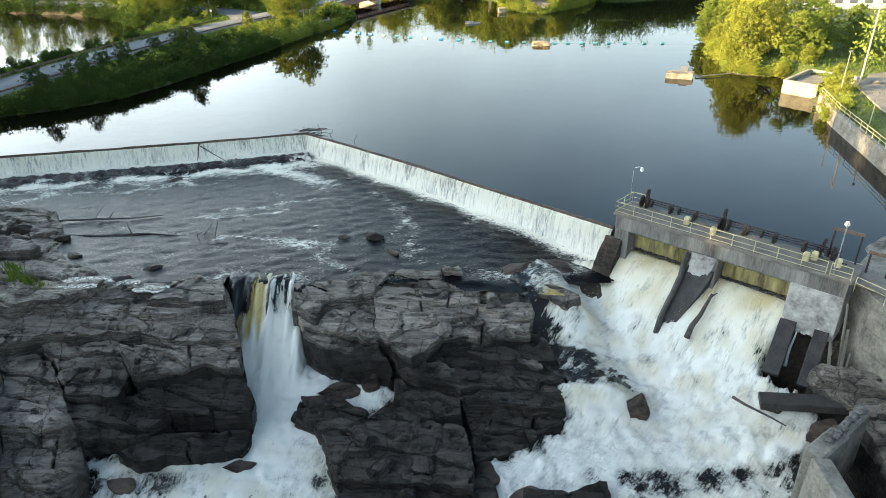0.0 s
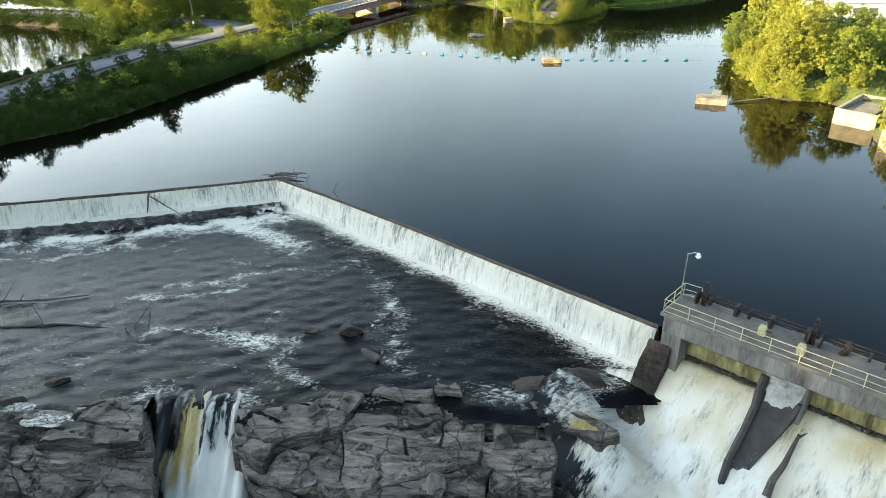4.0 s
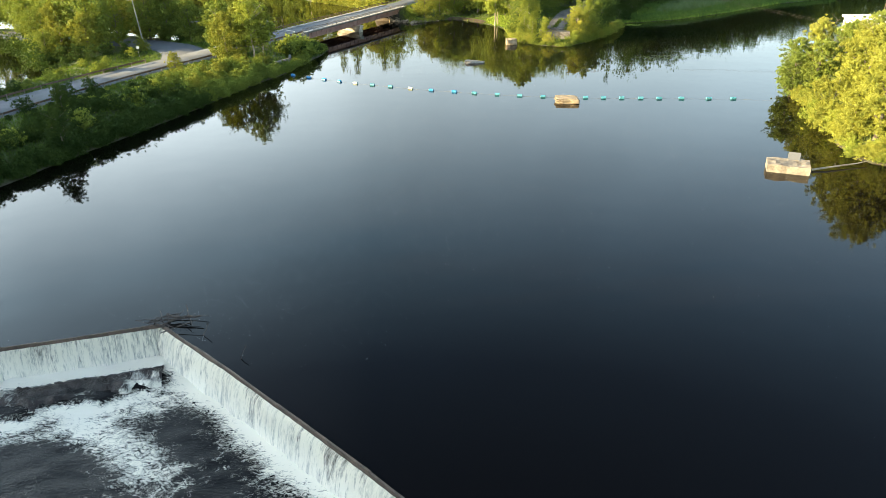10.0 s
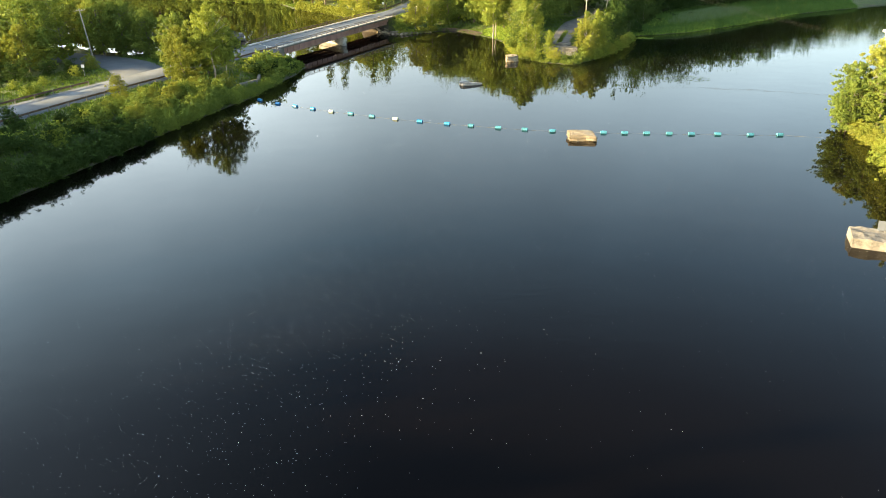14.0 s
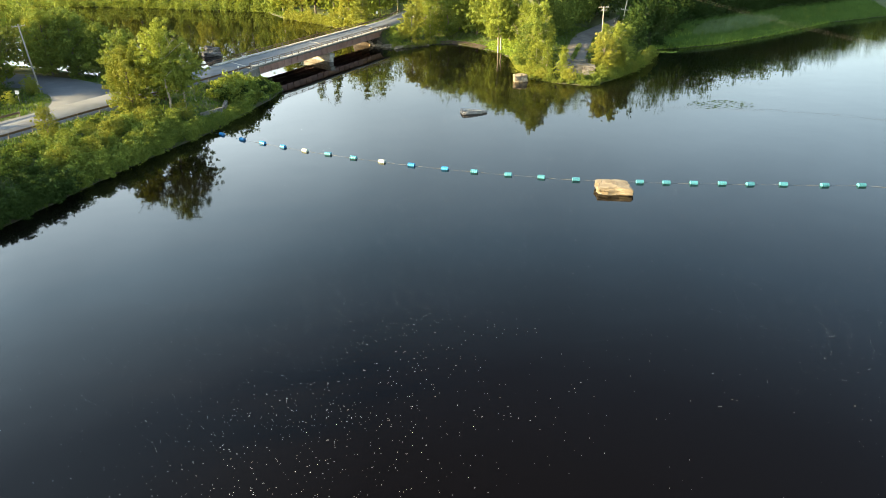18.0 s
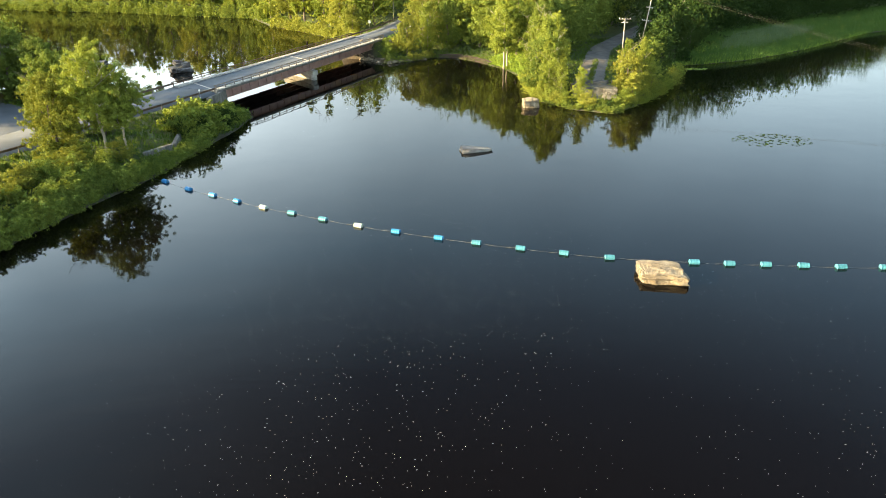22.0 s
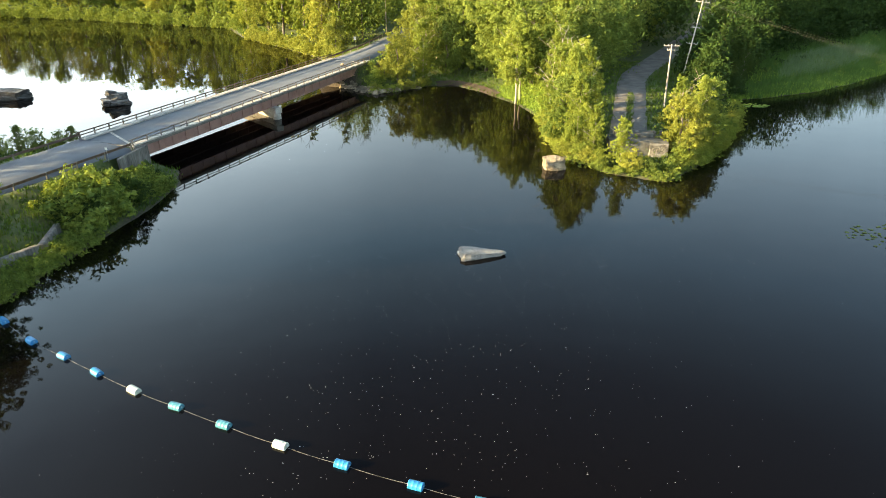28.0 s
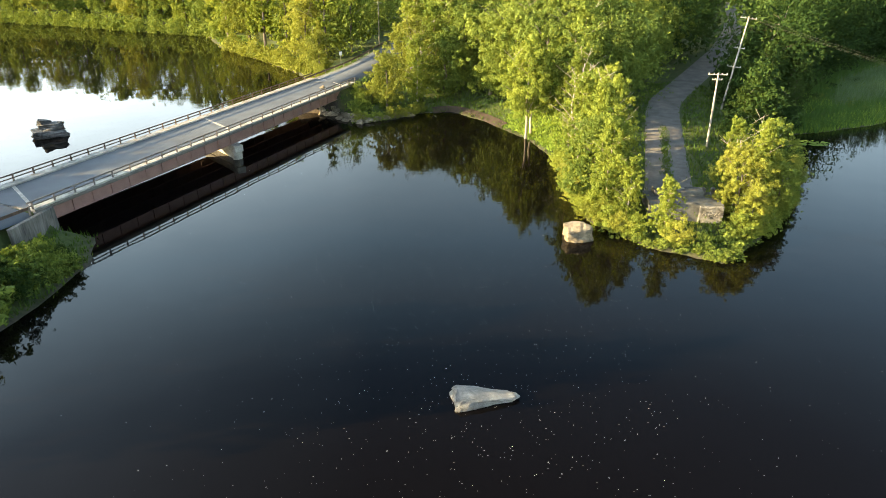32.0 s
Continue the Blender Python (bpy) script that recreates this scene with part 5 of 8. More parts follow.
    for s, sign in ((0.9, -1), (BLEN + 2.0, 1)):
        p = on_bridge(s, 0, 0)
        t = thing("abutment", "stained concrete bridge abutment with wing walls", "abutment", group="bridge supports")
        part("breast_wall", beam(Vector((p.x, p.y, 0.55)) + BY * 5.0, Vector((p.x, p.y, 0.55)) - BY * 5.0, 2.0, 4.2, 0.05), M_CONCRETE, t)
        part("seat", beam(Vector((p.x, p.y, 3.1)) + BY * 5.0 + BX * sign * 0.7, Vector((p.x, p.y, 3.1)) - BY * 5.0 + BX * sign * 0.7, 0.6, 0.9, 0.03), M_CONCRETE, t)
        for k in (1, -1):
            a = Vector((p.x, p.y, 1.6)) + BY * 5.1 * k
            part("wing_wall", beam(a - BX * sign * 0.9, a + BX * sign * 4.5 + BY * k * 0.6 - Vector((0, 0, 0.3)), 0.5, 4.0, 0.04), M_CONCRETE, t)


build_bridge()


def guard_rail(line, label, gap=3.8):
    """A steel-beam guard rail on timber posts along a line of points."""
    t = thing("guard_rail", label, "guard rail", group="guard rails along the causeway")
    flat = [tuple(q) for q in line]
    total = length(flat)
    n = int(total / gap)
    pts = [along(flat, total * i / n)[0] for i in range(n + 1)]
    post = boxed((0.16, 0.18, 1.0), (0, 0, 0.3), None, 0.015)
    me = None
    for q in pts:
        if me is None:
            me = part("post", post, M_TIMBER, t, m=Matrix.Translation(q)).data
        else:
            part("post", me, None, t, m=Matrix.Translation(q))
    for a, b in zip(pts, pts[1:]):
        part("beam", beam(a + Vector((0, 0, 0.62)), b + Vector((0, 0, 0.62)), 0.09, 0.32, 0.03), M_RAIL_STEEL, t)


guard_rail(offset_line(road_line, 5.0)[6:], "brown steel guard rail on short posts beside the causeway road")
guard_rail(offset_line(road_line, -5.0)[6:43], "brown steel guard rail on short posts on the pond side")
guard_rail(offset_line(road_line, -5.0)[54:], "brown steel guard rail on short posts before the bridge")
guard_rail(offset_line(far_line, -4.3)[:16], "brown steel guard rail on short posts after the bridge")


# ---------------------------------------------------------------- plants
def leaf_quads(rs, branches, n, size, droop=0.0):
    """n leaf sprays in small tufts along branches, so that light falls between them."""
    base, tip, spread = [np.asarray(q, float) for q in branches]
    tufts = 10
    t = 0.30 + 0.75 * rs.random_sample((len(base), tufts)) ** 0.7
    c = base[:, None] + (tip - base)[:, None] * t[..., None] + rs.normal(size=(len(base), tufts, 3)) * (spread[:, None, None] * (0.95, 0.95, 0.7))
    r = spread[:, None] * rs.uniform(0.18, 0.56, t.shape)
    c, r = c.reshape(-1, 3), r.ravel()
    w = r ** 1.7
    pick = rs.choice(len(c), n, p=w / w.sum())
    d = rs.normal(size=(n, 3)) * (1.0, 1.0, 0.62)
    d *= (0.55 + 0.45 * rs.random_sample((n, 1))) / np.maximum(np.linalg.norm(d, axis=1)[:, None], 0.6)
    p = c[pick] + d * r[pick, None] * 1.35
    nrm = d * 0.9 + rs.normal(size=(n, 3)) * 0.42 + (0, 0, 0.22)
    nrm /= np.linalg.norm(nrm, axis=1)[:, None]
    a = np.cross(nrm, rs.normal(size=(n, 3)))
    a /= np.linalg.norm(a, axis=1)[:, None] + 1e-9
    b = np.cross(nrm, a)
    s = size * rs.uniform(0.5, 1.35, (n, 1))
    q = rs.uniform(0.4, 0.85, (n, 1))
    sag = np.zeros((n, 3))
    sag[:, 2] = -droop * s[:, 0]
    v = np.stack([p - a * s * 0.5 - b * s * q * 0.3, p + b * s * q * 0.6 + sag * 0.3, p + a * s * 0.6 + sag], 1).reshape(-1, 3)
    return v, np.arange(3 * n).reshape(n, 3)


def trunk_mesh(rng, h, r, limbs, lean=0.0, start=0.3, reach=0.3, forks=True):
    bm = bmesh.new()
    p, ends = Vector((0, 0, -0.4)), []
    segs = 5
    for i in range(segs):
        q = Vector((lean * h * ((i + 1) / segs) ** 1.5 + rng.uniform(-0.02, 0.02) * h, rng.uniform(-0.02, 0.02) * h, h * (i + 1) / segs * 0.86))
        rod(bm, p, q, r * (1 - 0.16 * i), r * (1 - 0.16 * (i + 1)), 7)
        p = q
        ends.append(q)
    for i in range(limbs):
        f = start + (0.9 - start) * (i + rng.random()) / limbs
        j = min(int(f * segs), segs - 1)
        a = ends[j - 1].lerp(ends[j], rng.random()) if j else ends[0] * rng.uniform(0.7, 1)
        ang = rng.uniform(0, 6.28)
        l = h * reach * rng.uniform(0.6, 1.1)
        b = a + Vector((math.cos(ang) * l, math.sin(ang) * l, l * rng.uniform(0.5, 1.0)))
        rod(bm, a, b, r * 0.38 * (1.15 - f), r * 0.10, 5)
        if forks:
            for _ in range(2):
                c = a.lerp(b, rng.uniform(0.4, 0.7))
                rod(bm, c, c + Vector((rng.uniform(-1, 1), rng.uniform(-1, 1), rng.uniform(0.3, 1))) * l * 0.45, r * 0.14, r * 0.04, 4)
    return bm


def crown_branches(rs, shape, h):
    """Branch feet, tips and tuft spreads for a crown of height h."""
    n, low, wide, rise, fine, power = {"round": (78, 0.14, 0.32, 0.8, 0.15, 0.62), "tall": (74, 0.12, 0.22, 1.3, 0.18, 0.75), "wide": (96, 0.12, 0.41, 0.6, 0.12, 0.55),
                                       "bush": (20, 0.12, 0.55, 0.9, 0.26, 0.6), "open": (52, 0.36, 0.31, 0.9, 0.16, 0.6), "low": (10, 0.1, 0.85, 0.6, 0.3, 0.6), "pine": (60, 0.16, 0.21, 0.1, 0.17, 1.0)}[shape]
    f = low + (0.97 - low) * (np.arange(n) + rs.random_sample(n)) / n
    g = np.clip((f - low * 0.6) / (1.0 - low * 0.6), 0.03, 0.97)
    env = 1.08 - g if shape == "pine" else np.sin(math.pi * g ** 0.8) ** power
    a = np.arange(n) * 2.4 + rs.uniform(-0.7, 0.7, n)
    lobes = 1 + 0.22 * np.sin(2 * a + rs.uniform(0, 6.3)) + 0.15 * np.sin(3 * a + g * 5 + rs.uniform(0, 6.3))
    d = h * wide * env * lobes * rs.uniform(0.55, 1.1, n)
    tip = np.stack([np.cos(a) * d, np.sin(a) * d, h * f + rs.normal(size=n) * h * 0.03], -1)
    foot = np.stack([np.cos(a) * d * 0.1, np.sin(a) * d * 0.1, np.maximum(h * low * 0.7, tip[:, 2] - d * rise)], -1)
    spread = h * wide * fine * rs.uniform(0.7, 1.35, n) * (np.clip(env, 0.35, 1) if shape == "pine" else 1.0)
    return foot, tip, spread


KINDS = {  # shape, height, leaves, leaf size, leaf, bark, trunk radius
    "maple": ("round", 11.0, 42000, 0.20, M_LEAF, M_BARK, 0.22), "maple_b": ("round", 11.0, 50000, 0.175, M_LEAF_Y, M_BARK, 0.22),
    "ash": ("tall", 13.0, 40000, 0.20, M_LEAF, M_BARK, 0.2), "ash_b": ("tall", 13.0, 48000, 0.175, M_LEAF_G, M_PALE_BARK, 0.16),
    "willow": ("wide", 9.0, 56000, 0.14, M_LEAF_Y, M_BARK, 0.26), "oak": ("wide", 12.0, 46000, 0.21, M_LEAF, M_BARK, 0.3),
    "dark": ("round", 12.0, 30000, 0.25, M_LEAF_D, M_BARK, 0.24), "pine": ("pine", 17.0, 32000, 0.26, M_PINE, M_BARK, 0.24),
    "open": ("open", 13.0, 34000, 0.21, M_LEAF_G, M_PALE_BARK, 0.2),
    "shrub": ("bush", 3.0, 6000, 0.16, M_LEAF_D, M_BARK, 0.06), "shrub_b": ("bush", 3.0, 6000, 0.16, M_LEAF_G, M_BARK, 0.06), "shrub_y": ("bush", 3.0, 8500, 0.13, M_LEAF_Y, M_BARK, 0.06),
    "low": ("low", 1.3, 1600, 0.2, M_LEAF, M_BARK, 0.03),
}
PLANTED = {}


def plant(kind, x, y, h, label, group, z=None, turn=None, lean=0.0, widen=1.0):
    """A tree or shrub, built once a kind and then copied."""
    z = ground_z(x, y) if z is None else z
    rng = random.Random(int(x * 31 + y * 17) + len(PLANTED))
    turn = rng.uniform(0, 360) if turn is None else turn
    shape, h0, leaves, size, leaf, bark, r = KINDS[kind]
    shrub = shape in ("bush", "low")
    if kind not in PLANTED:
        rs = np.random.RandomState(len(PLANTED) + 50)
        t = new("shrub" if shrub else "tree")
        t.empty_display_size = 0.3
        part("stems" if shrub else "trunk", trunk_mesh(random.Random(len(PLANTED)), h0 * (0.7 if shrub else 1), r, 5 if shrub else 9, start=0.1 if shrub else 0.28, reach=0.5 if shrub else 0.26), bark, t)
        v, f = leaf_quads(rs, crown_branches(rs, shape, h0), leaves, size, 0.3)
        part("crown", mesh_np("crown", v, f), leaf, t)
        PLANTED[kind] = t
        made = t
    else:
        made = copy_thing(PLANTED[kind], Matrix())
    k = h / h0
    made.matrix_basis = pose(x, y, z - 0.1, lean, 0, turn) @ Matrix.Diagonal((k * widen, k * widen, k, 1))
    return tagged(made, label, "shrub" if shrub else "tree", group)


def woods(name, spots, label, leaf, leaves, size, seed, shapes=("round", "tall", "wide", "pine")):
    """Far woods as one mesh: many crowns with trunks left dark inside."""
    rs = np.random.RandomState(seed)
    vs, fs, base = [], [], 0
    for x, y, z, h in spots:
        shape = shapes[rs.randint(len(shapes))]
        v, f = leaf_quads(rs, crown_branches(rs, shape, h), leaves, size, 0.2)
        vs.append(v + (x, y, z))
        fs.append(f + base)
        base += len(v)
    ob = part(name, mesh_np(name, np.concatenate(vs), np.concatenate(fs)), leaf)
    return tagged(ob, label, "woods", kind="stuff")


def scatter(poly, gap, seed, test=None, lo=11, hi=17):
    """Spots for trees over a polygon at a rough spacing."""
    rs = np.random.RandomState(seed)
    px, py = zip(*poly)
    xs, ys = np.arange(min(px), max(px), gap), np.arange(min(py), max(py), gap)
    x, y = np.meshgrid(xs, ys)
    x, y = x + rs.uniform(-0.45, 0.45, x.shape) * gap, y + rs.uniform(-0.45, 0.45, y.shape) * gap
    ok = inside(poly, x, y)
    for line, w in ((ROAD, 8), (ROAD_FAR, 8.5), (SIDE_ROAD, 7.5), (TRACK, 6.0)):
        ok &= distance(line, x, y) > w
    x, y = x[ok], y[ok]
    z = land_height(x, y)[0]
    ok = z > 0.5
    if test is not None:
        ok &= test(x, y)
    return [(a, b, c - 0.2, h) for a, b, c, h in zip(x[ok], y[ok], z[ok], rs.uniform(lo, hi, ok.sum()))]


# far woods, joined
# Out of view: woods added behind the flight to cut low sky light.
woods("woods", [(x + 3 * math.sin(x), -14 - 9 * j + 3 * math.cos(x * 2), -1.0, 16 + 3 * math.sin(x * 3)) for x in range(-78, 100, 8) for j in range(3)], "unseen dark woods added downstream to block low sky light", M_LEAF_D, 500, 1.6, 89)
north = [(-20, 312), (20, 300), (40, 290), (62, 292), (78, 306), (98, 325), (140, 345), (240, 398), (330, 520), (-330, 560), (-260, 460), (-168, 424), (-131, 414), (-92, 396), (-68, 388), (-54, 362), (-38, 344), (-26, 328)]
deep = [s for s in scatter(north, 8.0, 71, lambda x, y: ((y > 322) | (x > 15)) & ((x < 62) | (y > 0.85 * x + 252)), 18, 25)]
# One scatter, two leaf colours: the eastern half has its shade painted in.
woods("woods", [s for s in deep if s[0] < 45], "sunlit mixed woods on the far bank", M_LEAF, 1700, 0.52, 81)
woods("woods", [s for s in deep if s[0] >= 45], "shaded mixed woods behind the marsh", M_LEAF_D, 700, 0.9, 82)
beyond = [(-700, 620), (700, 560), (900, 900), (-900, 900)]
woods("woods", scatter(beyond, 22, 72, None, 18, 26), "distant woods over the hills", M_LEAF_D, 160, 2.2, 83)
west = [(-320, 240), (-160, 247), (-124, 237), (-106, 225), (-94, 212), (-80, 213), (-77, 218), (-84, 234), (-70, 240), (-92, 253), (-150, 274), (-320, 288)]
woods("woods", scatter(west, 6.0, 73, None, 13, 19), "tall green woods along the side road by the pond", M_LEAF, 1700, 0.52, 84)
# Placed out of view as sun blockers; outline and height set the shadow edge.
shade = [(-330, 200), (-210, 190), (-176, 160), (-158, 125), (-142, 84), (-120, 66), (-84, 62), (-83, 0), (-60, -60), (-120, -100), (-330, 100)]
woods("woods", scatter(shade, 9.0, 75, lambda x, y: ((y < 74) | (x < -146)) & (y < 164 + 0.2256 * (x + 146)), 22, 27), "tall dark woods out of view west of the dam, placed to cast shade", M_LEAF_D, 900, 1.6, 85)
woods("woods", scatter([(74, 132), (100, 150), (130, 200), (260, 240), (500, 270), (500, 160), (160, 150), (120, 120), (90, 118)], 9.0, 76, lambda x, y: y > 0.25 * x + 108, 9, 14), "woods behind the lawn on the right bank", M_LEAF, 420, 0.8, 86)
# Darkened leaves carry the shade over this thicket.
woods("woods", scatter([(49, 264), (58, 281), (66, 291), (78, 316), (86, 332), (74, 334), (58, 305), (46, 285)], 5.0, 77, None, 6, 11), "shade-dark leafy thicket between track and marsh", M_LEAF_D, 1000, 0.55, 87)
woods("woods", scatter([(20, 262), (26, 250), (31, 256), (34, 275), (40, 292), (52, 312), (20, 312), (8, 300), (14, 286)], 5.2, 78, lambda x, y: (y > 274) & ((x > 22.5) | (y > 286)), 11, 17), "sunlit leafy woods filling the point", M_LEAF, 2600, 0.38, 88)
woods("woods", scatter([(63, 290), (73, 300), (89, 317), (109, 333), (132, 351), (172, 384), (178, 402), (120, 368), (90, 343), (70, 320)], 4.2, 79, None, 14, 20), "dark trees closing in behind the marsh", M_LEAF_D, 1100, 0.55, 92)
shore = [(-64, 377), (-71, 382.5), (-93, 390), (-131, 405.5), (-167, 414), (-250, 442)]
woods("thicket", [(p.x + 1.2 * math.sin(i * 5), p.y - 1.6 + 1.2 * math.cos(i * 3), -0.3, 3.4 + 2.0 * math.sin(i * 7) ** 2) for i, (p, _) in enumerate(along(shore, length(shore) * k / 120) for k in range(120))], "leafy shrubs hanging over the upper pond", M_LEAF, 700, 0.5, 93, ("bush",))
shore = [(-28, 325), (-40, 339.5), (-56, 357)]
woods("thicket", [(p.x - 0.6 + 1.0 * math.sin(i * 5), p.y - 0.8, -0.1, 1.8 + 1.2 * math.sin(i * 7) ** 2) for i, (p, _) in enumerate(along(shore, length(shore) * k / 60) for k in range(60))], "yellow-green sunlit shrubs along the upper pond", M_LEAF_Y, 700, 0.45, 94, ("bush",))
shore = [(-320, 239), (-160, 245), (-124, 235), (-106, 223), (-95, 210), (-88, 200)]
woods("thicket", [(p.x + 1.4 * math.sin(i * 5), p.y + 1.0 * math.cos(i * 3), -0.3, 3.4 + 2.4 * math.sin(i * 7) ** 2) for i, (p, _) in enumerate(along(shore, length(shore) * k / 130) for k in range(130))], "dark shrubs hanging over the shaded pond", M_LEAF_D, 700, 0.45, 95, ("bush",))


# ---------------------------------------------------------------- gate house over the falls
DAM_TURN = math.degrees(math.atan2(U.y, U.x))


def build_dam():
    """Local x runs along the dam, local y upstream."""
    d = thing("dam", "stained concrete gate dam with two open sluice gates and a walkway", "dam", (DAM[0], DAM[1], 0), DAM_TURN, kind="structure")
    def block(name, u0, u1, v0, v1, z0, z1, mat, label="", bevel=0.05):
        return part(name, boxed((u1 - u0, v1 - v0, z1 - z0), ((u0 + u1) / 2, (v0 + v1) / 2, (z0 + z1) / 2), None, bevel), mat, d, label)
    block("walkway", -0.25, 20.6, 0.0, 3.7, 2.28, 2.6, M_DECK, "brown worn concrete walkway slab")
    block("fascia", 0.0, 20.4, 0.14, 0.62, 0.95, 2.28, M_CONCRETE)
    block("fascia", 1.2, 16.4, 0.62, 1.0, 0.62, 1.6, M_CONCRETE)
    block("gate_pier", -0.05, 1.45, 0.3, 4.6, -6.0, 2.26, M_CONCRETE, "stained concrete end pier")
    block("gate_pier", 7.5, 10.2, 0.3, 4.6, -7.0, 2.26, M_CONCRETE, "stained concrete middle pier")
    block("gate_pier", 16.3, 20.4, 0.16, 4.6, -3.1, 2.27, M_PATCHED, "patched pale concrete end block")
    block("parapet", -0.25, 20.6, 3.5, 4.4, 0.0, 2.3, M_CONCRETE)
    block("sluice_wall", 1.45, 7.5, 1.95, 2.5, -1.35, 0.9, M_SLIME, "yellow algae-stained gate wall with thin running water")
    block("sluice_wall", 10.2, 16.3, 1.95, 2.5, -1.35, 0.9, M_SLIME, "yellow algae-stained gate wall with thin running water")
    for u0, u1 in ((1.5, 7.45), (10.25, 16.25)):
        block("gate_sill", u0, u1, 1.5, 2.6, -2.6, -1.62, M_SLIME)
        for i in range(15):      # broken stones along the foot of the gate wall
            part("sill_stone", stone(700 + i, (0.30, 0.20, 0.16), 0.3, sub=1), M_DARK_CONCRETE, d, m=Matrix.Translation((u0 + 0.25 + i * 0.4, 1.78 + 0.08 * math.sin(i * 2.7), -1.45 + 0.07 * math.sin(i * 1.9))))
        block("gate_leaf", u0 + 0.1, u1 - 0.1, 2.6, 2.8, -1.2, 2.2, M_TIMBER)
        rng = random.Random(int(u0 * 10))
        for _ in range(9):      # dribbles over the gate wall
            a = rng.uniform(u0 + 0.2, u1 - 0.5)
            bm = bmesh.new()
            box(bm, (rng.uniform(0.12, 0.5), 0.04, 2.2), (a, 1.93, -0.25), None, 0.015)
            part("trickle", bm, M_SLIME, d)
    # sloping cutwaters
    def rough_prism(name, rings, mat, label, amount):
        """Rings of four corners from the top down, broken up finely and worn."""
        bm = bmesh.new()
        made = [[bm.verts.new(c) for c in ring] for ring in rings]
        bm.faces.new(made[0])
        bm.faces.new(made[-1][::-1])
        for a, b in zip(made, made[1:]):
            for i in range(4):
                j = (i + 1) % 4
                bm.faces.new((a[i], b[i], b[j], a[j]))
        bmesh.ops.recalc_face_normals(bm, faces=bm.faces)
        bmesh.ops.subdivide_edges(bm, edges=bm.edges[:], cuts=5, use_grid_fill=True)
        for q in bm.verts:
            q.co += Vector((0.4, 1.0, 0.5)) * (noise.noise(q.co * 1.3) * amount + noise.noise(q.co * 3.9) * amount * 0.5)
        return part(name, bm, mat, d, label)
    rough_prism("cutwater", [[(-0.9, 0.1, -0.2), (0.9, 0.1, -0.2), (0.9, 0.5, -0.2), (-0.9, 0.5, -0.2)], [(-1.2, -1.5, -3.3), (0.8, -1.5, -3.3), (0.9, 0.5, -3.3), (-1.2, 0.5, -3.3)],
                            [(-1.3, -3.2, -7), (0.7, -3.2, -7), (0.9, 0.5, -7), (-1.3, 0.5, -7)]], M_WET_STONE, "dark worn cutwater of the end pier", 0.26)
    rough_prism("eroded_nose", [[(7.9, 0.16, 0.93), (10.1, 0.16, 0.93), (10.1, 0.9, 0.93), (7.9, 0.9, 0.93)], [(7.9, 0.0, -0.2), (9.9, 0.06, -0.2), (10.0, 0.9, -0.2), (7.9, 0.9, -0.2)],
                               [(8.0, -0.5, -1.7), (9.3, -0.4, -1.7), (9.6, 0.9, -1.7), (8.0, 0.9, -1.7)]], M_PATCHED, "eroded crumbling concrete nose of the pier", 0.20)
    rough_prism("cutwater", [[(7.7, -0.1, -0.6), (10.1, 0.1, -0.4), (10.2, 0.9, -0.4), (7.7, 0.9, -0.4)], [(7.6, -0.9, -2.0), (9.7, -0.6, -2.0), (10.0, 0.9, -2.0), (7.6, 0.9, -2.0)],
                            [(7.6, -2.6, -4.2), (8.9, -2.3, -4.2), (9.6, 0.9, -4.2), (7.6, 0.9, -4.2)], [(7.6, -4.0, -6.2), (8.2, -3.9, -6.2), (9.4, 0.9, -6.2), (7.6, 0.9, -6.2)]], M_DARK_CONCRETE, "dark wet cutwater of the middle pier", 0.12)
    edge = [(7.55, 0.1, 0.75), (7.5, -0.25, -0.2), (7.6, -0.9, -1.4), (7.5, -2.0, -3.0), (7.35, -3.2, -4.6), (7.45, -4.2, -6.2)]
    bm = bmesh.new()
    for p, q in zip(edge, edge[1:]):
        rod(bm, p, q, 0.30, 0.27, 7)
    part("side_wall", bm, M_DARK_CONCRETE, d, "dark wet upright edge beam of the middle pier")
    # buttress legs below the end block, and the slanting apron beams
    for u, w in ((16.9, 1.3), (19.5, 1.1)):
        bm = beam((u, 0.2, -2.6), (u + 0.5, -3.9, -5.6), w, 0.55, 0.04)
        part("buttress", bm, M_DARK_CONCRETE, d, "brown concrete buttress leg")
    block("back_wall", 16.1, 21.0, 1.9, 4.6, -8.0, -3.1, M_ROCK, "dark wet foundation rock")
    for i in range(9):       # crumbled lower edge of the end block
        part("eroded_lump", stone(640 + i, (0.42, 0.3, 0.3), 0.3, sub=1), M_PATCHED, d, m=Matrix.Translation((16.4 + i * 0.46, 0.16, -3.05 - 0.12 * math.sin(i * 2.1))))
    bm = bmesh.new()         # a thin jet of water between the buttresses
    for k in range(7):
        f0, f1 = k / 7, (k + 1) / 7
        rod(bm, (17.7 + 0.05 * math.sin(k), 0.1 - 0.9 * f0, -3.1 - 3.2 * f0 ** 1.4), (17.7 + 0.05 * math.sin(k + 1), 0.1 - 0.9 * f1, -3.1 - 3.2 * f1 ** 1.4), 0.05 + 0.10 * f0, 0.05 + 0.10 * f1, 7)
    part("water_jet", bm, M_FOAM, d, "thin white jet of leaking water")
    # railing of pipes
    def rail_line(pts, mat, name="handrail"):
        r = part(name, rodded(Vector(pts[0]) + Vector((0, 0, 1.06)), Vector(pts[1]) + Vector((0, 0, 1.06)), 0.035), mat, d, "pale yellow pipe railing")
        for h in (0.55, 0.12):
            part("rail_bar", rodded(Vector(pts[0]) + Vector((0, 0, h)), Vector(pts[1]) + Vector((0, 0, h)), 0.028), mat, r)
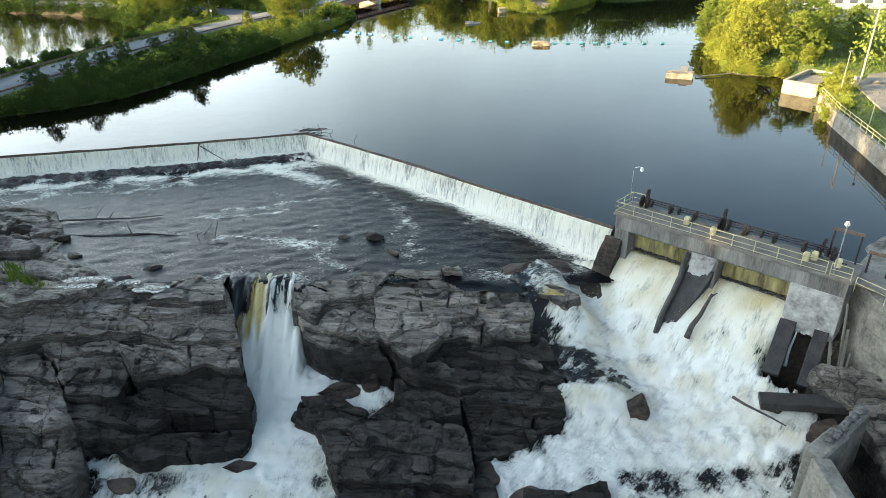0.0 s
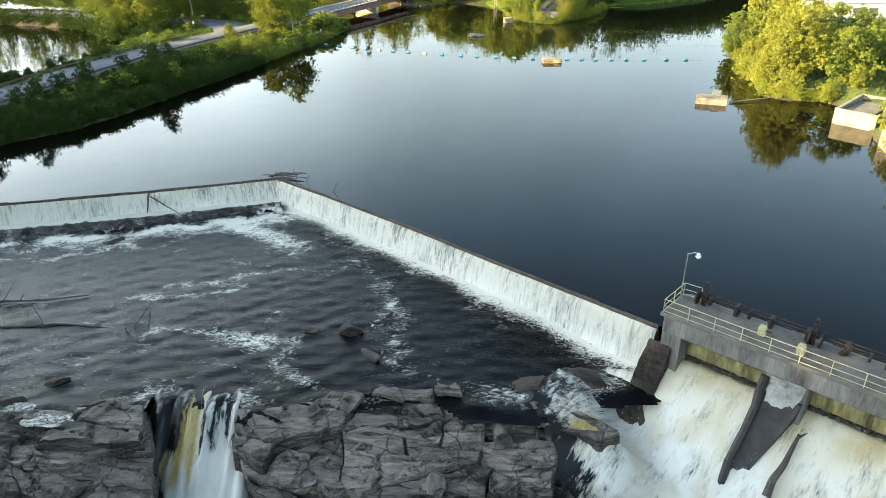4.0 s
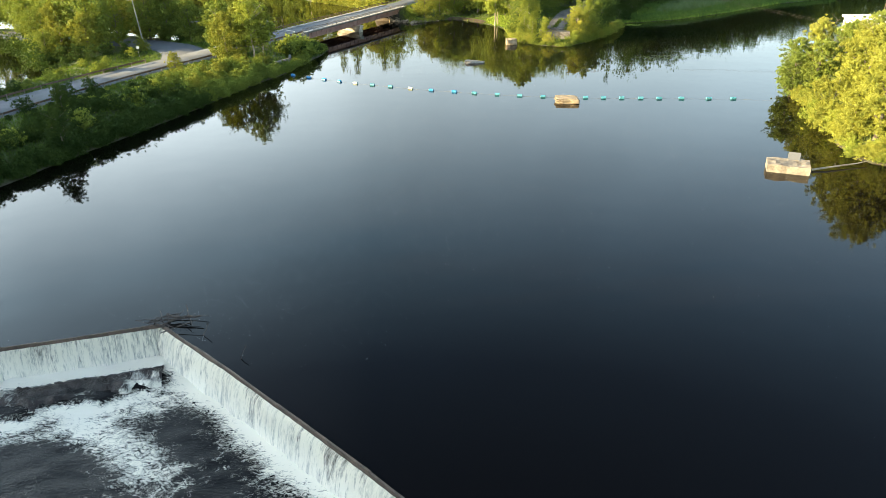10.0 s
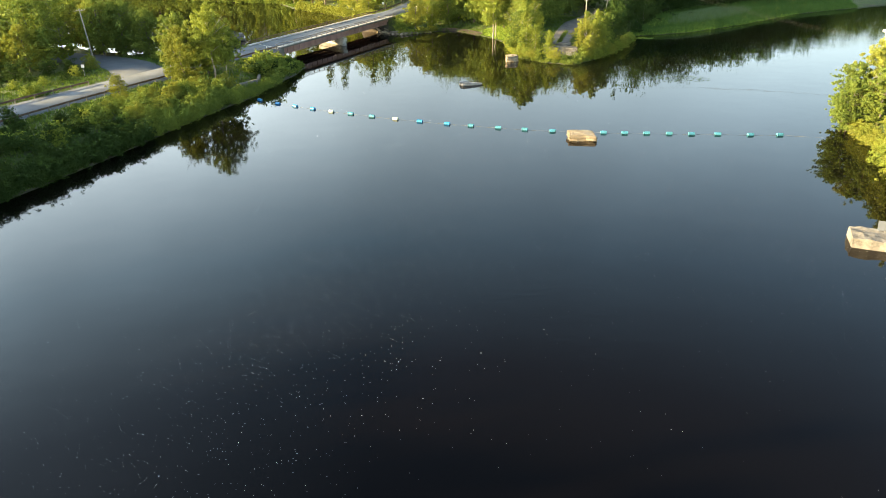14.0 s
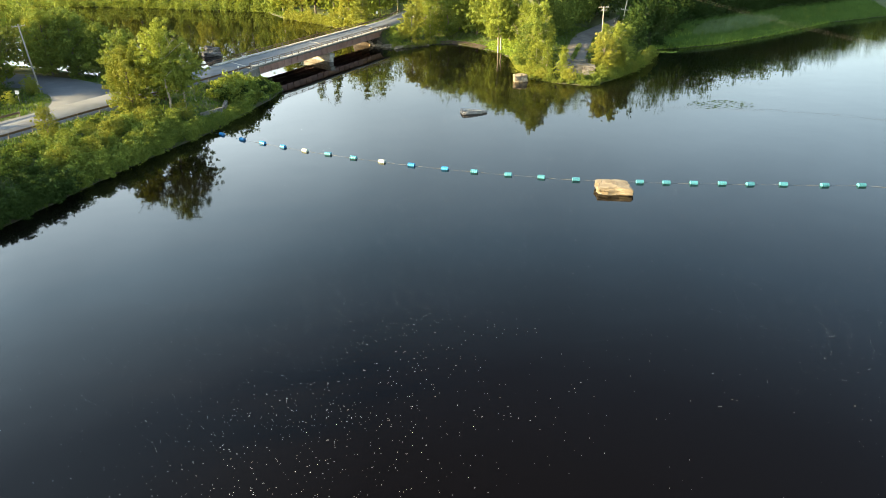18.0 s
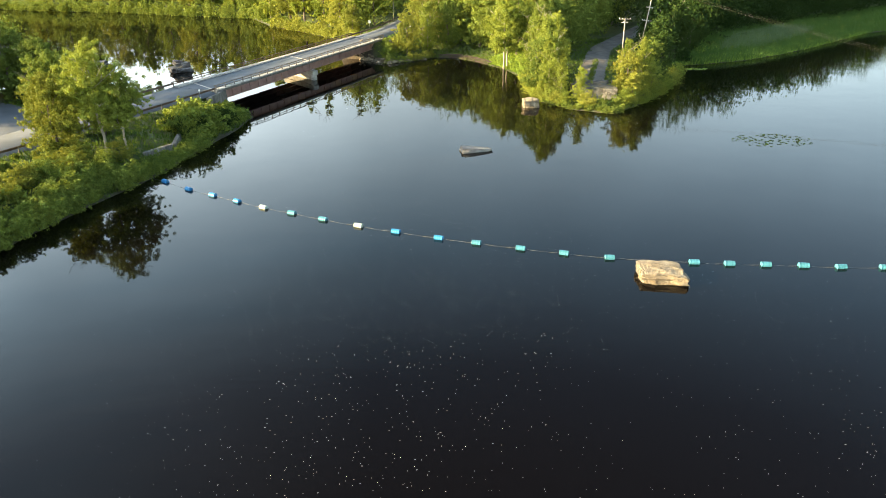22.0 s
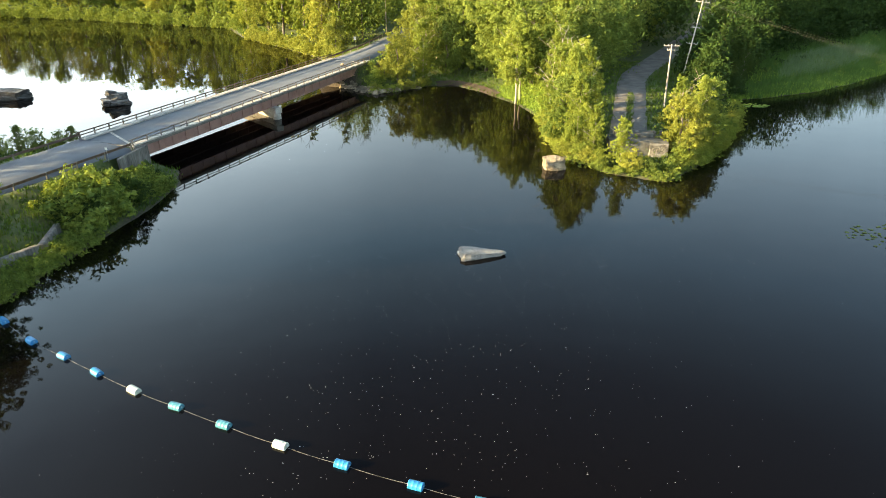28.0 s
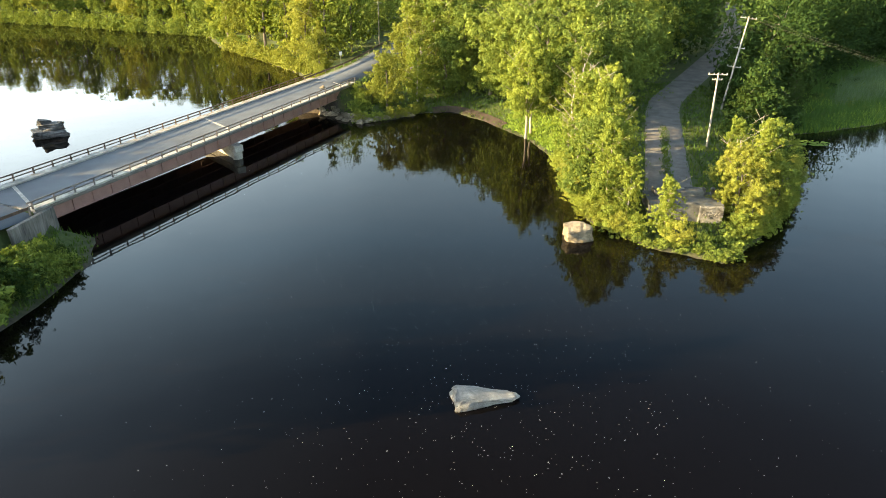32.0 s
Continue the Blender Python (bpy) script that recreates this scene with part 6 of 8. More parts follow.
        n = max(1, round((Vector(pts[1]) - Vector(pts[0])).length / 1.9))
        for i in range(n + 1):
            q = Vector(pts[0]).lerp(Vector(pts[1]), i / n)
            part("rail_post", rodded(q, q + Vector((0, 0, 1.06)), 0.035), mat, r)
    rail_line(((-0.1, 0.12, 2.6), (18.6, 0.12, 2.6)), M_YELLOW)
    rail_line(((-0.1, 0.12, 2.6), (-0.1, 3.4, 2.6)), M_YELLOW)
    rail_line(((-0.1, 3.4, 2.6), (1.2, 3.5, 2.6)), M_YELLOW)
    rail_line(((18.9, 0.1, 2.6), (20.4, 0.1, 2.6)), M_YELLOW)
    # gate hoists: racks, gear wheels, line shafts
    h = thing("gate_hoist", "rusty rack-and-pinion gate hoist with line shafts", "hoist", (DAM[0], DAM[1], 2.6), DAM_TURN)
    for z, v in ((0.75, 3.05), (0.42, 3.3), (0.75, 3.55)):
        part("line_shaft", rodded((1.0, v, z), (18.8, v, z), 0.055), M_STEEL, h, "rusty long drive shaft")
    for u in np.arange(1.6, 18.6, 2.4):
        part("bearing_stand", boxed((0.28, 0.75, 0.85), (u, 3.3, 0.42), None, 0.05), M_STEEL, h)
    for u, height, lean in ((1.7, 1.9, 0), (9.2, 2.0, 0), (10.9, 1.0, 35), (17.3, 1.7, 8), (18.3, 1.2, 0)):
        bm = bmesh.new()
        rot = Matrix.Rotation(radians(lean), 3, "Y")
        box(bm, (0.22, 0.3, height), rot @ Vector((0, 0, height / 2)) + Vector((u, 3.0, 0)), rot, 0.02)
        for i in range(int(height / 0.16)):
            box(bm, (0.30, 0.12, 0.07), rot @ Vector((0, -0.15, 0.1 + i * 0.16)) + Vector((u, 3.0, 0)), rot)
        part("rack", bm, M_STEEL, h, "rusty toothed gate rack")
    for u in (1.2, 2.2, 9.0, 9.7, 17.0, 17.8, 5.0, 12.6):
        bm = bmesh.new()
        big = u in (9.0, 9.7, 1.2)
        r = 0.52 if big else 0.30
        bmesh.ops.create_cone(bm, cap_ends=True, segments=20, radius1=r, radius2=r, depth=0.14, matrix=Matrix.Translation((u, 2.85, 0.6)) @ Matrix.Rotation(radians(90), 4, "Y"))
        for i in range(20):
            a = i * math.tau / 20
            box(bm, (0.14, 0.07, 0.07), (u, 2.85 + r * math.cos(a), 0.6 + r * math.sin(a)), Matrix.Rotation(a, 3, "X"))
        part("gear_wheel", bm, M_STEEL, h, "rusty gear wheel")
    for u, v in ((6.3, 1.8), (9.0, 1.2), (16.7, 1.4), (17.2, 2.0), (19.0, 1.9)):
        g = thing("gear_box", "pale yellow painted hoist gear box", "gear box", group="gear boxes on the dam walkway")
        p = U.to_3d() * u + V.to_3d() * v + Vector((DAM[0], DAM[1], 2.6))
        g.matrix_basis = pose(p.x, p.y, p.z, 0, 0, DAM_TURN)
        part("housing", boxed((0.5, 0.42, 0.72), (0, 0, 0.36), None, 0.07), M_YELLOW, g)
        part("crank_shaft", rodded((0.2, 0, 0.45), (0.62, 0, 0.45), 0.04), M_STEEL, g)
        part("lid", boxed((0.4, 0.34, 0.09), (0, 0, 0.75), None, 0.03), M_YELLOW, g)
    # portal frame and lower steel frame
    for (u0, u1, v, hh, mat, lab) in ((17.9, 19.9, 3.4, 2.6, M_STEEL, "brown steel portal frame over the hoist"), (20.9, 22.3, 2.4, 1.8, M_STEEL, "dark steel box frame on the abutment")):
        f = thing("steel_frame", lab, "frame")
        p = U.to_3d() * u0 + V.to_3d() * v + Vector((DAM[0], DAM[1], 2.6))
        f.matrix_basis = pose(p.x, p.y, p.z, 0, 0, DAM_TURN)
        w = u1 - u0
        for x in (0, w):
            part("upright", boxed((0.14, 0.14, hh), (x, 0, hh / 2), None, 0.015), mat, f)
        part("crossbeam", boxed((w + 0.3, 0.2, 0.26), (w / 2, 0, hh), None, 0.02), M_BOARD, f)


build_dam()


def lamp_post(x, y, z, h, arm, turn, label):
    t = thing("lamp_post", label, "lamp", (x, y, z), turn, "lamp posts on the dam")
    part("pole", rodded((0, 0, 0), (0, 0, h), 0.055, 0.045, 10), M_GALV, t)
    part("base_plate", boxed((0.3, 0.3, 0.04), (0, 0, 0.02), None, 0.01), M_GALV, t)
    bm = bmesh.new()
    for i in range(6):
        a, b = i / 6 * math.pi / 2, (i + 1) / 6 * math.pi / 2
        rod(bm, (arm * math.sin(a), 0, h - 0.1 + 0.25 * math.sin(a * 2) * 0.6), (arm * math.sin(b), 0, h - 0.1 + 0.25 * math.sin(b * 2) * 0.6), 0.03, 0.03, 6)
    part("arm", bm, M_WHITE, t)
    bm = bmesh.new()
    bmesh.ops.create_cone(bm, cap_ends=True, segments=16, radius1=0.22, radius2=0.09, depth=0.28, matrix=Matrix.Translation((arm, 0, h - 0.12)))
    head = part("head", bm, M_WHITE, t, "white lamp hood")
    bm = bmesh.new()
    bmesh.ops.create_uvsphere(bm, u_segments=12, v_segments=8, radius=0.16, matrix=Matrix.Translation((arm, 0, h - 0.28)))
    part("globe", bm, M_WHITE, head)


lamp_post(18.15, 61.25, 2.6, 3.8, 0.75, -10, "slim grey lamp post with a white hooded lamp")
lamp_post(30.65, 46.5, 2.4, 4.6, 0.35, 60, "slim grey lamp post with a white lamp at the end block")


# right end: stone abutment, brace timbers, broken concrete walls
def build_right_end():
    t = thing("abutment_wall", "pale stained concrete abutment wall beside the sluice", "wall", kind="structure")
    bm = bmesh.new()
    rim = [(32.6, 43.9), (33.2, 48.2), (38, 53), (60, 60), (60, 34), (36, 36), (33.4, 40)]
    lo, hi = [bm.verts.new((x, y, -9)) for x, y in rim], [bm.verts.new((x, y, 1.9)) for x, y in rim]
    bm.faces.new(hi)
    for i in range(len(rim)):
        j = (i + 1) % len(rim)
        bm.faces.new((lo[i], lo[j], hi[j], hi[i]))
    bmesh.ops.recalc_face_normals(bm, faces=bm.faces)
    part("core", bm, M_OLD_WALL, t)
    for z in (0.2, -1.6, -3.4):      # shallow pour lines stand a little proud
        part("pour_lift", beam((32.55, 43.9, z), (33.35, 40.0, z), 0.12, 1.74, 0.04), M_OLD_WALL, t)
    part("walkway", boxed((4.6, 2.4, 0.28), (0, 0, 0), None, 0.03), M_DECK, t, "brown concrete walkway to the bank", pose(33.6, 45.6, 2.2, 0, 0, -52))
    r = thing("handrail", "pale yellow pipe railing along the abutment walkway", "railing", group="pipe railings")
    for p, q in (((31.3, 44.6, 2.3), (32.4, 42.5, 2.3)), ((32.4, 42.5, 2.3), (34.4, 39.4, 2.3)), ((34.4, 39.4, 2.3), (38.5, 37.0, 2.3))):
        for h in (1.05, 0.55):
            part("rail_bar", rodded(Vector(p) + Vector((0, 0, h)), Vector(q) + Vector((0, 0, h)), 0.032), M_YELLOW, r)
        part("rail_post", rodded(Vector(p) - Vector((0, 0, 0.2)), Vector(p) + Vector((0, 0, 1.05)), 0.035), M_YELLOW, r)
    boulder((38.5, 52.2, 2.2), (1.9, 1.5, 1.6), 91, M_GREY_ROCK, "big pale boulder on the bank beside the gates", 20)
    for i, (p, q, w) in enumerate([((30.6, 44.4, -2.4), (29.8, 41.8, -6.2), 0.22), ((31.4, 44.0, -1.0), (30.4, 41.6, -6.3), 0.20), ((31.9, 43.6, -3.0), (30.2, 41.4, -6.4), 0.18), ((31.2, 44.6, 1.0), (30.9, 42.6, -6.3), 0.16)]):
        tagged(part("timber", beam(p, q, w, w, 0.02), M_TIMBER), "split grey timber brace leaning on the abutment", "timber", "leaning timbers")
    tagged(part("concrete_beam", beam((24.6, 41.8, -6.2), (33.0, 39.4, -4.9), 1.5, 0.7, 0.06), M_DARK_CONCRETE), "long brown concrete footing beam at the foot of the dam", "beam")
    w = thing("broken_wall", "broken concrete wall with an eroded stony top below the dam", "wall")
    for p, q, wd, hh, mat in (((23.6, 32.6, -5.6), (26.4, 34.6, -5.5), 1.3, 5.4, M_OLD_WALL), ((26.4, 34.6, -5.5), (29.2, 36.8, -5.4), 0.9, 5.2, M_OLD_WALL), ((23.7, 28.5, -5.8), (23.9, 32.4, -5.7), 1.3, 5.4, M_OLD_WALL)):
        part("wall_piece", beam(p, q, wd, hh, 0.14), mat, w)
    for i in range(9):
        f = i / 8
        bm = stone(300 + i, (0.45, 0.4, 0.22), 0.3, sub=1)
        part("rubble", bm, M_GREY_ROCK, w, m=pose(25.0 + 4.0 * f, 33.6 + 3.1 * f, -2.75, 0, 0, i * 47))


build_right_end()


def log(p, q, r, label, material=M_DRIFT, branches=3, seed=0):
    """A bent stick with stubs."""
    rng = random.Random(seed)
    p, q = Vector(p), Vector(q)
    bm = bmesh.new()
    pts = [p.lerp(q, i / 4) + Vector((rng.uniform(-1, 1), rng.uniform(-1, 1), rng.uniform(-0.5, 0.5))) * (q - p).length * 0.02 for i in range(5)]
    for i in range(4):
        rod(bm, pts[i], pts[i + 1], r * (1 - 0.15 * i), r * (1 - 0.15 * (i + 1)), 7)
    for _ in range(branches):
        c = p.lerp(q, rng.uniform(0.3, 0.95))
        rod(bm, c, c + Vector((rng.uniform(-1, 1), rng.uniform(-1, 1), rng.uniform(0.1, 1))) * (q - p).length * 0.14, r * 0.4, r * 0.1, 5)
    return tagged(part("driftwood", bm, material), label, "driftwood", "driftwood")


log((22.8, 42.6, -6.5), (25.9, 39.6, -6.9), 0.13, "long dark log lying across the white water", branches=0)
log((21.0, 49.1, -5.2), (23.7, 51.6, -2.2), 0.28, "thick dark log jammed below the gate", branches=1, seed=2)
log((-34.9, 90.2, 0.1), (-35.2, 89.2, -2.5), 0.12, "dark post standing against the weir", branches=0)
log((-34.6, 89.9, -0.3), (-30.8, 88.6, -2.2), 0.09, "bent branch hanging over the weir", seed=3)
log((-41.5, 65.9, -2.66), (-24.9, 65.3, -2.64), 0.13, "long dark log half sunk in the pool", seed=4)
log((-25.2, 65.1, -2.7), (-24.8, 65.5, -1.0), 0.06, "upright snag stuck in the pool", seed=6, branches=5)
log((-46, 68.5, -2.3), (-33, 70.5, -2.4), 0.14, "dark driftwood trunk along the rocks", seed=7)
rng = random.Random(77)
for i in range(22):
    a = rng.uniform(0, 6.28)
    c = Vector((-20.6 + rng.gauss(0, 1.1), 95.4 + rng.gauss(0, 0.45), 0.15 + rng.random() * 0.35))
    dv = Vector((math.cos(a), math.sin(a) * 0.6, rng.uniform(-0.1, 0.35))) * rng.uniform(0.7, 1.9)
    log(c - dv, c + dv, 0.05, "dark stick in the drift pile at the weir corner", branches=2, seed=100 + i)
for x, y in ((-17.0, 93.4), (-13.2, 90.3)):
    log((x, y, -0.2), (x + 0.5, y + 0.5, 0.9), 0.04, "thin twig standing out of the still water", branches=4, seed=int(x))


rng = random.Random(66)
pool = []
for i in range(7):
    bm = stone(800 + i, (0.8, 0.6, 0.42), 0.2, 9, 1)
    me = bpy.data.meshes.new("loose_rock")
    bm.to_mesh(me)
    bm.free()
    me.materials.append(M_ROCK)
    pool.append(me)
caster = bpy.context.evaluated_depsgraph_get()
for cx, cy, a, b in ((-33.2, 53.8, 2.3, 0.8), (-30.4, 54.6, 1.5, 0.6), (-27.2, 53.2, 1.9, 0.8), (-33.6, 52.4, 1.7, 0.6)):     # water lying in hollows of the ledge
    tops = []
    for i in range(60):
        r, an = math.sqrt((i + 0.5) / 60), i * 2.4
        hit, place, _, _, ob, _ = scene.ray_cast(caster, Vector((cx + a * r * math.cos(an), cy + b * r * math.sin(an), 5)), Vector((0, 0, -1)))
        tops.append(place.z if hit else -2.7)
    level = sorted(tops)[46]
    bm = bmesh.new()
    bmesh.ops.create_circle(bm, cap_ends=True, segments=36, radius=1.0)
    for q in bm.verts:
        w = 1 + 0.35 * noise.noise(q.co * 1.6 + Vector((cx, 0, 0)))
        q.co = Vector((q.co.x * a * w, q.co.y * b * w, 0))
    me = bpy.data.meshes.new("rock_pool")
    bm.to_mesh(me)
    bm.free()
    # Foam whitening also stands in for bright sky mirrored in the pool.
    number(me, "foam", np.full(len(me.vertices), 0.50))
    tagged(part("rock_pool", me, M_RAPID, m=Matrix.Translation((cx, cy, level))), "small rock pool in a hollow of the ledge, foam-whitened like mirrored sky", "rock pool", "rock pools on the ledge")
for i in range(130):     # loose blocks lying on the ledges
    x, y = rng.uniform(-46, 9), rng.uniform(31, 57)
    if -21.8 < x < -9.5 and y > 40:
        continue
    hit, place, _, _, ob, _ = scene.ray_cast(caster, Vector((x, y, 5)), Vector((0, 0, -1)))
    if hit and ob.name.startswith("slab"):
        k = rng.choice((0.35, 0.5, 0.7, 1.0, 1.5))
        ob = part("loose_rock", pool[i % 7], None, m=Matrix.Translation(place) @ pose(0, 0, 0.08 * k, rng.uniform(-12, 12), rng.uniform(-12, 12), rng.uniform(0, 360)) @ Matrix.Diagonal((k, k, k, 1)))
        tagged(ob, "loose dark angular rock lying on the ledge", "rock", "loose rocks on the ledges")


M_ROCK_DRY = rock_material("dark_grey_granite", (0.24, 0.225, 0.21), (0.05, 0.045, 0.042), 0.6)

# ---------------------------------------------------------------- river: rocks, drums, flecks
def block_rock(at, size, seed, material, label, turn, taper=0.0, tilt=0.0, square=0.62):
    """A squared boulder with worn corners and layered sides, narrower at one end when tapered."""
    bm = bmesh.new()
    bmesh.ops.create_cube(bm, size=2.0)
    bmesh.ops.subdivide_edges(bm, edges=bm.edges[:], cuts=8, use_grid_fill=True)
    for v in bm.verts:
        q = v.co * square + v.co.normalized() * (1.08 - square)
        k = Vector((seed * 5.3, 0, 0))
        w = 1 + 0.30 * noise.noise(q * 0.9 + k) + 0.12 * noise.noise(q * 3.1 + k) + 0.10 * noise.noise(Vector((seed, q.x * 0.4, q.z * 4.5)))
        f = 1 - taper * (q.x + 1) / 2
        z = q.z * (1 + 0.12 * noise.noise(q * 2.3 + k)) + 0.05 * noise.noise(q * 6 + k) + tilt * q.x
        v.co = Vector((q.x * w * size[0], q.y * w * f * size[1], z * size[2] * f))
    return tagged(part("boulder", bm, material, m=pose(*at, 0, 0, turn)), label, "boulder", "boulders in the reservoir")


block_rock((23.3, 169.7, 0.06), (1.9, 1.55, 0.82), 5, M_PALE_ROCK, "flat-topped golden granite boulder by the drum line", -8)
block_rock((18.7, 235.9, 0.3), (1.45, 1.2, 1.15), 6, M_PALE_ROCK, "pale blocky boulder off the wooded point", 10)
bm = bmesh.new()
box(bm, (5.0, 3.3, 1.7), (0, 0, 0))
bmesh.ops.subdivide_edges(bm, edges=bm.edges[:], cuts=9, use_grid_fill=True)
for v in bm.verts:
    n = noise.noise(v.co * 0.9) * 0.22 + noise.noise(v.co * 2.9) * 0.16 + noise.noise(v.co * 6.1) * 0.07
    v.co += Vector((v.co.x * 0.10, v.co.y * 0.12, 0.75)) * n
tagged(part("stone_block", bm, M_OLD_WALL, m=pose(45.6, 131.8, 0.15, 0, 0, -22)), "squared pale grey rubble-concrete block off the east bank", "stone block")
block_rock((-57.6, 271.4, 0.25), (2.2, 1.6, 0.85), 9, M_ROCK_DRY, "dark layered boulder island in the upper pond", 30, 0.2, 0, 0.8)
block_rock((-57.4, 271.8, 1.25), (1.6, 1.2, 0.85), 21, M_GREY_ROCK, "split grey block lying on the boulder island", 12, 0.3, 0.3, 0.72)
block_rock((-58.4, 272.0, 1.75), (0.9, 0.8, 0.7), 22, M_ROCK_DRY, "small grey block on top of the boulder island", 50, 0.1, -0.2, 0.7)
block_rock((-81, 276.5, 0.3), (3.8, 2.1, 1.3), 10, M_ROCK_DRY, "long dark boulder island in the upper pond", -10)
block_rock((7.9, 208.5, 0.05), (2.05, 1.05, 0.7), 17, M_GREY_ROCK, "long wedge-shaped grey boulder low in the water", 8, 0.55)
b = thing("notice_board", "blank grey metal board leaning on the stone island", "board", (46.6, 132.6, 1.0), -25)
part("panel", boxed((1.45, 0.05, 1.0), (0, 0.25, 0.5), Matrix.Rotation(radians(-30), 3, "X"), 0.01), M_ASPHALT, b)
part("strut", rodded((0, 0.7, 0), (0, 0.4, 0.8), 0.04), M_TIMBER, b)
log((48.6, 131.4, 0.25), (57.0, 133.9, 0.4), 0.14, "bleached log lying from the stone island to the bank", M_PALE_BARK, 1, 9)

DRUMS = [(-31.7, 195.4), (-27.7, 192.5), (-24.1, 190.5), (-20.6, 188.5), (-17.0, 186.5), (-13.4, 184.8), (-9.6, 183.0), (-5.5, 181.2), (-1.4, 179.6), (3.1, 178.0),
         (6.9, 176.8), (11.2, 175.5), (15.3, 174.4), (19.5, 173.4), (27.2, 172.4), (30.4, 172.1), (33.7, 171.9), (37.1, 171.7), (40.4, 171.4), (44.4, 171.3), (49.2, 170.9), (53.6, 170.8)]
TONES = "BBBBCAACBBAAAAAAAAAAAA"


def drum_mesh():
    """A plastic drum lying on its side: chimes, two ribs, bungs."""
    bm = bmesh.new()
    prof = [(-0.46, 0.0), (-0.46, 0.24), (-0.45, 0.285), (-0.40, 0.295), (-0.37, 0.28), (-0.16, 0.295), (-0.14, 0.302), (-0.11, 0.302), (-0.09, 0.295),
            (0.09, 0.295), (0.11, 0.302), (0.14, 0.302), (0.16, 0.295), (0.37, 0.28), (0.40, 0.295), (0.45, 0.285), (0.46, 0.24), (0.46, 0.0)]
    vs = [bm.verts.new((x, 0, r)) for x, r in prof]
    es = [bm.edges.new((a, b)) for a, b in zip(vs, vs[1:])]
    bmesh.ops.spin(bm, geom=vs + es, cent=(0, 0, 0), axis=(1, 0, 0), angle=math.tau, steps=20, use_merge=True)
    bmesh.ops.remove_doubles(bm, verts=bm.verts, dist=1e-4)
    bmesh.ops.recalc_face_normals(bm, faces=bm.faces)
    for f in bm.faces:
        f.smooth = True
    me = bpy.data.meshes.new("drum")
    bm.to_mesh(me)
    bm.free()
    return me


def build_drums():
    rng = random.Random(3)
    base = drum_mesh()
    meshes = {}
    for tone, mat in (("B", M_BLUE), ("A", M_AQUA), ("C", M_CREAM)):
        meshes[tone] = base.copy()
        meshes[tone].materials.append(mat)
    names = {"B": "bright blue plastic drum float on the boom line", "A": "faded aqua plastic drum float on the boom line", "C": "sun-bleached whitish drum float on the boom line"}
    bung = rodded((0.45, 0, 0.12), (0.49, 0, 0.12), 0.035)
    bung_me = None
    for i, ((x, y), tone) in enumerate(zip(DRUMS, TONES)):
        a, b = DRUMS[max(0, i - 1)], DRUMS[min(len(DRUMS) - 1, i + 1)]
        ang = math.degrees(math.atan2(b[1] - a[1], b[0] - a[0])) + rng.uniform(-6, 6)
        t = thing("drum_float", names[tone], "float", (x, y, 0.08), ang, "drum floats of the boom line")
        part("shell", meshes[tone], None, t, m=pose(0, 0, 0, rng.uniform(0, 360)))
        if bung_me is None:
            bung_me = part("bung", bung, M_WHITE, t).data
        else:
            part("bung", bung_me, None, t)
    cu = bpy.data.curves.new("boom_rope", "CURVE")
    cu.dimensions, cu.bevel_depth, cu.bevel_resolution = "3D", 0.013, 1
    ends = [(-35.0, 197.6), *DRUMS, (62.8, 168.5)]
    pts = []
    for p, q in zip(ends, ends[1:]):
        for k in range(4):
            f = k / 4
            pts.append((p[0] + (q[0] - p[0]) * f, p[1] + (q[1] - p[1]) * f, 0.09 - 0.10 * math.sin(math.pi * f), 1))
    sp = cu.splines.new("POLY")
    sp.points.add(len(pts) - 1)
    for q, c in zip(sp.points, pts):
        q.co = c
    cu.materials.append(M_ROPE)
    tagged(new("boom_rope", cu), "pale rope joining the floating drums across the river", "rope")


build_drums()


def build_flecks():
    """Small flecks of foam drifting in streaks on the still water."""
    rs = np.random.RandomState(12)
    c = []
    for x0, y0, x1, y1, w, n in ((-14, 92, -4, 130, 13, 1700), (-8, 124, 4, 172, 15, 2000), (2, 160, 10, 230, 20, 2200), (30, 150, 48, 100, 12, 600), (28, 170, 42, 120, 12, 600), (0, 100, 22, 170, 36, 900), (8, 200, 0, 260, 26, 800), (38, 60, 30, 110, 8, 40)):
        f = rs.random_sample(n)
        c.append(np.stack([x0 + (x1 - x0) * f + rs.normal(0, w / 2, n), y0 + (y1 - y0) * f + rs.normal(0, 2.0, n)], -1))
    c = np.concatenate(c)
    n = len(c)
    a = rs.normal(0.6, 0.6, n)
    l, w = rs.uniform(0.016, 0.036, n) * rs.choice((0.6, 1, 1.8), n, p=(0.6, 0.35, 0.05)), rs.uniform(0.010, 0.019, n)
    ca, sa = np.cos(a), np.sin(a)
    v = []
    for du, dv in ((-1, -0.5), (-0.2, -1), (1, -0.3), (0.8, 0.6), (0, 1), (-0.9, 0.6)):
        v.append(np.stack([c[:, 0] + du * l * ca - dv * w * sa, c[:, 1] + du * l * sa + dv * w * ca, np.full(n, 0.012)], -1))
    v = np.stack(v, 1).reshape(-1, 3)
    k = np.arange(n)[:, None] * 6
    f = np.concatenate([k + np.array([[0, 1, 2, 3]]), k + np.array([[0, 3, 4, 5]])])
    tagged(part("foam_flecks", mesh_np("foam_flecks", v, f), M_FOAM), "white foam flecks drifting on the dark water", "foam", kind="stuff")


build_flecks()


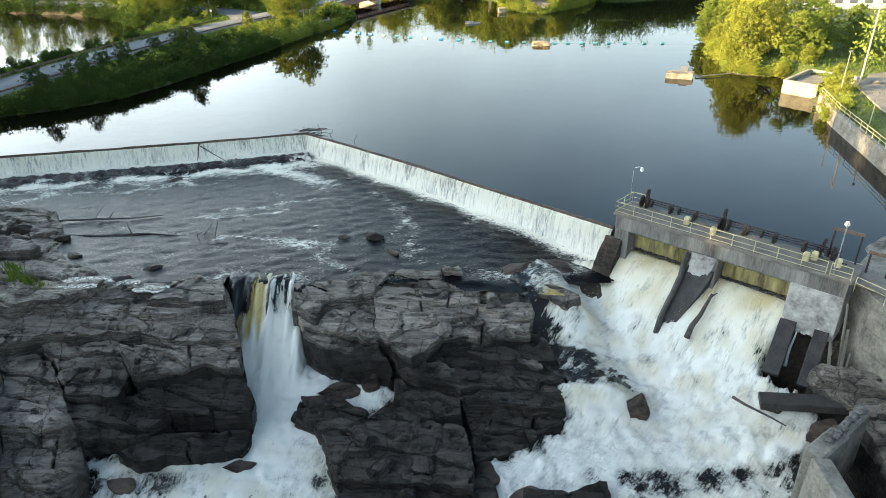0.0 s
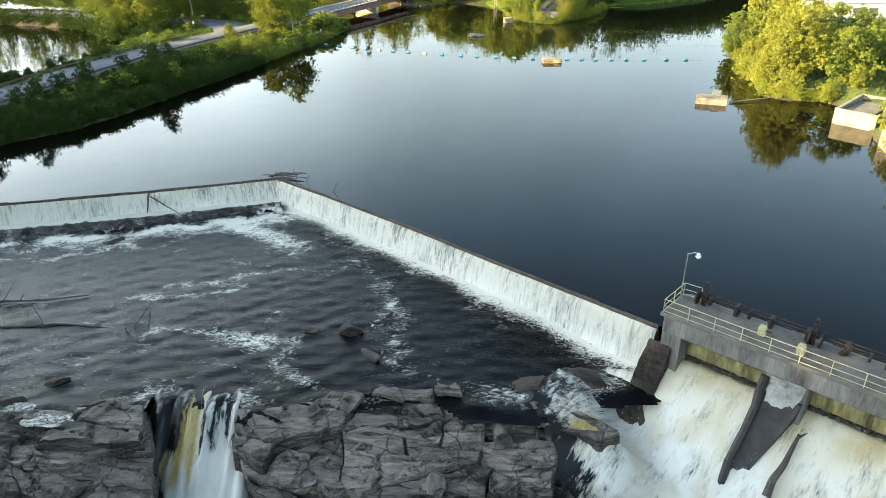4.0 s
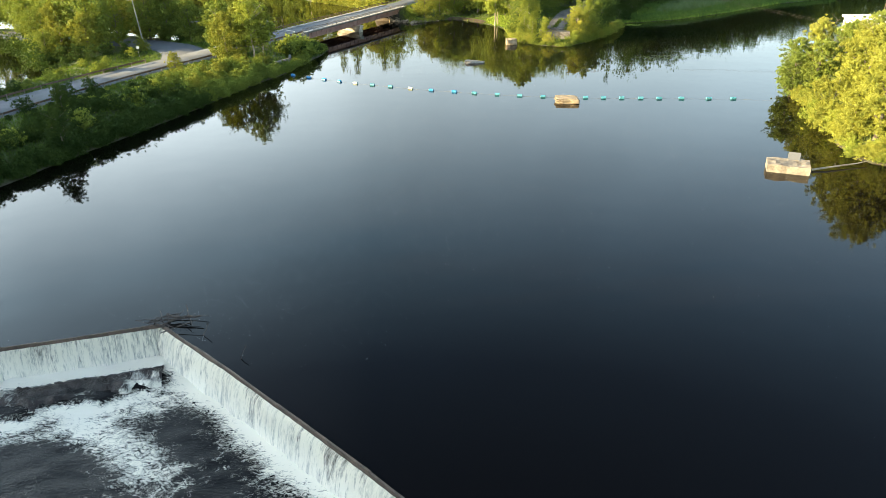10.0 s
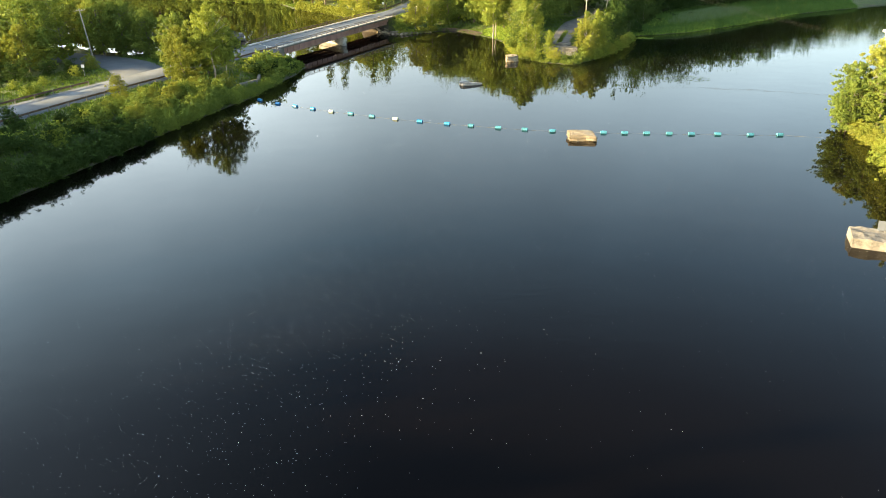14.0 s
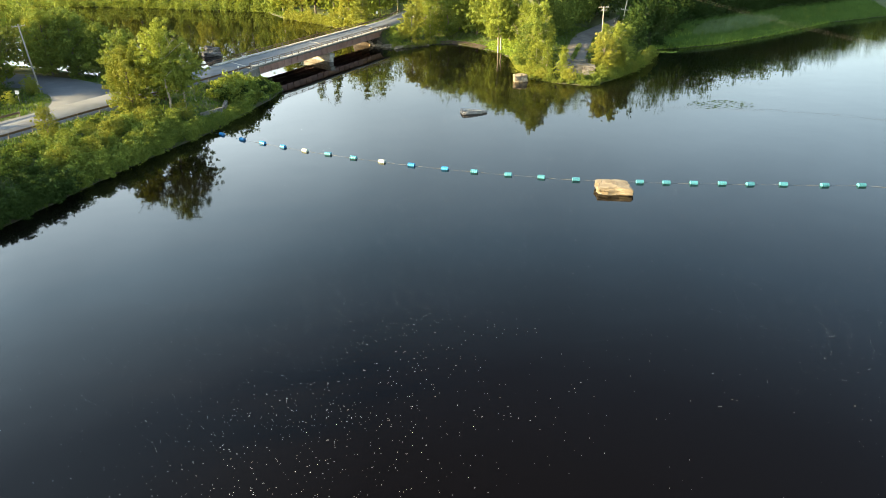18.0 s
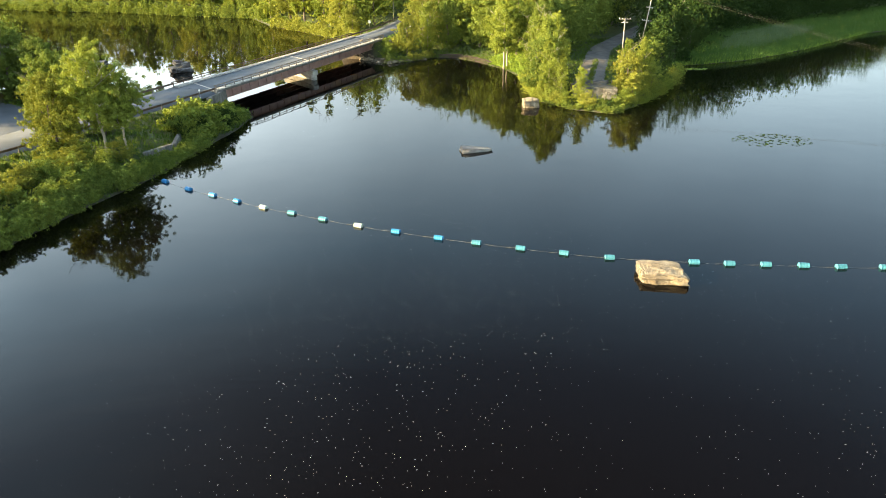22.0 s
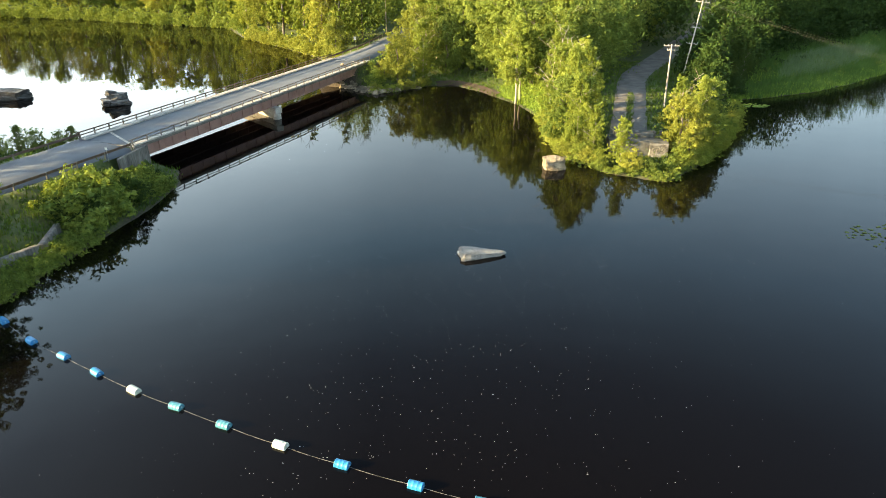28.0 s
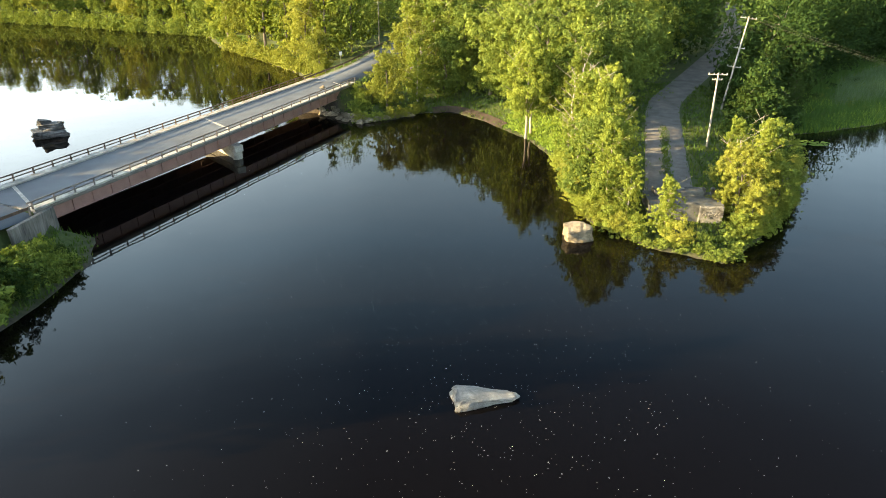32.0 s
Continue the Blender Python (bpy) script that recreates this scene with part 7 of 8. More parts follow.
# ---------------------------------------------------------------- trees of the banks
for kind, x, y, h, lab in [
        ("open", -41.2, 200.6, 14.0, "tall sunlit ash with a pale trunk on the causeway"), ("maple_b", -46.6, 199.2, 11.5, "sunlit maple on the causeway"),
        ("maple", -50.0, 206.5, 12.0, "leafy green maple beside the causeway road"), ("open", -39.6, 203.4, 11.0, "slim green ash with a bare pale trunk on the causeway bank"), ("maple", -45.5, 209.5, 9.5, "leafy green maple beside the causeway road"),
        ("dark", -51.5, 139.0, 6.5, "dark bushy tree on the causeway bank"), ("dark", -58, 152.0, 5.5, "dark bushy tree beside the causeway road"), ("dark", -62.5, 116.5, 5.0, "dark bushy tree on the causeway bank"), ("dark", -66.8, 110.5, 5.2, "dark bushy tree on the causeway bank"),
        ("willow", -53.5, 187.0, 4.6, "young sunlit sumac beside the road")]:
    plant(kind, x, y, h, lab, "trees on the causeway")
rng = random.Random(21)
thick, n = [], 0
for i in range(900):     # thicket between road and river
    y = rng.uniform(98, 200)
    x0 = float(np.interp(y, [98, 105, 116, 137, 162, 187, 200], [-77, -70, -58, -50.6, -43.2, -37.4, -34.0]))
    x1 = float(np.interp(y, [98, 118, 134, 150, 167, 182, 200], [-76.4, -72.6, -70.2, -68, -64.4, -60, -52.6]))
    x = rng.uniform(x1 + 1.0, x0 - 0.4)
    if x1 + 2.4 > x0 or n >= 290:
        continue
    edge = min(x0 - x, x - x1)
    h = rng.uniform(1.5, 2.3) + min(1.6, edge * 0.2) * rng.random()
    h = max(0.8, min(h, 2.5 + 0.16 * (x - x1) - ground_z(x, y)))
    n += 1
    if n > 80:
        thick.append((x, y, ground_z(x, y) - 0.1, h))
        continue
    # Sunlit and shaded stretches get their own leaf colours here.
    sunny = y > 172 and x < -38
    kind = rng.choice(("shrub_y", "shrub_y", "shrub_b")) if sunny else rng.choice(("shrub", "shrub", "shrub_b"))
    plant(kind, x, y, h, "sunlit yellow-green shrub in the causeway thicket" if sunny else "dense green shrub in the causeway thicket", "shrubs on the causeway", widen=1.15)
for i in range(46):      # pond side of the road
    y = rng.uniform(100, 196)
    xr = float(np.interp(y, [100, 118, 134, 150, 167, 182, 197], [-87.6, -84, -81.4, -79, -75.4, -71.4, -66.4]))
    x = xr - rng.uniform(0.6, 7)
    thick.append((x, y, ground_z(x, y) - 0.1, rng.uniform(1.3, 2.4)))
edge_line = [(-72, 105), (-65, 109), (-58.5, 116), (-54, 126), (-51, 137), (-48, 147), (-43.5, 162), (-40.5, 175), (-37.5, 187), (-34.3, 196)]
for i in range(230):
    q, _ = along(edge_line, length(edge_line) * (i + rng.random()) / 230)
    d = rng.uniform(-0.3, 3.0)
    thick.append((q.x - d, q.y + rng.uniform(-0.3, 0.5), 0.0 + 0.22 * max(d, 0), rng.uniform(1.2, 2.5)))
for x, y, h in ((-70.5, 131, 3.2), (-69.6, 137, 2.8), (-68.4, 144, 3.4), (-64.5, 165, 3.0), (-63.2, 171, 2.6), (-73.4, 119, 3.0), (-71.6, 127, 2.4), (-66.5, 156, 2.6)):
    plant("shrub", x, y, h, "dark bushy shrub standing at the road's edge", "shrubs on the causeway", widen=1.1)
# The same thicket in two leaf colours, shaded and sunlit, split at y 172.
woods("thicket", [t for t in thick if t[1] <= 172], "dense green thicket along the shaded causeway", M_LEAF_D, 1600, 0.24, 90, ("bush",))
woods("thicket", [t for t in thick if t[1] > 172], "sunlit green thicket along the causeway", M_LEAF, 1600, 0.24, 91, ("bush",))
for i in range(70):      # round the bridge end
    y = rng.uniform(213.5, 230)
    x0 = float(np.interp(y, [206, 214, 221, 228, 236], [-32.6, -31.3, -30, -29.6, -34]))
    x = x0 - rng.uniform(1.8, 6.5)
    if distance(ROAD, np.array([x]), np.array([y]))[0] > 5.6 and distance([tuple(B0.xy), tuple(B1.xy)], np.array([x]), np.array([y]))[0] > 6.0:
        if math.hypot(x + 36.4, y - 231.0) < 5.0:
            continue
        plant(rng.choice(("shrub_b", "shrub", "low")), x, y, rng.uniform(1.8, 3.3) * (0.62 if y > 221 else 1.0), "grey-green willow shrub by the bridge end", "shrubs by the bridge", widen=1.2)
for i in range(40):
    f = rng.random()
    plant("low", -35.0 + 4.5 * f + rng.uniform(-0.8, 0.8), 225 + rng.uniform(-1.5, 2.8), rng.uniform(0.9, 1.5), "low grey-green shrub below the bridge abutment", "shrubs by the bridge")
for x, y, h in ((-51.8, 245.2, 4.0), (-54.0, 245.6, 2.4), (-58.2, 242.4, 4.2), (-55, 241, 3.2), (-58, 238, 3.0), (-62, 240, 3.4), (-52, 240, 2.0), (-66, 239, 3)):
    plant("shrub_b" if h < 3.4 else "ash", x, y, h, "young green tree on the pond shore", "shrubs by the bridge")
for kind, x, y, h in [("pine", -86, 219, 15), ("maple_b", -92, 216, 13), ("oak", -99, 226, 14), ("maple_b", -80, 236, 13), ("maple", -72, 232, 13), ("maple", -66, 231.5, 11), ("oak", -108, 232, 15), ("maple", -61, 231, 9), ("maple_b", -84, 242, 14), ("maple", -77, 231.5, 13),
                      ("pine", -79.5, 219.5, 13), ("maple", -76, 240, 12), ("maple", -70, 239, 11), ("shrub_y", -71.6, 214.6, 2.4), ("shrub_y", -73.5, 217.5, 2.6), ("shrub_b", -72, 208.5, 2.2), ("shrub", -75, 212, 3.0), ("shrub", -78, 209, 3.0), ("maple_b", -84, 213, 10), ("shrub", -71.5, 203.5, 1.8), ("shrub_b", -74, 200, 1.8), ("shrub", -79, 203, 2.6), ("shrub", -82, 198, 2.4), ("shrub_b", -77, 195.5, 1.8), ("shrub", -80, 190, 2.0), ("shrub_b", -63, 227.5, 2.0), ("shrub", -68, 228.5, 2.2), ("shrub_b", -58.5, 227.5, 2.4), ("shrub", -83, 206, 3.4), ("shrub", -87, 207, 4),
                      ("maple", -97, 218, 12), ("oak", -92, 209, 8), ("maple", -88, 226, 14), ("maple", -95, 238, 14)]:
    plant(kind, x, y, h, "tree by the road junction with sunlit upper leaves" if "shrub" not in kind else "sunlit roadside shrub at the junction", "trees by the junction")
for i, (kind, x, y, h) in enumerate([("pine", -45, 352, 17), ("pine", -36, 340, 16), ("maple_b", -30, 334, 13), ("pine", -25, 331, 18), ("pine", -20, 338, 18), ("maple_b", -52, 362, 13), ("ash_b", -62, 374, 14), ("maple", -72, 386, 14), ("ash_b", -80, 390, 14),
                      ("oak", -90, 396, 14), ("maple_b", -100, 398, 14), ("ash", -112, 404, 15), ("maple", -124, 408, 14), ("maple_b", -136, 412, 14), ("ash", -150, 414, 15), ("maple_b", -27, 342, 15), ("pine", -40, 358, 18), ("maple", -163, 420, 14), ("maple_b", -176, 424, 14), ("ash", -190, 430, 14),
                      ("maple_b", -24, 318, 8), ("shrub_y", -22.5, 309, 3), ("shrub_y", -24, 313, 3), ("shrub_y", -28, 326, 3.2), ("shrub_y", -36, 335, 3), ("shrub_y", -46, 346, 3), ("shrub_y", -55, 357, 3), ("shrub_y", -66, 380, 3), ("shrub_y", -82, 388, 3)]):
    plant(kind, x, y, h * (1.3 if "shrub" in kind or y < 345 else 1.65), "sunlit tree on the shore of the upper pond" if "shrub" not in kind else "sunlit reedy shrub on the pond shore", "trees on the pond shore")
for kind, x, y, h in [("maple_b", -6.5, 288.5, 8.5), ("ash_b", -1.5, 293.5, 10), ("maple", 3.5, 296.5, 10), ("maple_b", -3, 300, 11), ("maple", 7, 302, 12), ("ash_b", 1, 307, 12), ("shrub_b", -11, 286.5, 3.4), ("shrub_y", -9.5, 291, 3.6), ("shrub_b", -12.2, 291.5, 3), ("oak", 12, 296, 13), ("maple", 4, 316, 14), ("ash", 10, 320, 15), ("ash_b", -4, 322, 13),
                      ("open", 16.6, 273.2, 12.5), ("open", 17.6, 275, 11.5), ("oak", 20.5, 283, 13.5), ("oak", 16, 292, 14), ("ash", 24, 292, 16), ("ash", 28, 300, 15), ("oak", 20, 304, 15), ("ash_b", 25.5, 280, 14.5), ("ash_b", 24, 270.5, 11), ("ash_b", 21.8, 255.5, 12.5), ("ash_b", 26, 262, 11.5), ("ash_b", 22.8, 248.5, 12.8), ("ash_b", 25.2, 253, 12),
                      ("ash_b", 22.8, 242.2, 10.5), ("maple", 21.9, 245.2, 10), ("ash_b", 24.6, 239.5, 7), ("ash_b", 27.6, 235.6, 6.2), ("shrub_b", 25.0, 236.2, 2.4), ("shrub_y", 28.6, 233.6, 2.6), ("low", 31.2, 233.2, 1.3), ("low", 33.6, 234.0, 1.4),
                      ("maple_b", 36.8, 240.5, 8.5), ("ash_b", 40.4, 244.6, 9.5), ("maple", 43.6, 249.6, 8.5), ("maple_b", 37.2, 237.2, 5.5), ("shrub_b", 35.6, 235.6, 3.0), ("maple", 41.8, 241.8, 6.0), ("ash_b", 38.6, 247.5, 8.5),
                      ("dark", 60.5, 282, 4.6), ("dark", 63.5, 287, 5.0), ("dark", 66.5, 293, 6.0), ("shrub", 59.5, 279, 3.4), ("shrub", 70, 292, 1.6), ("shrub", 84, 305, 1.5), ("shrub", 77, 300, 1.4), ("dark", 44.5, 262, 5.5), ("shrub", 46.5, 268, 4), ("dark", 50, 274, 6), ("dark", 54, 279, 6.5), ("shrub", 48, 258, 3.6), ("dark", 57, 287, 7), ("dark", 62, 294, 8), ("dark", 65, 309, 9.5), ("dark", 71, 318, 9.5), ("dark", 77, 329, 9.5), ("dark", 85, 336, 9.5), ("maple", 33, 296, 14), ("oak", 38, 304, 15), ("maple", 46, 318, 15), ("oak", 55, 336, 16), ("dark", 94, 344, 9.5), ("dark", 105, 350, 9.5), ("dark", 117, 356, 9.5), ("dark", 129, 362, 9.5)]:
    # The dark kinds hold the shade beside track and marsh in their leaf colour.
    shrub = "shrub" in kind
    lab = ("dark leafy shrub beside the gravel track" if kind in ("dark", "shrub") else "sunlit shrub at the water's edge of the point") if (shrub or (kind == "dark" and h < 9)) else ("shaded dark green tree behind the marsh" if kind == "dark" else "sunlit yellow-green tree on the wooded point")
    plant(kind, x, y, h * (1.22 if y > 262 and not shrub else 1.08), lab, "trees on the wooded point")
for kind, x, y, h in [("willow", 60.6, 145.6, 6.4), ("maple_b", 61.2, 152.4, 7.0), ("maple_b", 62.6, 158.6, 6.2), ("shrub_y", 58.8, 142.2, 3.6), ("shrub_b", 60.6, 148.6, 3.4), ("shrub_b", 61.2, 156.4, 3.4), ("shrub_y", 59.6, 151, 3.6), ("willow", 60.8, 139.6, 10.0), ("willow", 63.2, 141.0, 11.0), ("maple_b", 65.5, 152.5, 12.5), ("maple_b", 68.5, 147, 11), ("maple", 69.3, 136.4, 8.6), ("maple", 73.4, 137.6, 8.4), ("maple", 77.5, 142, 9), ("maple", 64.4, 172.6, 7.4), ("maple", 67.4, 170.2, 8.0), ("maple_b", 70, 162, 11),
                      ("maple", 66.5, 177, 8.5), ("maple", 72, 170, 10), ("maple_b", 71, 178, 10), ("maple", 80, 152, 9.5), ("maple", 86, 146, 8.5), ("maple_b", 80, 183, 9), ("maple", 92, 196, 9), ("maple", 84, 168, 9), ("shrub_y", 58.2, 98.6, 2.8), ("shrub_y", 59.4, 102.2, 2.6), ("shrub_b", 58.4, 100.4, 2.2),
                      ("shrub_b", 58.8, 135.8, 1.8), ("shrub_y", 60.5, 135.0, 2.6), ("shrub_b", 66, 133, 2.6), ("shrub_y", 70, 132.4, 3.0), ("shrub_y", 63.5, 111.0, 2.8), ("shrub_y", 61.6, 104.8, 2.8), ("shrub_y", 66.4, 114.6, 3.2), ("shrub_b", 60.6, 100.8, 2.4), ("shrub_y", 65, 108.6, 2.6)]:
    plant(kind, x, y, h * 1.12, "sunlit golden-green willow at the water's edge" if "shrub" not in kind else "sunlit golden shrub on the east bank", "trees on the east bank")


def shore_shrubs(line, gap, kinds, label, group, lo, hi, seed):
    """Shrubs leaning out over the water along a shore."""
    rng = random.Random(seed)
    t, total = 0.0, length(line)
    while t < total:
        q, d = along(line, t)
        plant(rng.choice(kinds), q.x + d.y * rng.uniform(-0.9, 0.2) * -1, q.y - d.x * rng.uniform(-0.9, 0.2) * -1, rng.uniform(lo, hi), label, group, z=0.15, widen=1.15)
        t += gap * rng.uniform(0.6, 1.4)


bank = [(-35.4, 196), (-33.8, 206), (-32.4, 214), (-31.2, 221)]
woods("thicket", [(p.x + 1.3 * math.sin(i * 5), p.y + math.cos(i * 3), 0.1, 1.0 + 0.6 * math.sin(i * 7) ** 2) for i, (p, _) in enumerate(along(bank, length(bank) * k / 70) for k in range(44))], "low leafy shrubs on the causeway shore", M_LEAF, 600, 0.2, 96, ("low",))
shore_shrubs([(-11, 282.5), (-4.7, 285), (-0.6, 289.6)], 1.6, ("shrub_b", "shrub_y"), "leafy shrub over the water by the bridge", "shrubs on the point", 1.2, 2.0, 61)
shore_shrubs([(20.8, 262), (20.4, 252), (21.4, 241), (24, 236.8)], 1.5, ("shrub_b", "shrub_y", "shrub_b"), "leafy shrub overhanging the water on the point", "shrubs on the point", 1.5, 2.8, 62)
shore_shrubs([(37.4, 236.6), (43, 243.8), (49.7, 255.6), (55, 268)], 1.5, ("shrub_b", "shrub_y", "shrub_b"), "leafy shrub overhanging the water on the point", "shrubs on the point", 1.5, 2.8, 66)
shore_shrubs([(24.6, 236), (26, 234.4), (32.4, 230.8), (37, 236)], 1.1, ("low",), "low leafy shrub at the tip of the point", "shrubs on the point", 0.5, 0.9, 67)
shore_shrubs([(57.2, 137), (58.8, 134.4), (61.5, 133.8), (65.5, 132)], 1.0, ("shrub_y", "shrub_b"), "golden shrub over the water on the east bank", "trees on the east bank", 1.4, 2.4, 64)
shore_shrubs([(57.4, 140), (61.4, 151), (63.4, 158), (64.6, 166), (65.2, 173)], 1.8, ("shrub_y", "shrub_b"), "golden shrub over the water on the east bank", "trees on the east bank", 1.4, 2.6, 65)


def bare_tree(x, y, h, lean, label, seed):
    bm = trunk_mesh(random.Random(seed), h, h * 0.017, 13, lean, 0.25, 0.25)
    tagged(part("dead_tree", bm, M_PALE_BARK, m=pose(x, y, ground_z(x, y), 0, 0, seed * 40)), label, "tree", "dead trees")


bare_tree(23.2, 266.2, 14, 0.02, "bare pale dead tree among green ones", 1)
bare_tree(22.0, 264.6, 13, -0.05, "bare pale dead tree among green ones", 2)
bare_tree(-1.0, 297.5, 12, 0.0, "bare pale dead tree behind the bridge", 3)
bare_tree(37.5, 243.0, 9.5, 0.03, "bare pale dead stem in the shrubs of the point", 4)
tagged(part("dead_tree", trunk_mesh(random.Random(9), 17, 0.2, 5, 0.16, 0.7, 0.16), M_PALE_BARK, m=pose(66, 307, ground_z(66, 307))), "tall leaning bleached snag beside the track", "tree", "dead trees")


# ---------------------------------------------------------------- utility poles, wires, signs
TOPS = []


def utility_pole(x, y, h, arms, lean, turn, label):
    z = ground_z(x, y)
    t = thing("utility_pole", label, "utility pole", (x, y, z), 0, "utility poles")
    t.matrix_basis = pose(x, y, z - 0.3, 0, lean, 0) @ pose(0, 0, 0, 0, 0, turn)
    part("pole", rodded((0, 0, 0), (0, 0, h), 0.17, 0.11, 10), M_POLE, t)
    for up, w in arms:
        a = part("crossarm", boxed((w, 0.11, 0.13), (0, 0.12, h - up), None, 0.01), M_POLE, t)
        for f in (-0.46, -0.22, 0.22, 0.46):
            part("insulator", rodded((f * w, 0.12, h - up + 0.06), (f * w, 0.12, h - up + 0.24), 0.045, 0.03, 8), M_WHITE, a)
        for f in (-0.3, 0.3):
            part("brace", rodded((f * w, 0.12, h - up - 0.05), (0, 0.1, h - up - 0.6), 0.02, 0.02, 5), M_STEEL, a)
    m = t.matrix_basis
    TOPS.append([m @ Vector((f * arms[0][1], 0.12, h - arms[0][0] + 0.24)) for f in (-0.46, -0.22, 0.46)])
    return t


utility_pole(41.2, 263.4, 10.6, ((0.25, 2.5), (0.95, 1.3)), -1.0, -8, "pale wooden utility pole with two crossarms beside the track")
utility_pole(50.7, 284.7, 15.4, ((0.3, 2.6), (5.0, 1.6), (8.0, 2.2)), 6.5, -8, "tall leaning utility pole with several crossarms")
utility_pole(84, 340, 14, ((0.3, 2.4),), 1.0, -10, "wooden utility pole farther up the track")
utility_pole(-74.8, 222.2, 11.6, ((0.4, 2.2),), -4.0, 30, "leaning pale utility pole by the road junction")
utility_pole(70.0, 113.6, 14.0, ((0.5, 2.4),), 0.0, 70, "tall pale utility pole on the east bank")
utility_pole(-14.8, 352, 11, ((0.4, 2.2),), 0.0, 0, "wooden utility pole beside the road in the woods")
utility_pole(69.2, 314.4, 12.5, ((0.3, 1.6),), 9.0, -10, "leaning grey utility pole at the edge of the thicket")


def wire(p, q, sag, label="thin weathered overhead cable"):
    cu = bpy.data.curves.new("overhead_cable", "CURVE")
    cu.dimensions, cu.bevel_depth, cu.bevel_resolution = "3D", 0.008, 1
    sp = cu.splines.new("POLY")
    n = 24
    sp.points.add(n)
    for i in range(n + 1):
        f = i / n
        c = Vector(p).lerp(Vector(q), f) - Vector((0, 0, sag * 4 * f * (1 - f)))
        sp.points[i].co = (*c, 1)
    cu.materials.append(M_WIRE)
    tagged(new("overhead_cable", cu), label, "cable", "overhead cables")


for a, b in zip(TOPS[0], TOPS[1]):
    wire(a, b, 0.5)
for i, a in enumerate(TOPS[1]):
    wire(a, (137 + i * 1.2, 165 + i * 0.8, 4.0 + 0.3 * i), 4.2, "weathered overhead cable crossing the river")
    wire(a, TOPS[2][i], 1.0)


def road_sign(x, y, z, h, w, hh, turn, label):
    t = thing("road_sign", label, "sign", (x, y, z), turn, "road signs")
    part("post", rodded((0, 0, -0.3), (0, 0, h), 0.035), M_GALV, t)
    part("plate", boxed((w, 0.02, hh), (0, -0.04, h - hh / 2), None, 0.004), M_WHITE, t, "plain white sign plate")


road_sign(-18.6, 313.5, 4.1, 2.4, 0.6, 0.75, 15, "small white road sign after the bridge")
road_sign(-7.0, 308.5, 4.0, 2.2, 0.7, 0.9, -10, "white road sign beside the road in the trees")
road_sign(-70.0, 207.9, 2.2, 2.3, 0.6, 0.6, 10, "white road sign at the junction")
road_sign(-38.0, 228.4, 3.2, 1.6, 0.3, 0.3, 10, "small marker sign before the bridge")


# ---------------------------------------------------------------- wooded point: old concrete block, stones
# Darker than the other concrete: tree shade is put into its colour.
M_RUIN = weathered("old_grey_concrete_in_shade", (0.17, 0.165, 0.15), (0.06, 0.056, 0.05), 0.8, 0.9, 0, 0.6, 5.0)


def build_ruin():
    t = thing("concrete_ruin", "old grey concrete bridge abutment block with painted scrawls", "ruin", (31.0, 241.2, 0), -2)
    part("block", boxed((8.0, 3.8, 3.6), (0, 0, 0.9), None, 0.08), M_RUIN, t)
    part("upper_block", boxed((5.4, 1.6, 0.9), (-0.3, 1.2, 2.8), None, 0.06), M_RUIN, t)
    part("face_wall", boxed((2.6, 0.5, 2.7), (2.7, -1.9, 1.1), None, 0.05), M_GREY_ROCK, t)
    for x in (-1.8, 0.2, 2.6, 3.7):
        part("stub", boxed((0.5, 0.5, 0.7), (x, 1.4, 3.0), None, 0.05), M_CONCRETE, t)
    for i, (x, z, w, h) in enumerate(((2.5, 1.0, 0.35, 0.08), (2.36, 0.7, 0.08, 0.6), (2.66, 0.7, 0.08, 0.35), (3.0, 0.75, 0.08, 0.55), (3.2, 0.75, 0.3, 0.08), (3.35, 0.95, 0.08, 0.3), (3.75, 0.8, 0.08, 0.6), (3.95, 1.05, 0.32, 0.08), (3.95, 0.55, 0.32, 0.08), (4.1, 0.8, 0.08, 0.4))):
        part("painted_bar", boxed((w * 0.8, 0.012, h * 0.8), (x - 0.6, -2.158, z + 0.85), Matrix.Rotation(0.5 * math.sin(i * 2.3), 3, "Y"), 0), M_PALE_CONCRETE, t, "pale painted stroke")


build_ruin()
rng = random.Random(55)
stone_meshes = []
for i in range(6):
    bm = stone(500 + i, (0.7, 0.6, 0.5), 0.2, sub=1)
    me = bpy.data.meshes.new("stone")
    bm.to_mesh(me)
    bm.free()
    me.materials.append(M_PALE_ROCK)
    stone_meshes.append(me)
for i in range(64):      # rip-rap at the far abutment and along the shore
    f = rng.random()
    x, y = (-18.5 + 8.5 * f + rng.gauss(0, 0.5), 288.5 - 6.5 * f + rng.gauss(0, 0.9)) if i < 44 else (-10 + 9 * f, 281.6 + 6 * f + rng.gauss(0, 0.3))
    ob = part("stone", stone_meshes[i % 6], None, m=pose(x, y, max(0.05, ground_z(x, y)) + rng.uniform(-0.1, 0.25), rng.uniform(-20, 20), rng.uniform(-20, 20), rng.uniform(0, 360)) @ Matrix.Diagonal((*[rng.uniform(0.6, 1.5)] * 3, 1)))
    tagged(ob, "pale rip-rap stone at the water's edge by the bridge", "stone", "rip-rap stones")
w = thing("retaining_wall", "short crumbling concrete retaining wall on the causeway bank", "wall")
part("wall_piece", beam((-37.2, 202.6, 0.75), (-34.9, 206.6, 0.8), 0.6, 1.9, 0.08), M_CONCRETE, w)
part("wall_piece", beam((-34.8, 206.9, 0.75), (-35.8, 211.8, 0.9), 0.6, 1.8, 0.08), M_CONCRETE, w)


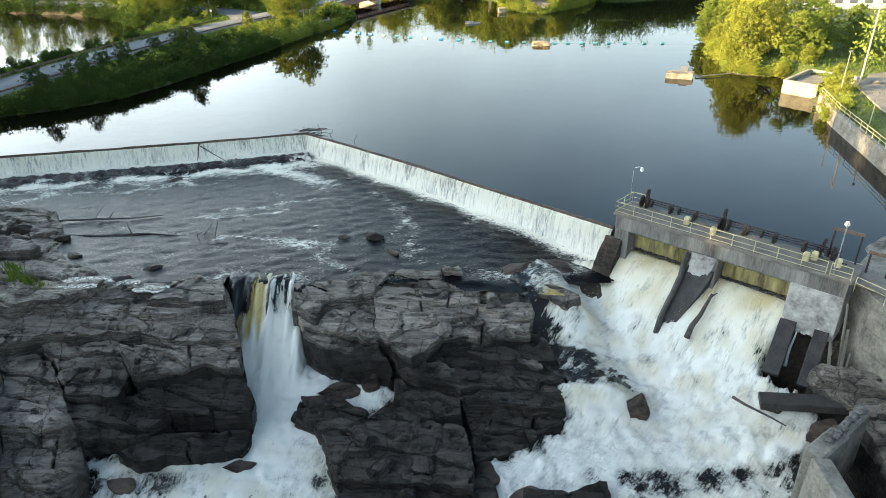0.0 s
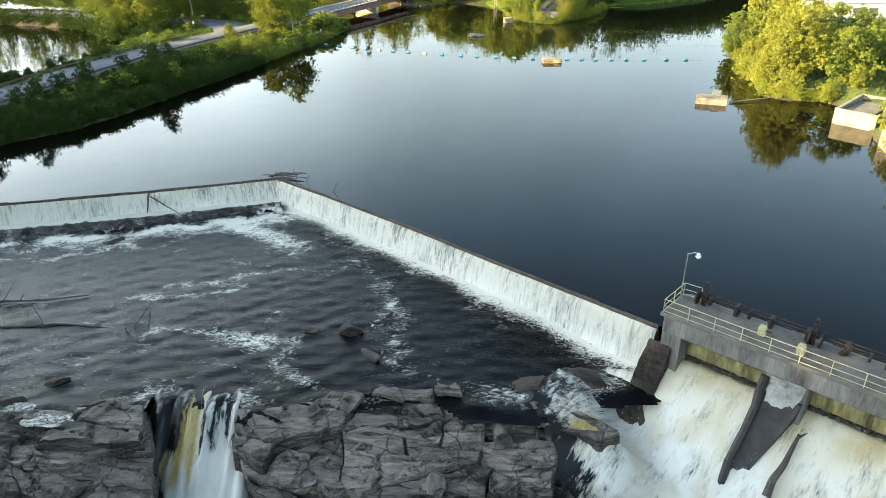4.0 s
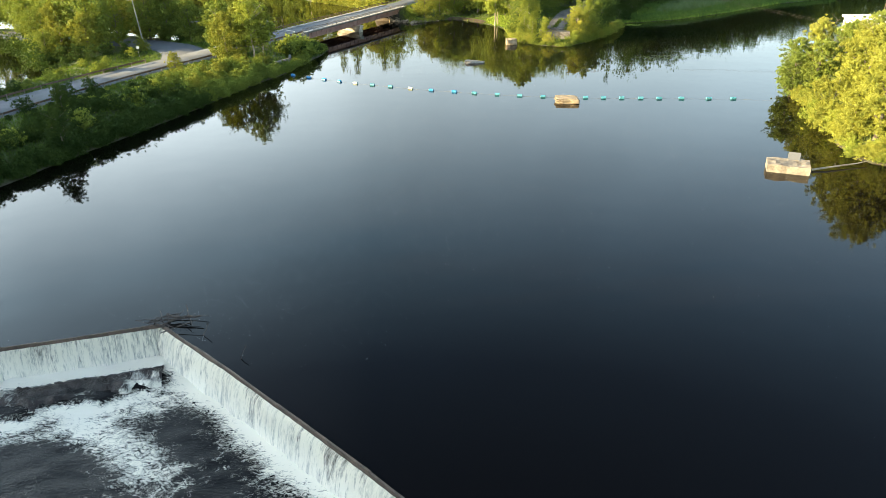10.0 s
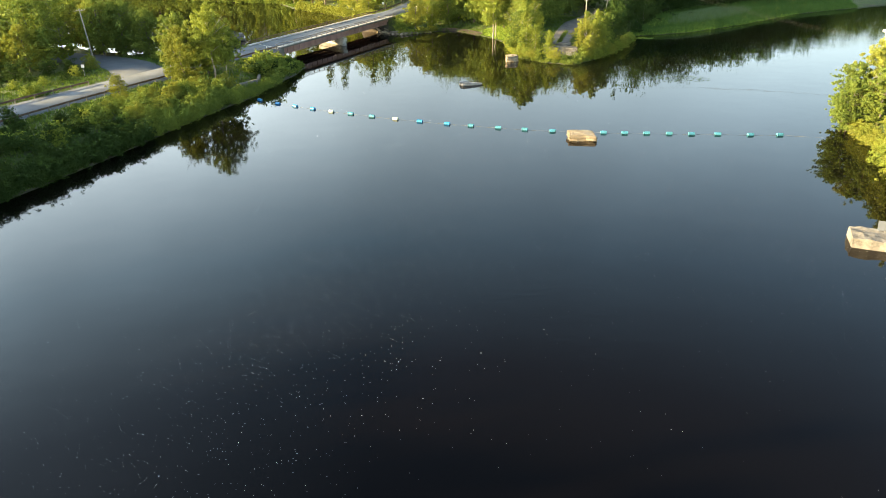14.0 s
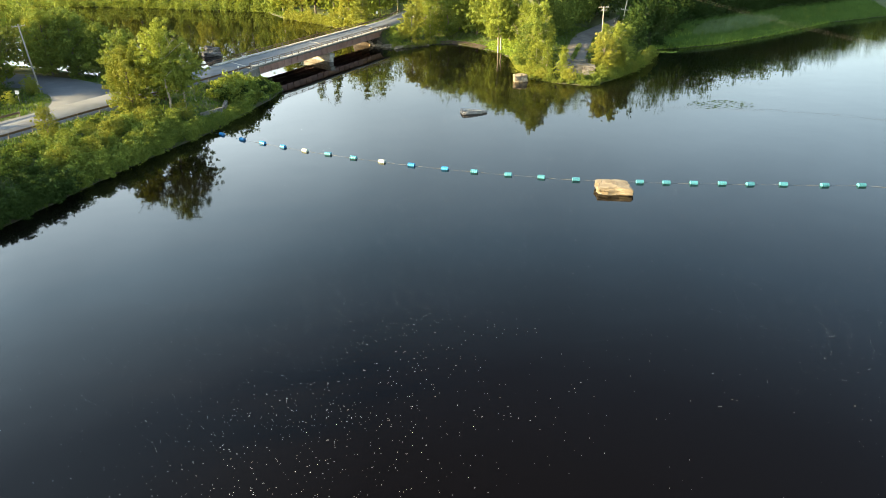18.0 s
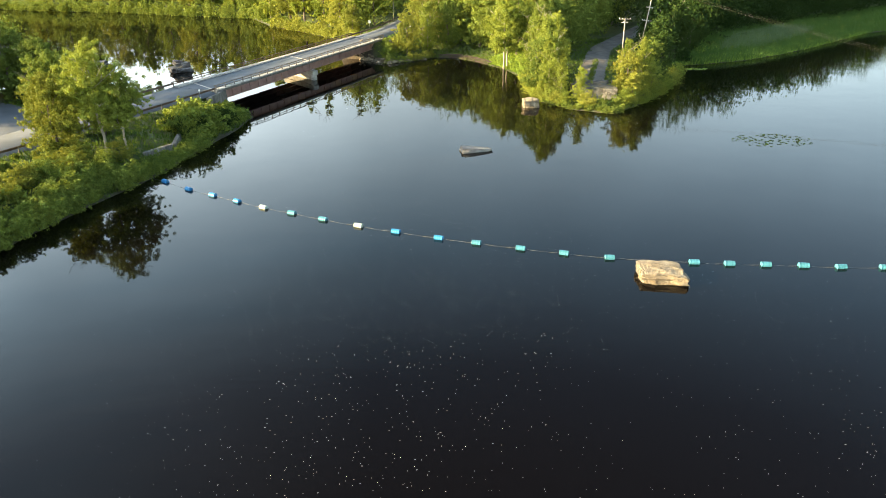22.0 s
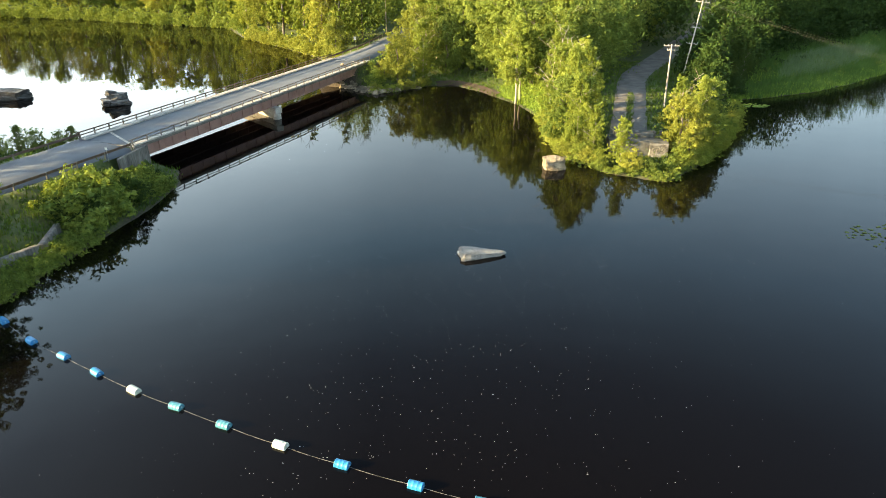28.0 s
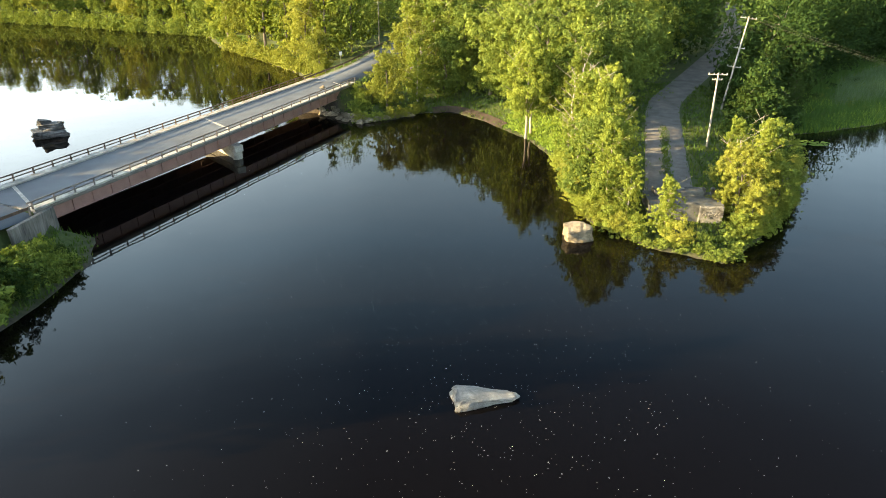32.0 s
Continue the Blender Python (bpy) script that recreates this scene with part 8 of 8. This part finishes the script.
# ---------------------------------------------------------------- east bank: walls, fence, lot
def build_right_bank():
    t = thing("river_wall", "weathered concrete river wall along the east bank", "wall", kind="structure")
    line = [(40.2, 52.0), (47, 62.5), (52.8, 74), (54.9, 84), (57.3, 96), (60.3, 107)]
    for a, b in zip(line, line[1:]):
        part("wall_panel", beam((*a, 0.3), (*b, 0.3), 0.7, 4.2, 0.05), M_OLD_WALL, t)
    f = thing("yellow_fence", "pale yellow pipe fence along the river wall", "fence", group="pipe railings")
    run = [(*q, 2.4) for q in line[1:]]
    total = length(run)
    n = int(total / 2.2)
    pts = [along(run, total * i / n)[0] for i in range(n + 1)]
    for q in pts:
        part("post", rodded(q, q + Vector((0, 0, 1.1)), 0.045, n=6), M_YELLOW, f)
    for a, b in zip(pts, pts[1:]):
        for h in (1.08, 0.6):
            part("rail_bar", rodded(a + Vector((0, 0, h)), b + Vector((0, 0, h)), 0.04, n=6), M_YELLOW, f)
    c = thing("intake_box", "sunlit cream concrete intake box at the water's edge", "intake")
    for a, b in (((59.8, 118.6), (63.4, 113.9)), ((59.8, 118.6), (68.6, 127.6)), ((68.6, 127.6), (71.2, 124.4))):
        part("wall_panel", beam((*a, 0.75), (*b, 0.75), 0.6, 3.2, 0.05), M_CREAM_WALL, c)
    part("lid", boxed((9.6, 4.2, 0.2), (0, 0, 0), None, 0.03), M_GRAVEL, c, m=pose(65.4, 120.6, 1.7, 0, 0, 46))
    lot = bmesh.new()
    bmesh.ops.contextual_create(lot, geom=[lot.verts.new((x, y, 2.47)) for x, y in ((61.5, 88), (65, 101), (68.6, 112), (76, 121), (92, 126), (140, 118), (140, 60), (75, 60), (60, 72))])
    bmesh.ops.solidify(lot, geom=lot.faces[:], thickness=0.3)
    tagged(part("gravel_lot", lot, M_GRAVEL), "pale bare gravel lot on the east bank", "lot", kind="structure")
    lawn = bmesh.new()
    bmesh.ops.contextual_create(lawn, geom=[lawn.verts.new((x, y, 2.5)) for x, y in ((92, 128), (104, 150), (160, 190), (260, 190), (260, 120), (142, 119))])
    bmesh.ops.solidify(lawn, geom=lawn.faces[:], thickness=0.3)
    tagged(part("lawn", lawn, M_GRASS), "mown sunlit lawn behind the gravel lot", "lawn", kind="structure")
    b = thing("white_building", "long low white building beyond the east bank", "building", (122, 226, 2.4), -3)
    part("wall", boxed((34, 14, 4.2), (0, 0, 2.1), None, 0.05), M_WHITE, b)
    part("roof", boxed((35, 15, 0.5), (0, 0, 4.4), None, 0.08), M_WHITE, b, "white flat roof")
    for i in range(7):
        part("window", boxed((2.4, 0.08, 1.4), (-13.5 + i * 4.5, -7.02, 2.2), None, 0.02), M_ASPHALT, b)
    tw = thing("lattice_tower", "rusty steel lattice tower above the trees", "tower", (99, 205, 2.3), 10)
    for x in (-1.3, 1.3):
        for y in (-1.3, 1.3):
            part("leg", beam((x, y, 0), (x * 0.45, y * 0.45, 17), 0.14, 0.14, 0), M_RAIL_STEEL, tw)
    for k in range(8):
        s0, s1 = 1.3 * (1 - 0.55 * k / 8), 1.3 * (1 - 0.55 * (k + 1) / 8)
        z0, z1 = 17 * k / 8, 17 * (k + 1) / 8
        for (ax, ay), (bx, by) in (((-1, -1), (1, -1)), ((1, -1), (1, 1)), ((1, 1), (-1, 1)), ((-1, 1), (-1, -1))):
            part("lattice_bar", beam((ax * s0, ay * s0, z0), (bx * s1, by * s1, z1), 0.07, 0.07, 0), M_RAIL_STEEL, tw)
            part("lattice_bar", beam((bx * s0, by * s0, z0), (ax * s1, ay * s1, z1), 0.07, 0.07, 0), M_RAIL_STEEL, tw)
    for x, y, h in ((63.0, 106.8, 7.0), (58.6, 90.5, 4.5)):
        p = thing("slim_pole", "slim pale pole behind the river wall", "pole", (x, y, 2.2), 0, "slim poles on the east bank")
        part("shaft", rodded((0, 0, 0), (0.1, 0, h), 0.07, 0.05, 8), M_POLE, p)
        part("cap", boxed((0.5, 0.12, 0.25), (0.1, 0, h), None, 0.02), M_GALV, p)
    s = thing("transformer_box", "pale utility cabinet at the foot of the tall pole", "cabinet", (68.4, 112.6, 2.4), 30)
    part("body", boxed((1.1, 1.0, 1.7), (0, 0, 0.85), None, 0.06), M_PALE_CONCRETE, s)
    part("door", boxed((0.9, 0.04, 1.4), (0, -0.52, 0.85), None, 0.01), M_PALE_CONCRETE, s)
    m = thing("covered_mound", "light tarpaulin-covered pile on the gravel", "pile", (72.6, 113.0, 2.4), 20)
    part("cover", stone(700, (1.8, 1.1, 0.9), 0.15), M_GREY_ROCK, m)


build_right_bank()


# ---------------------------------------------------------------- grasses and reeds
def grass(name, spots, label, h, material, blades, seed):
    """Tufts of bent blades as one mesh."""
    rs = np.random.RandomState(seed)
    c = np.repeat(np.asarray(spots, float), blades, 0)
    n = len(c)
    c[:, :2] += rs.normal(0, 0.28, (n, 2))
    a, b = rs.uniform(0, 6.28, n), rs.uniform(0, 6.28, n)
    hh = h * rs.uniform(0.5, 1.2, n)
    w = 0.05 + 0.05 * rs.random_sample(n)
    side = np.stack([np.cos(a), np.sin(a), 0 * a], -1) * w[:, None]
    tip = np.stack([np.cos(b) * hh * 0.35, np.sin(b) * hh * 0.35, hh], -1)
    v = np.stack([c - side, c + side, c + tip], 1).reshape(-1, 3)
    tagged(part(name, mesh_np(name, v, np.arange(3 * n).reshape(n, 3)), material), label, "grass", kind="stuff")


def grass_spots(poly, gap, seed, extra=None):
    rs = np.random.RandomState(seed)
    px, py = zip(*poly)
    x, y = np.meshgrid(np.arange(min(px), max(px), gap), np.arange(min(py), max(py), gap))
    x, y = x + rs.uniform(-0.5, 0.5, x.shape) * gap, y + rs.uniform(-0.5, 0.5, y.shape) * gap
    ok = inside(poly, x, y)
    for line, wd in ((ROAD, 5.3), (ROAD_FAR, 4.3), (SIDE_ROAD, 5.3), (TRACK, 2.7)):
        ok &= distance(line, x, y) > wd
    x, y = x[ok], y[ok]
    z = land_height(x, y)[0]
    ok = z > 0.06
    return np.stack([x[ok], y[ok], z[ok] - 0.03], -1)


grass("grass_verge", grass_spots([(-90, 100), (-60, 112), (-46, 150), (-36, 190), (-30, 214), (-29, 232), (-46, 244), (-70, 236), (-90, 180)], 0.75, 1), "rough green grass along the causeway", 0.55, M_GRASS, 7, 2)
grass("grass_verge", grass_spots([(-18, 283), (20, 262), (21, 238), (34, 230), (46, 246), (56, 270), (60, 300), (30, 310), (-20, 320)], 0.8, 3), "rough green grass on the wooded point", 0.5, M_GRASS, 7, 4)
grass("marsh_reeds", grass_spots([(57, 273), (65, 278), (77, 283), (104, 303), (134, 331), (166, 350), (172, 386), (128, 356), (105, 340), (86, 324), (70, 304), (60, 286)], 0.75, 5), "bright green marsh reeds along the shore", 1.4, M_MARSH, 12, 6)
woods("thicket", scatter([(62, 282), (77, 287), (104, 307), (134, 334), (150, 352), (128, 352), (105, 336), (88, 318), (72, 298)], 3.4, 33, lambda x, y: np.sin(x * 1.7) + np.sin(y * 1.3) > 0.1, 0.9, 2.0), "low green shrubs dotted over the marsh", M_LEAF, 420, 0.2, 34, ("low", "bush"))
grass("marsh_reeds", grass_spots([(72, 290), (84, 296), (102, 312), (112, 324), (100, 322), (82, 306)], 0.55, 15), "paler blue-green band of tall reeds in the marsh", 1.9, M_REED, 10, 16)
grass("grass_verge", grass_spots([(58, 88), (66, 112), (67, 132), (50, 134), (64, 160), (62, 175), (100, 215), (110, 150), (80, 120), (64, 96)], 1.0, 7), "dry grass on the east bank", 0.5, M_GRASS, 7, 8)
grass("grass_verge", grass_spots([(-26, 320), (-34, 330), (-60, 362), (-66, 374), (-58, 372), (-22, 322)], 0.8, 9), "tall sunlit grass along the upper pond", 0.9, M_GRASS, 8, 10)
grass("grass_verge", [(*p.to_tuple(), z) for p, z in ((along(TRACK, 0.4 * k + 0.4)[0] + Vector((0.25 * math.sin(k * 2.7), 0.2 * math.cos(k * 3.9))), 1.93 + 0.002 * k) for k in range(75))], "strip of grass between the wheel ruts of the track", 0.3, M_GRASS, 14, 11)
grass("marsh_reeds", grass_spots([(56, 272), (65, 278.2), (77, 283.4), (104, 303), (134, 331), (133, 334), (102, 307.5), (76, 289), (64, 283), (57, 278)], 0.5, 25), "bright sedge along the marsh edge", 0.8, M_SEDGE, 9, 26)
grass("marsh_reeds", grass_spots([(66, 286), (74, 291), (70, 296), (64, 291)], 0.6, 27), "patch of bright sedge in the marsh", 0.9, M_SEDGE, 8, 28)
# Bright blades paint the sunlit opening under the trees.
grass("grass_verge", grass_spots([(13.2, 281), (17.6, 272.6), (20.8, 264), (24, 268), (23.5, 284), (16, 287)], 0.42, 29), "sunlit grass under the trees of the point", 0.35, M_SEDGE, 9, 30)
beach = smooth_line([(1.5, 289.6), (5.5, 290.2), (10.4, 285.0), (13.4, 279.6)], (0.32, 0.36, 0.34, 0.3))
tagged(part("beach", ribbon(beach, [(-1.0, 0.3), (-0.4, 0.14), (0.2, -0.04), (1.4, -0.6)]), M_MUD), "small brown muddy beach under the trees", "beach", kind="structure")


def lily_pads(cx, cy, a, b, n, lo, hi, material, label, seed):
    """Round notched leaves lying on the water."""
    rs = np.random.RandomState(seed)
    verts, faces = [], []
    for _ in range(n):
        r, an, turn = math.sqrt(rs.uniform(0, 1)), rs.uniform(0, 6.28), rs.uniform(0, 6.28)
        x, y, w = cx + a * r * math.cos(an), cy + b * r * math.sin(an), rs.uniform(lo, hi)
        first = len(verts)
        verts += [(x, y, 0.02)] + [(x + w * math.cos(turn + k * 0.72), y + w * math.sin(turn + k * 0.72), 0.02 + 0.012 * (k % 3)) for k in range(9)]
        faces += [(first, first + k, first + k + 1) for k in range(1, 9)]
    tagged(part("lily_pads", mesh_np("lily_pads", np.array(verts), np.array(faces)), material), label, "lily pads", kind="stuff")


lily_pads(52.6, 213.6, 6.5, 3.4, 150, 0.10, 0.22, M_LEAF_D, "scattered dark lily pads on the open water", 31)
lily_pads(60.7, 272.4, 2.6, 1.5, 70, 0.18, 0.36, M_SEDGE, "patch of bright lily pads by the marsh", 32)
grass("grass_verge", [(x, y, -1.9) for x, y in ((-41.3, 56.1), (-41.0, 55.2), (-40.6, 54.4), (-38.8, 53.6), (-37.2, 52.6), (-42.4, 56.6), (-39.6, 54.2))], "green tufts of grass growing in rock cracks", 0.7, M_GRASS, 40, 12)
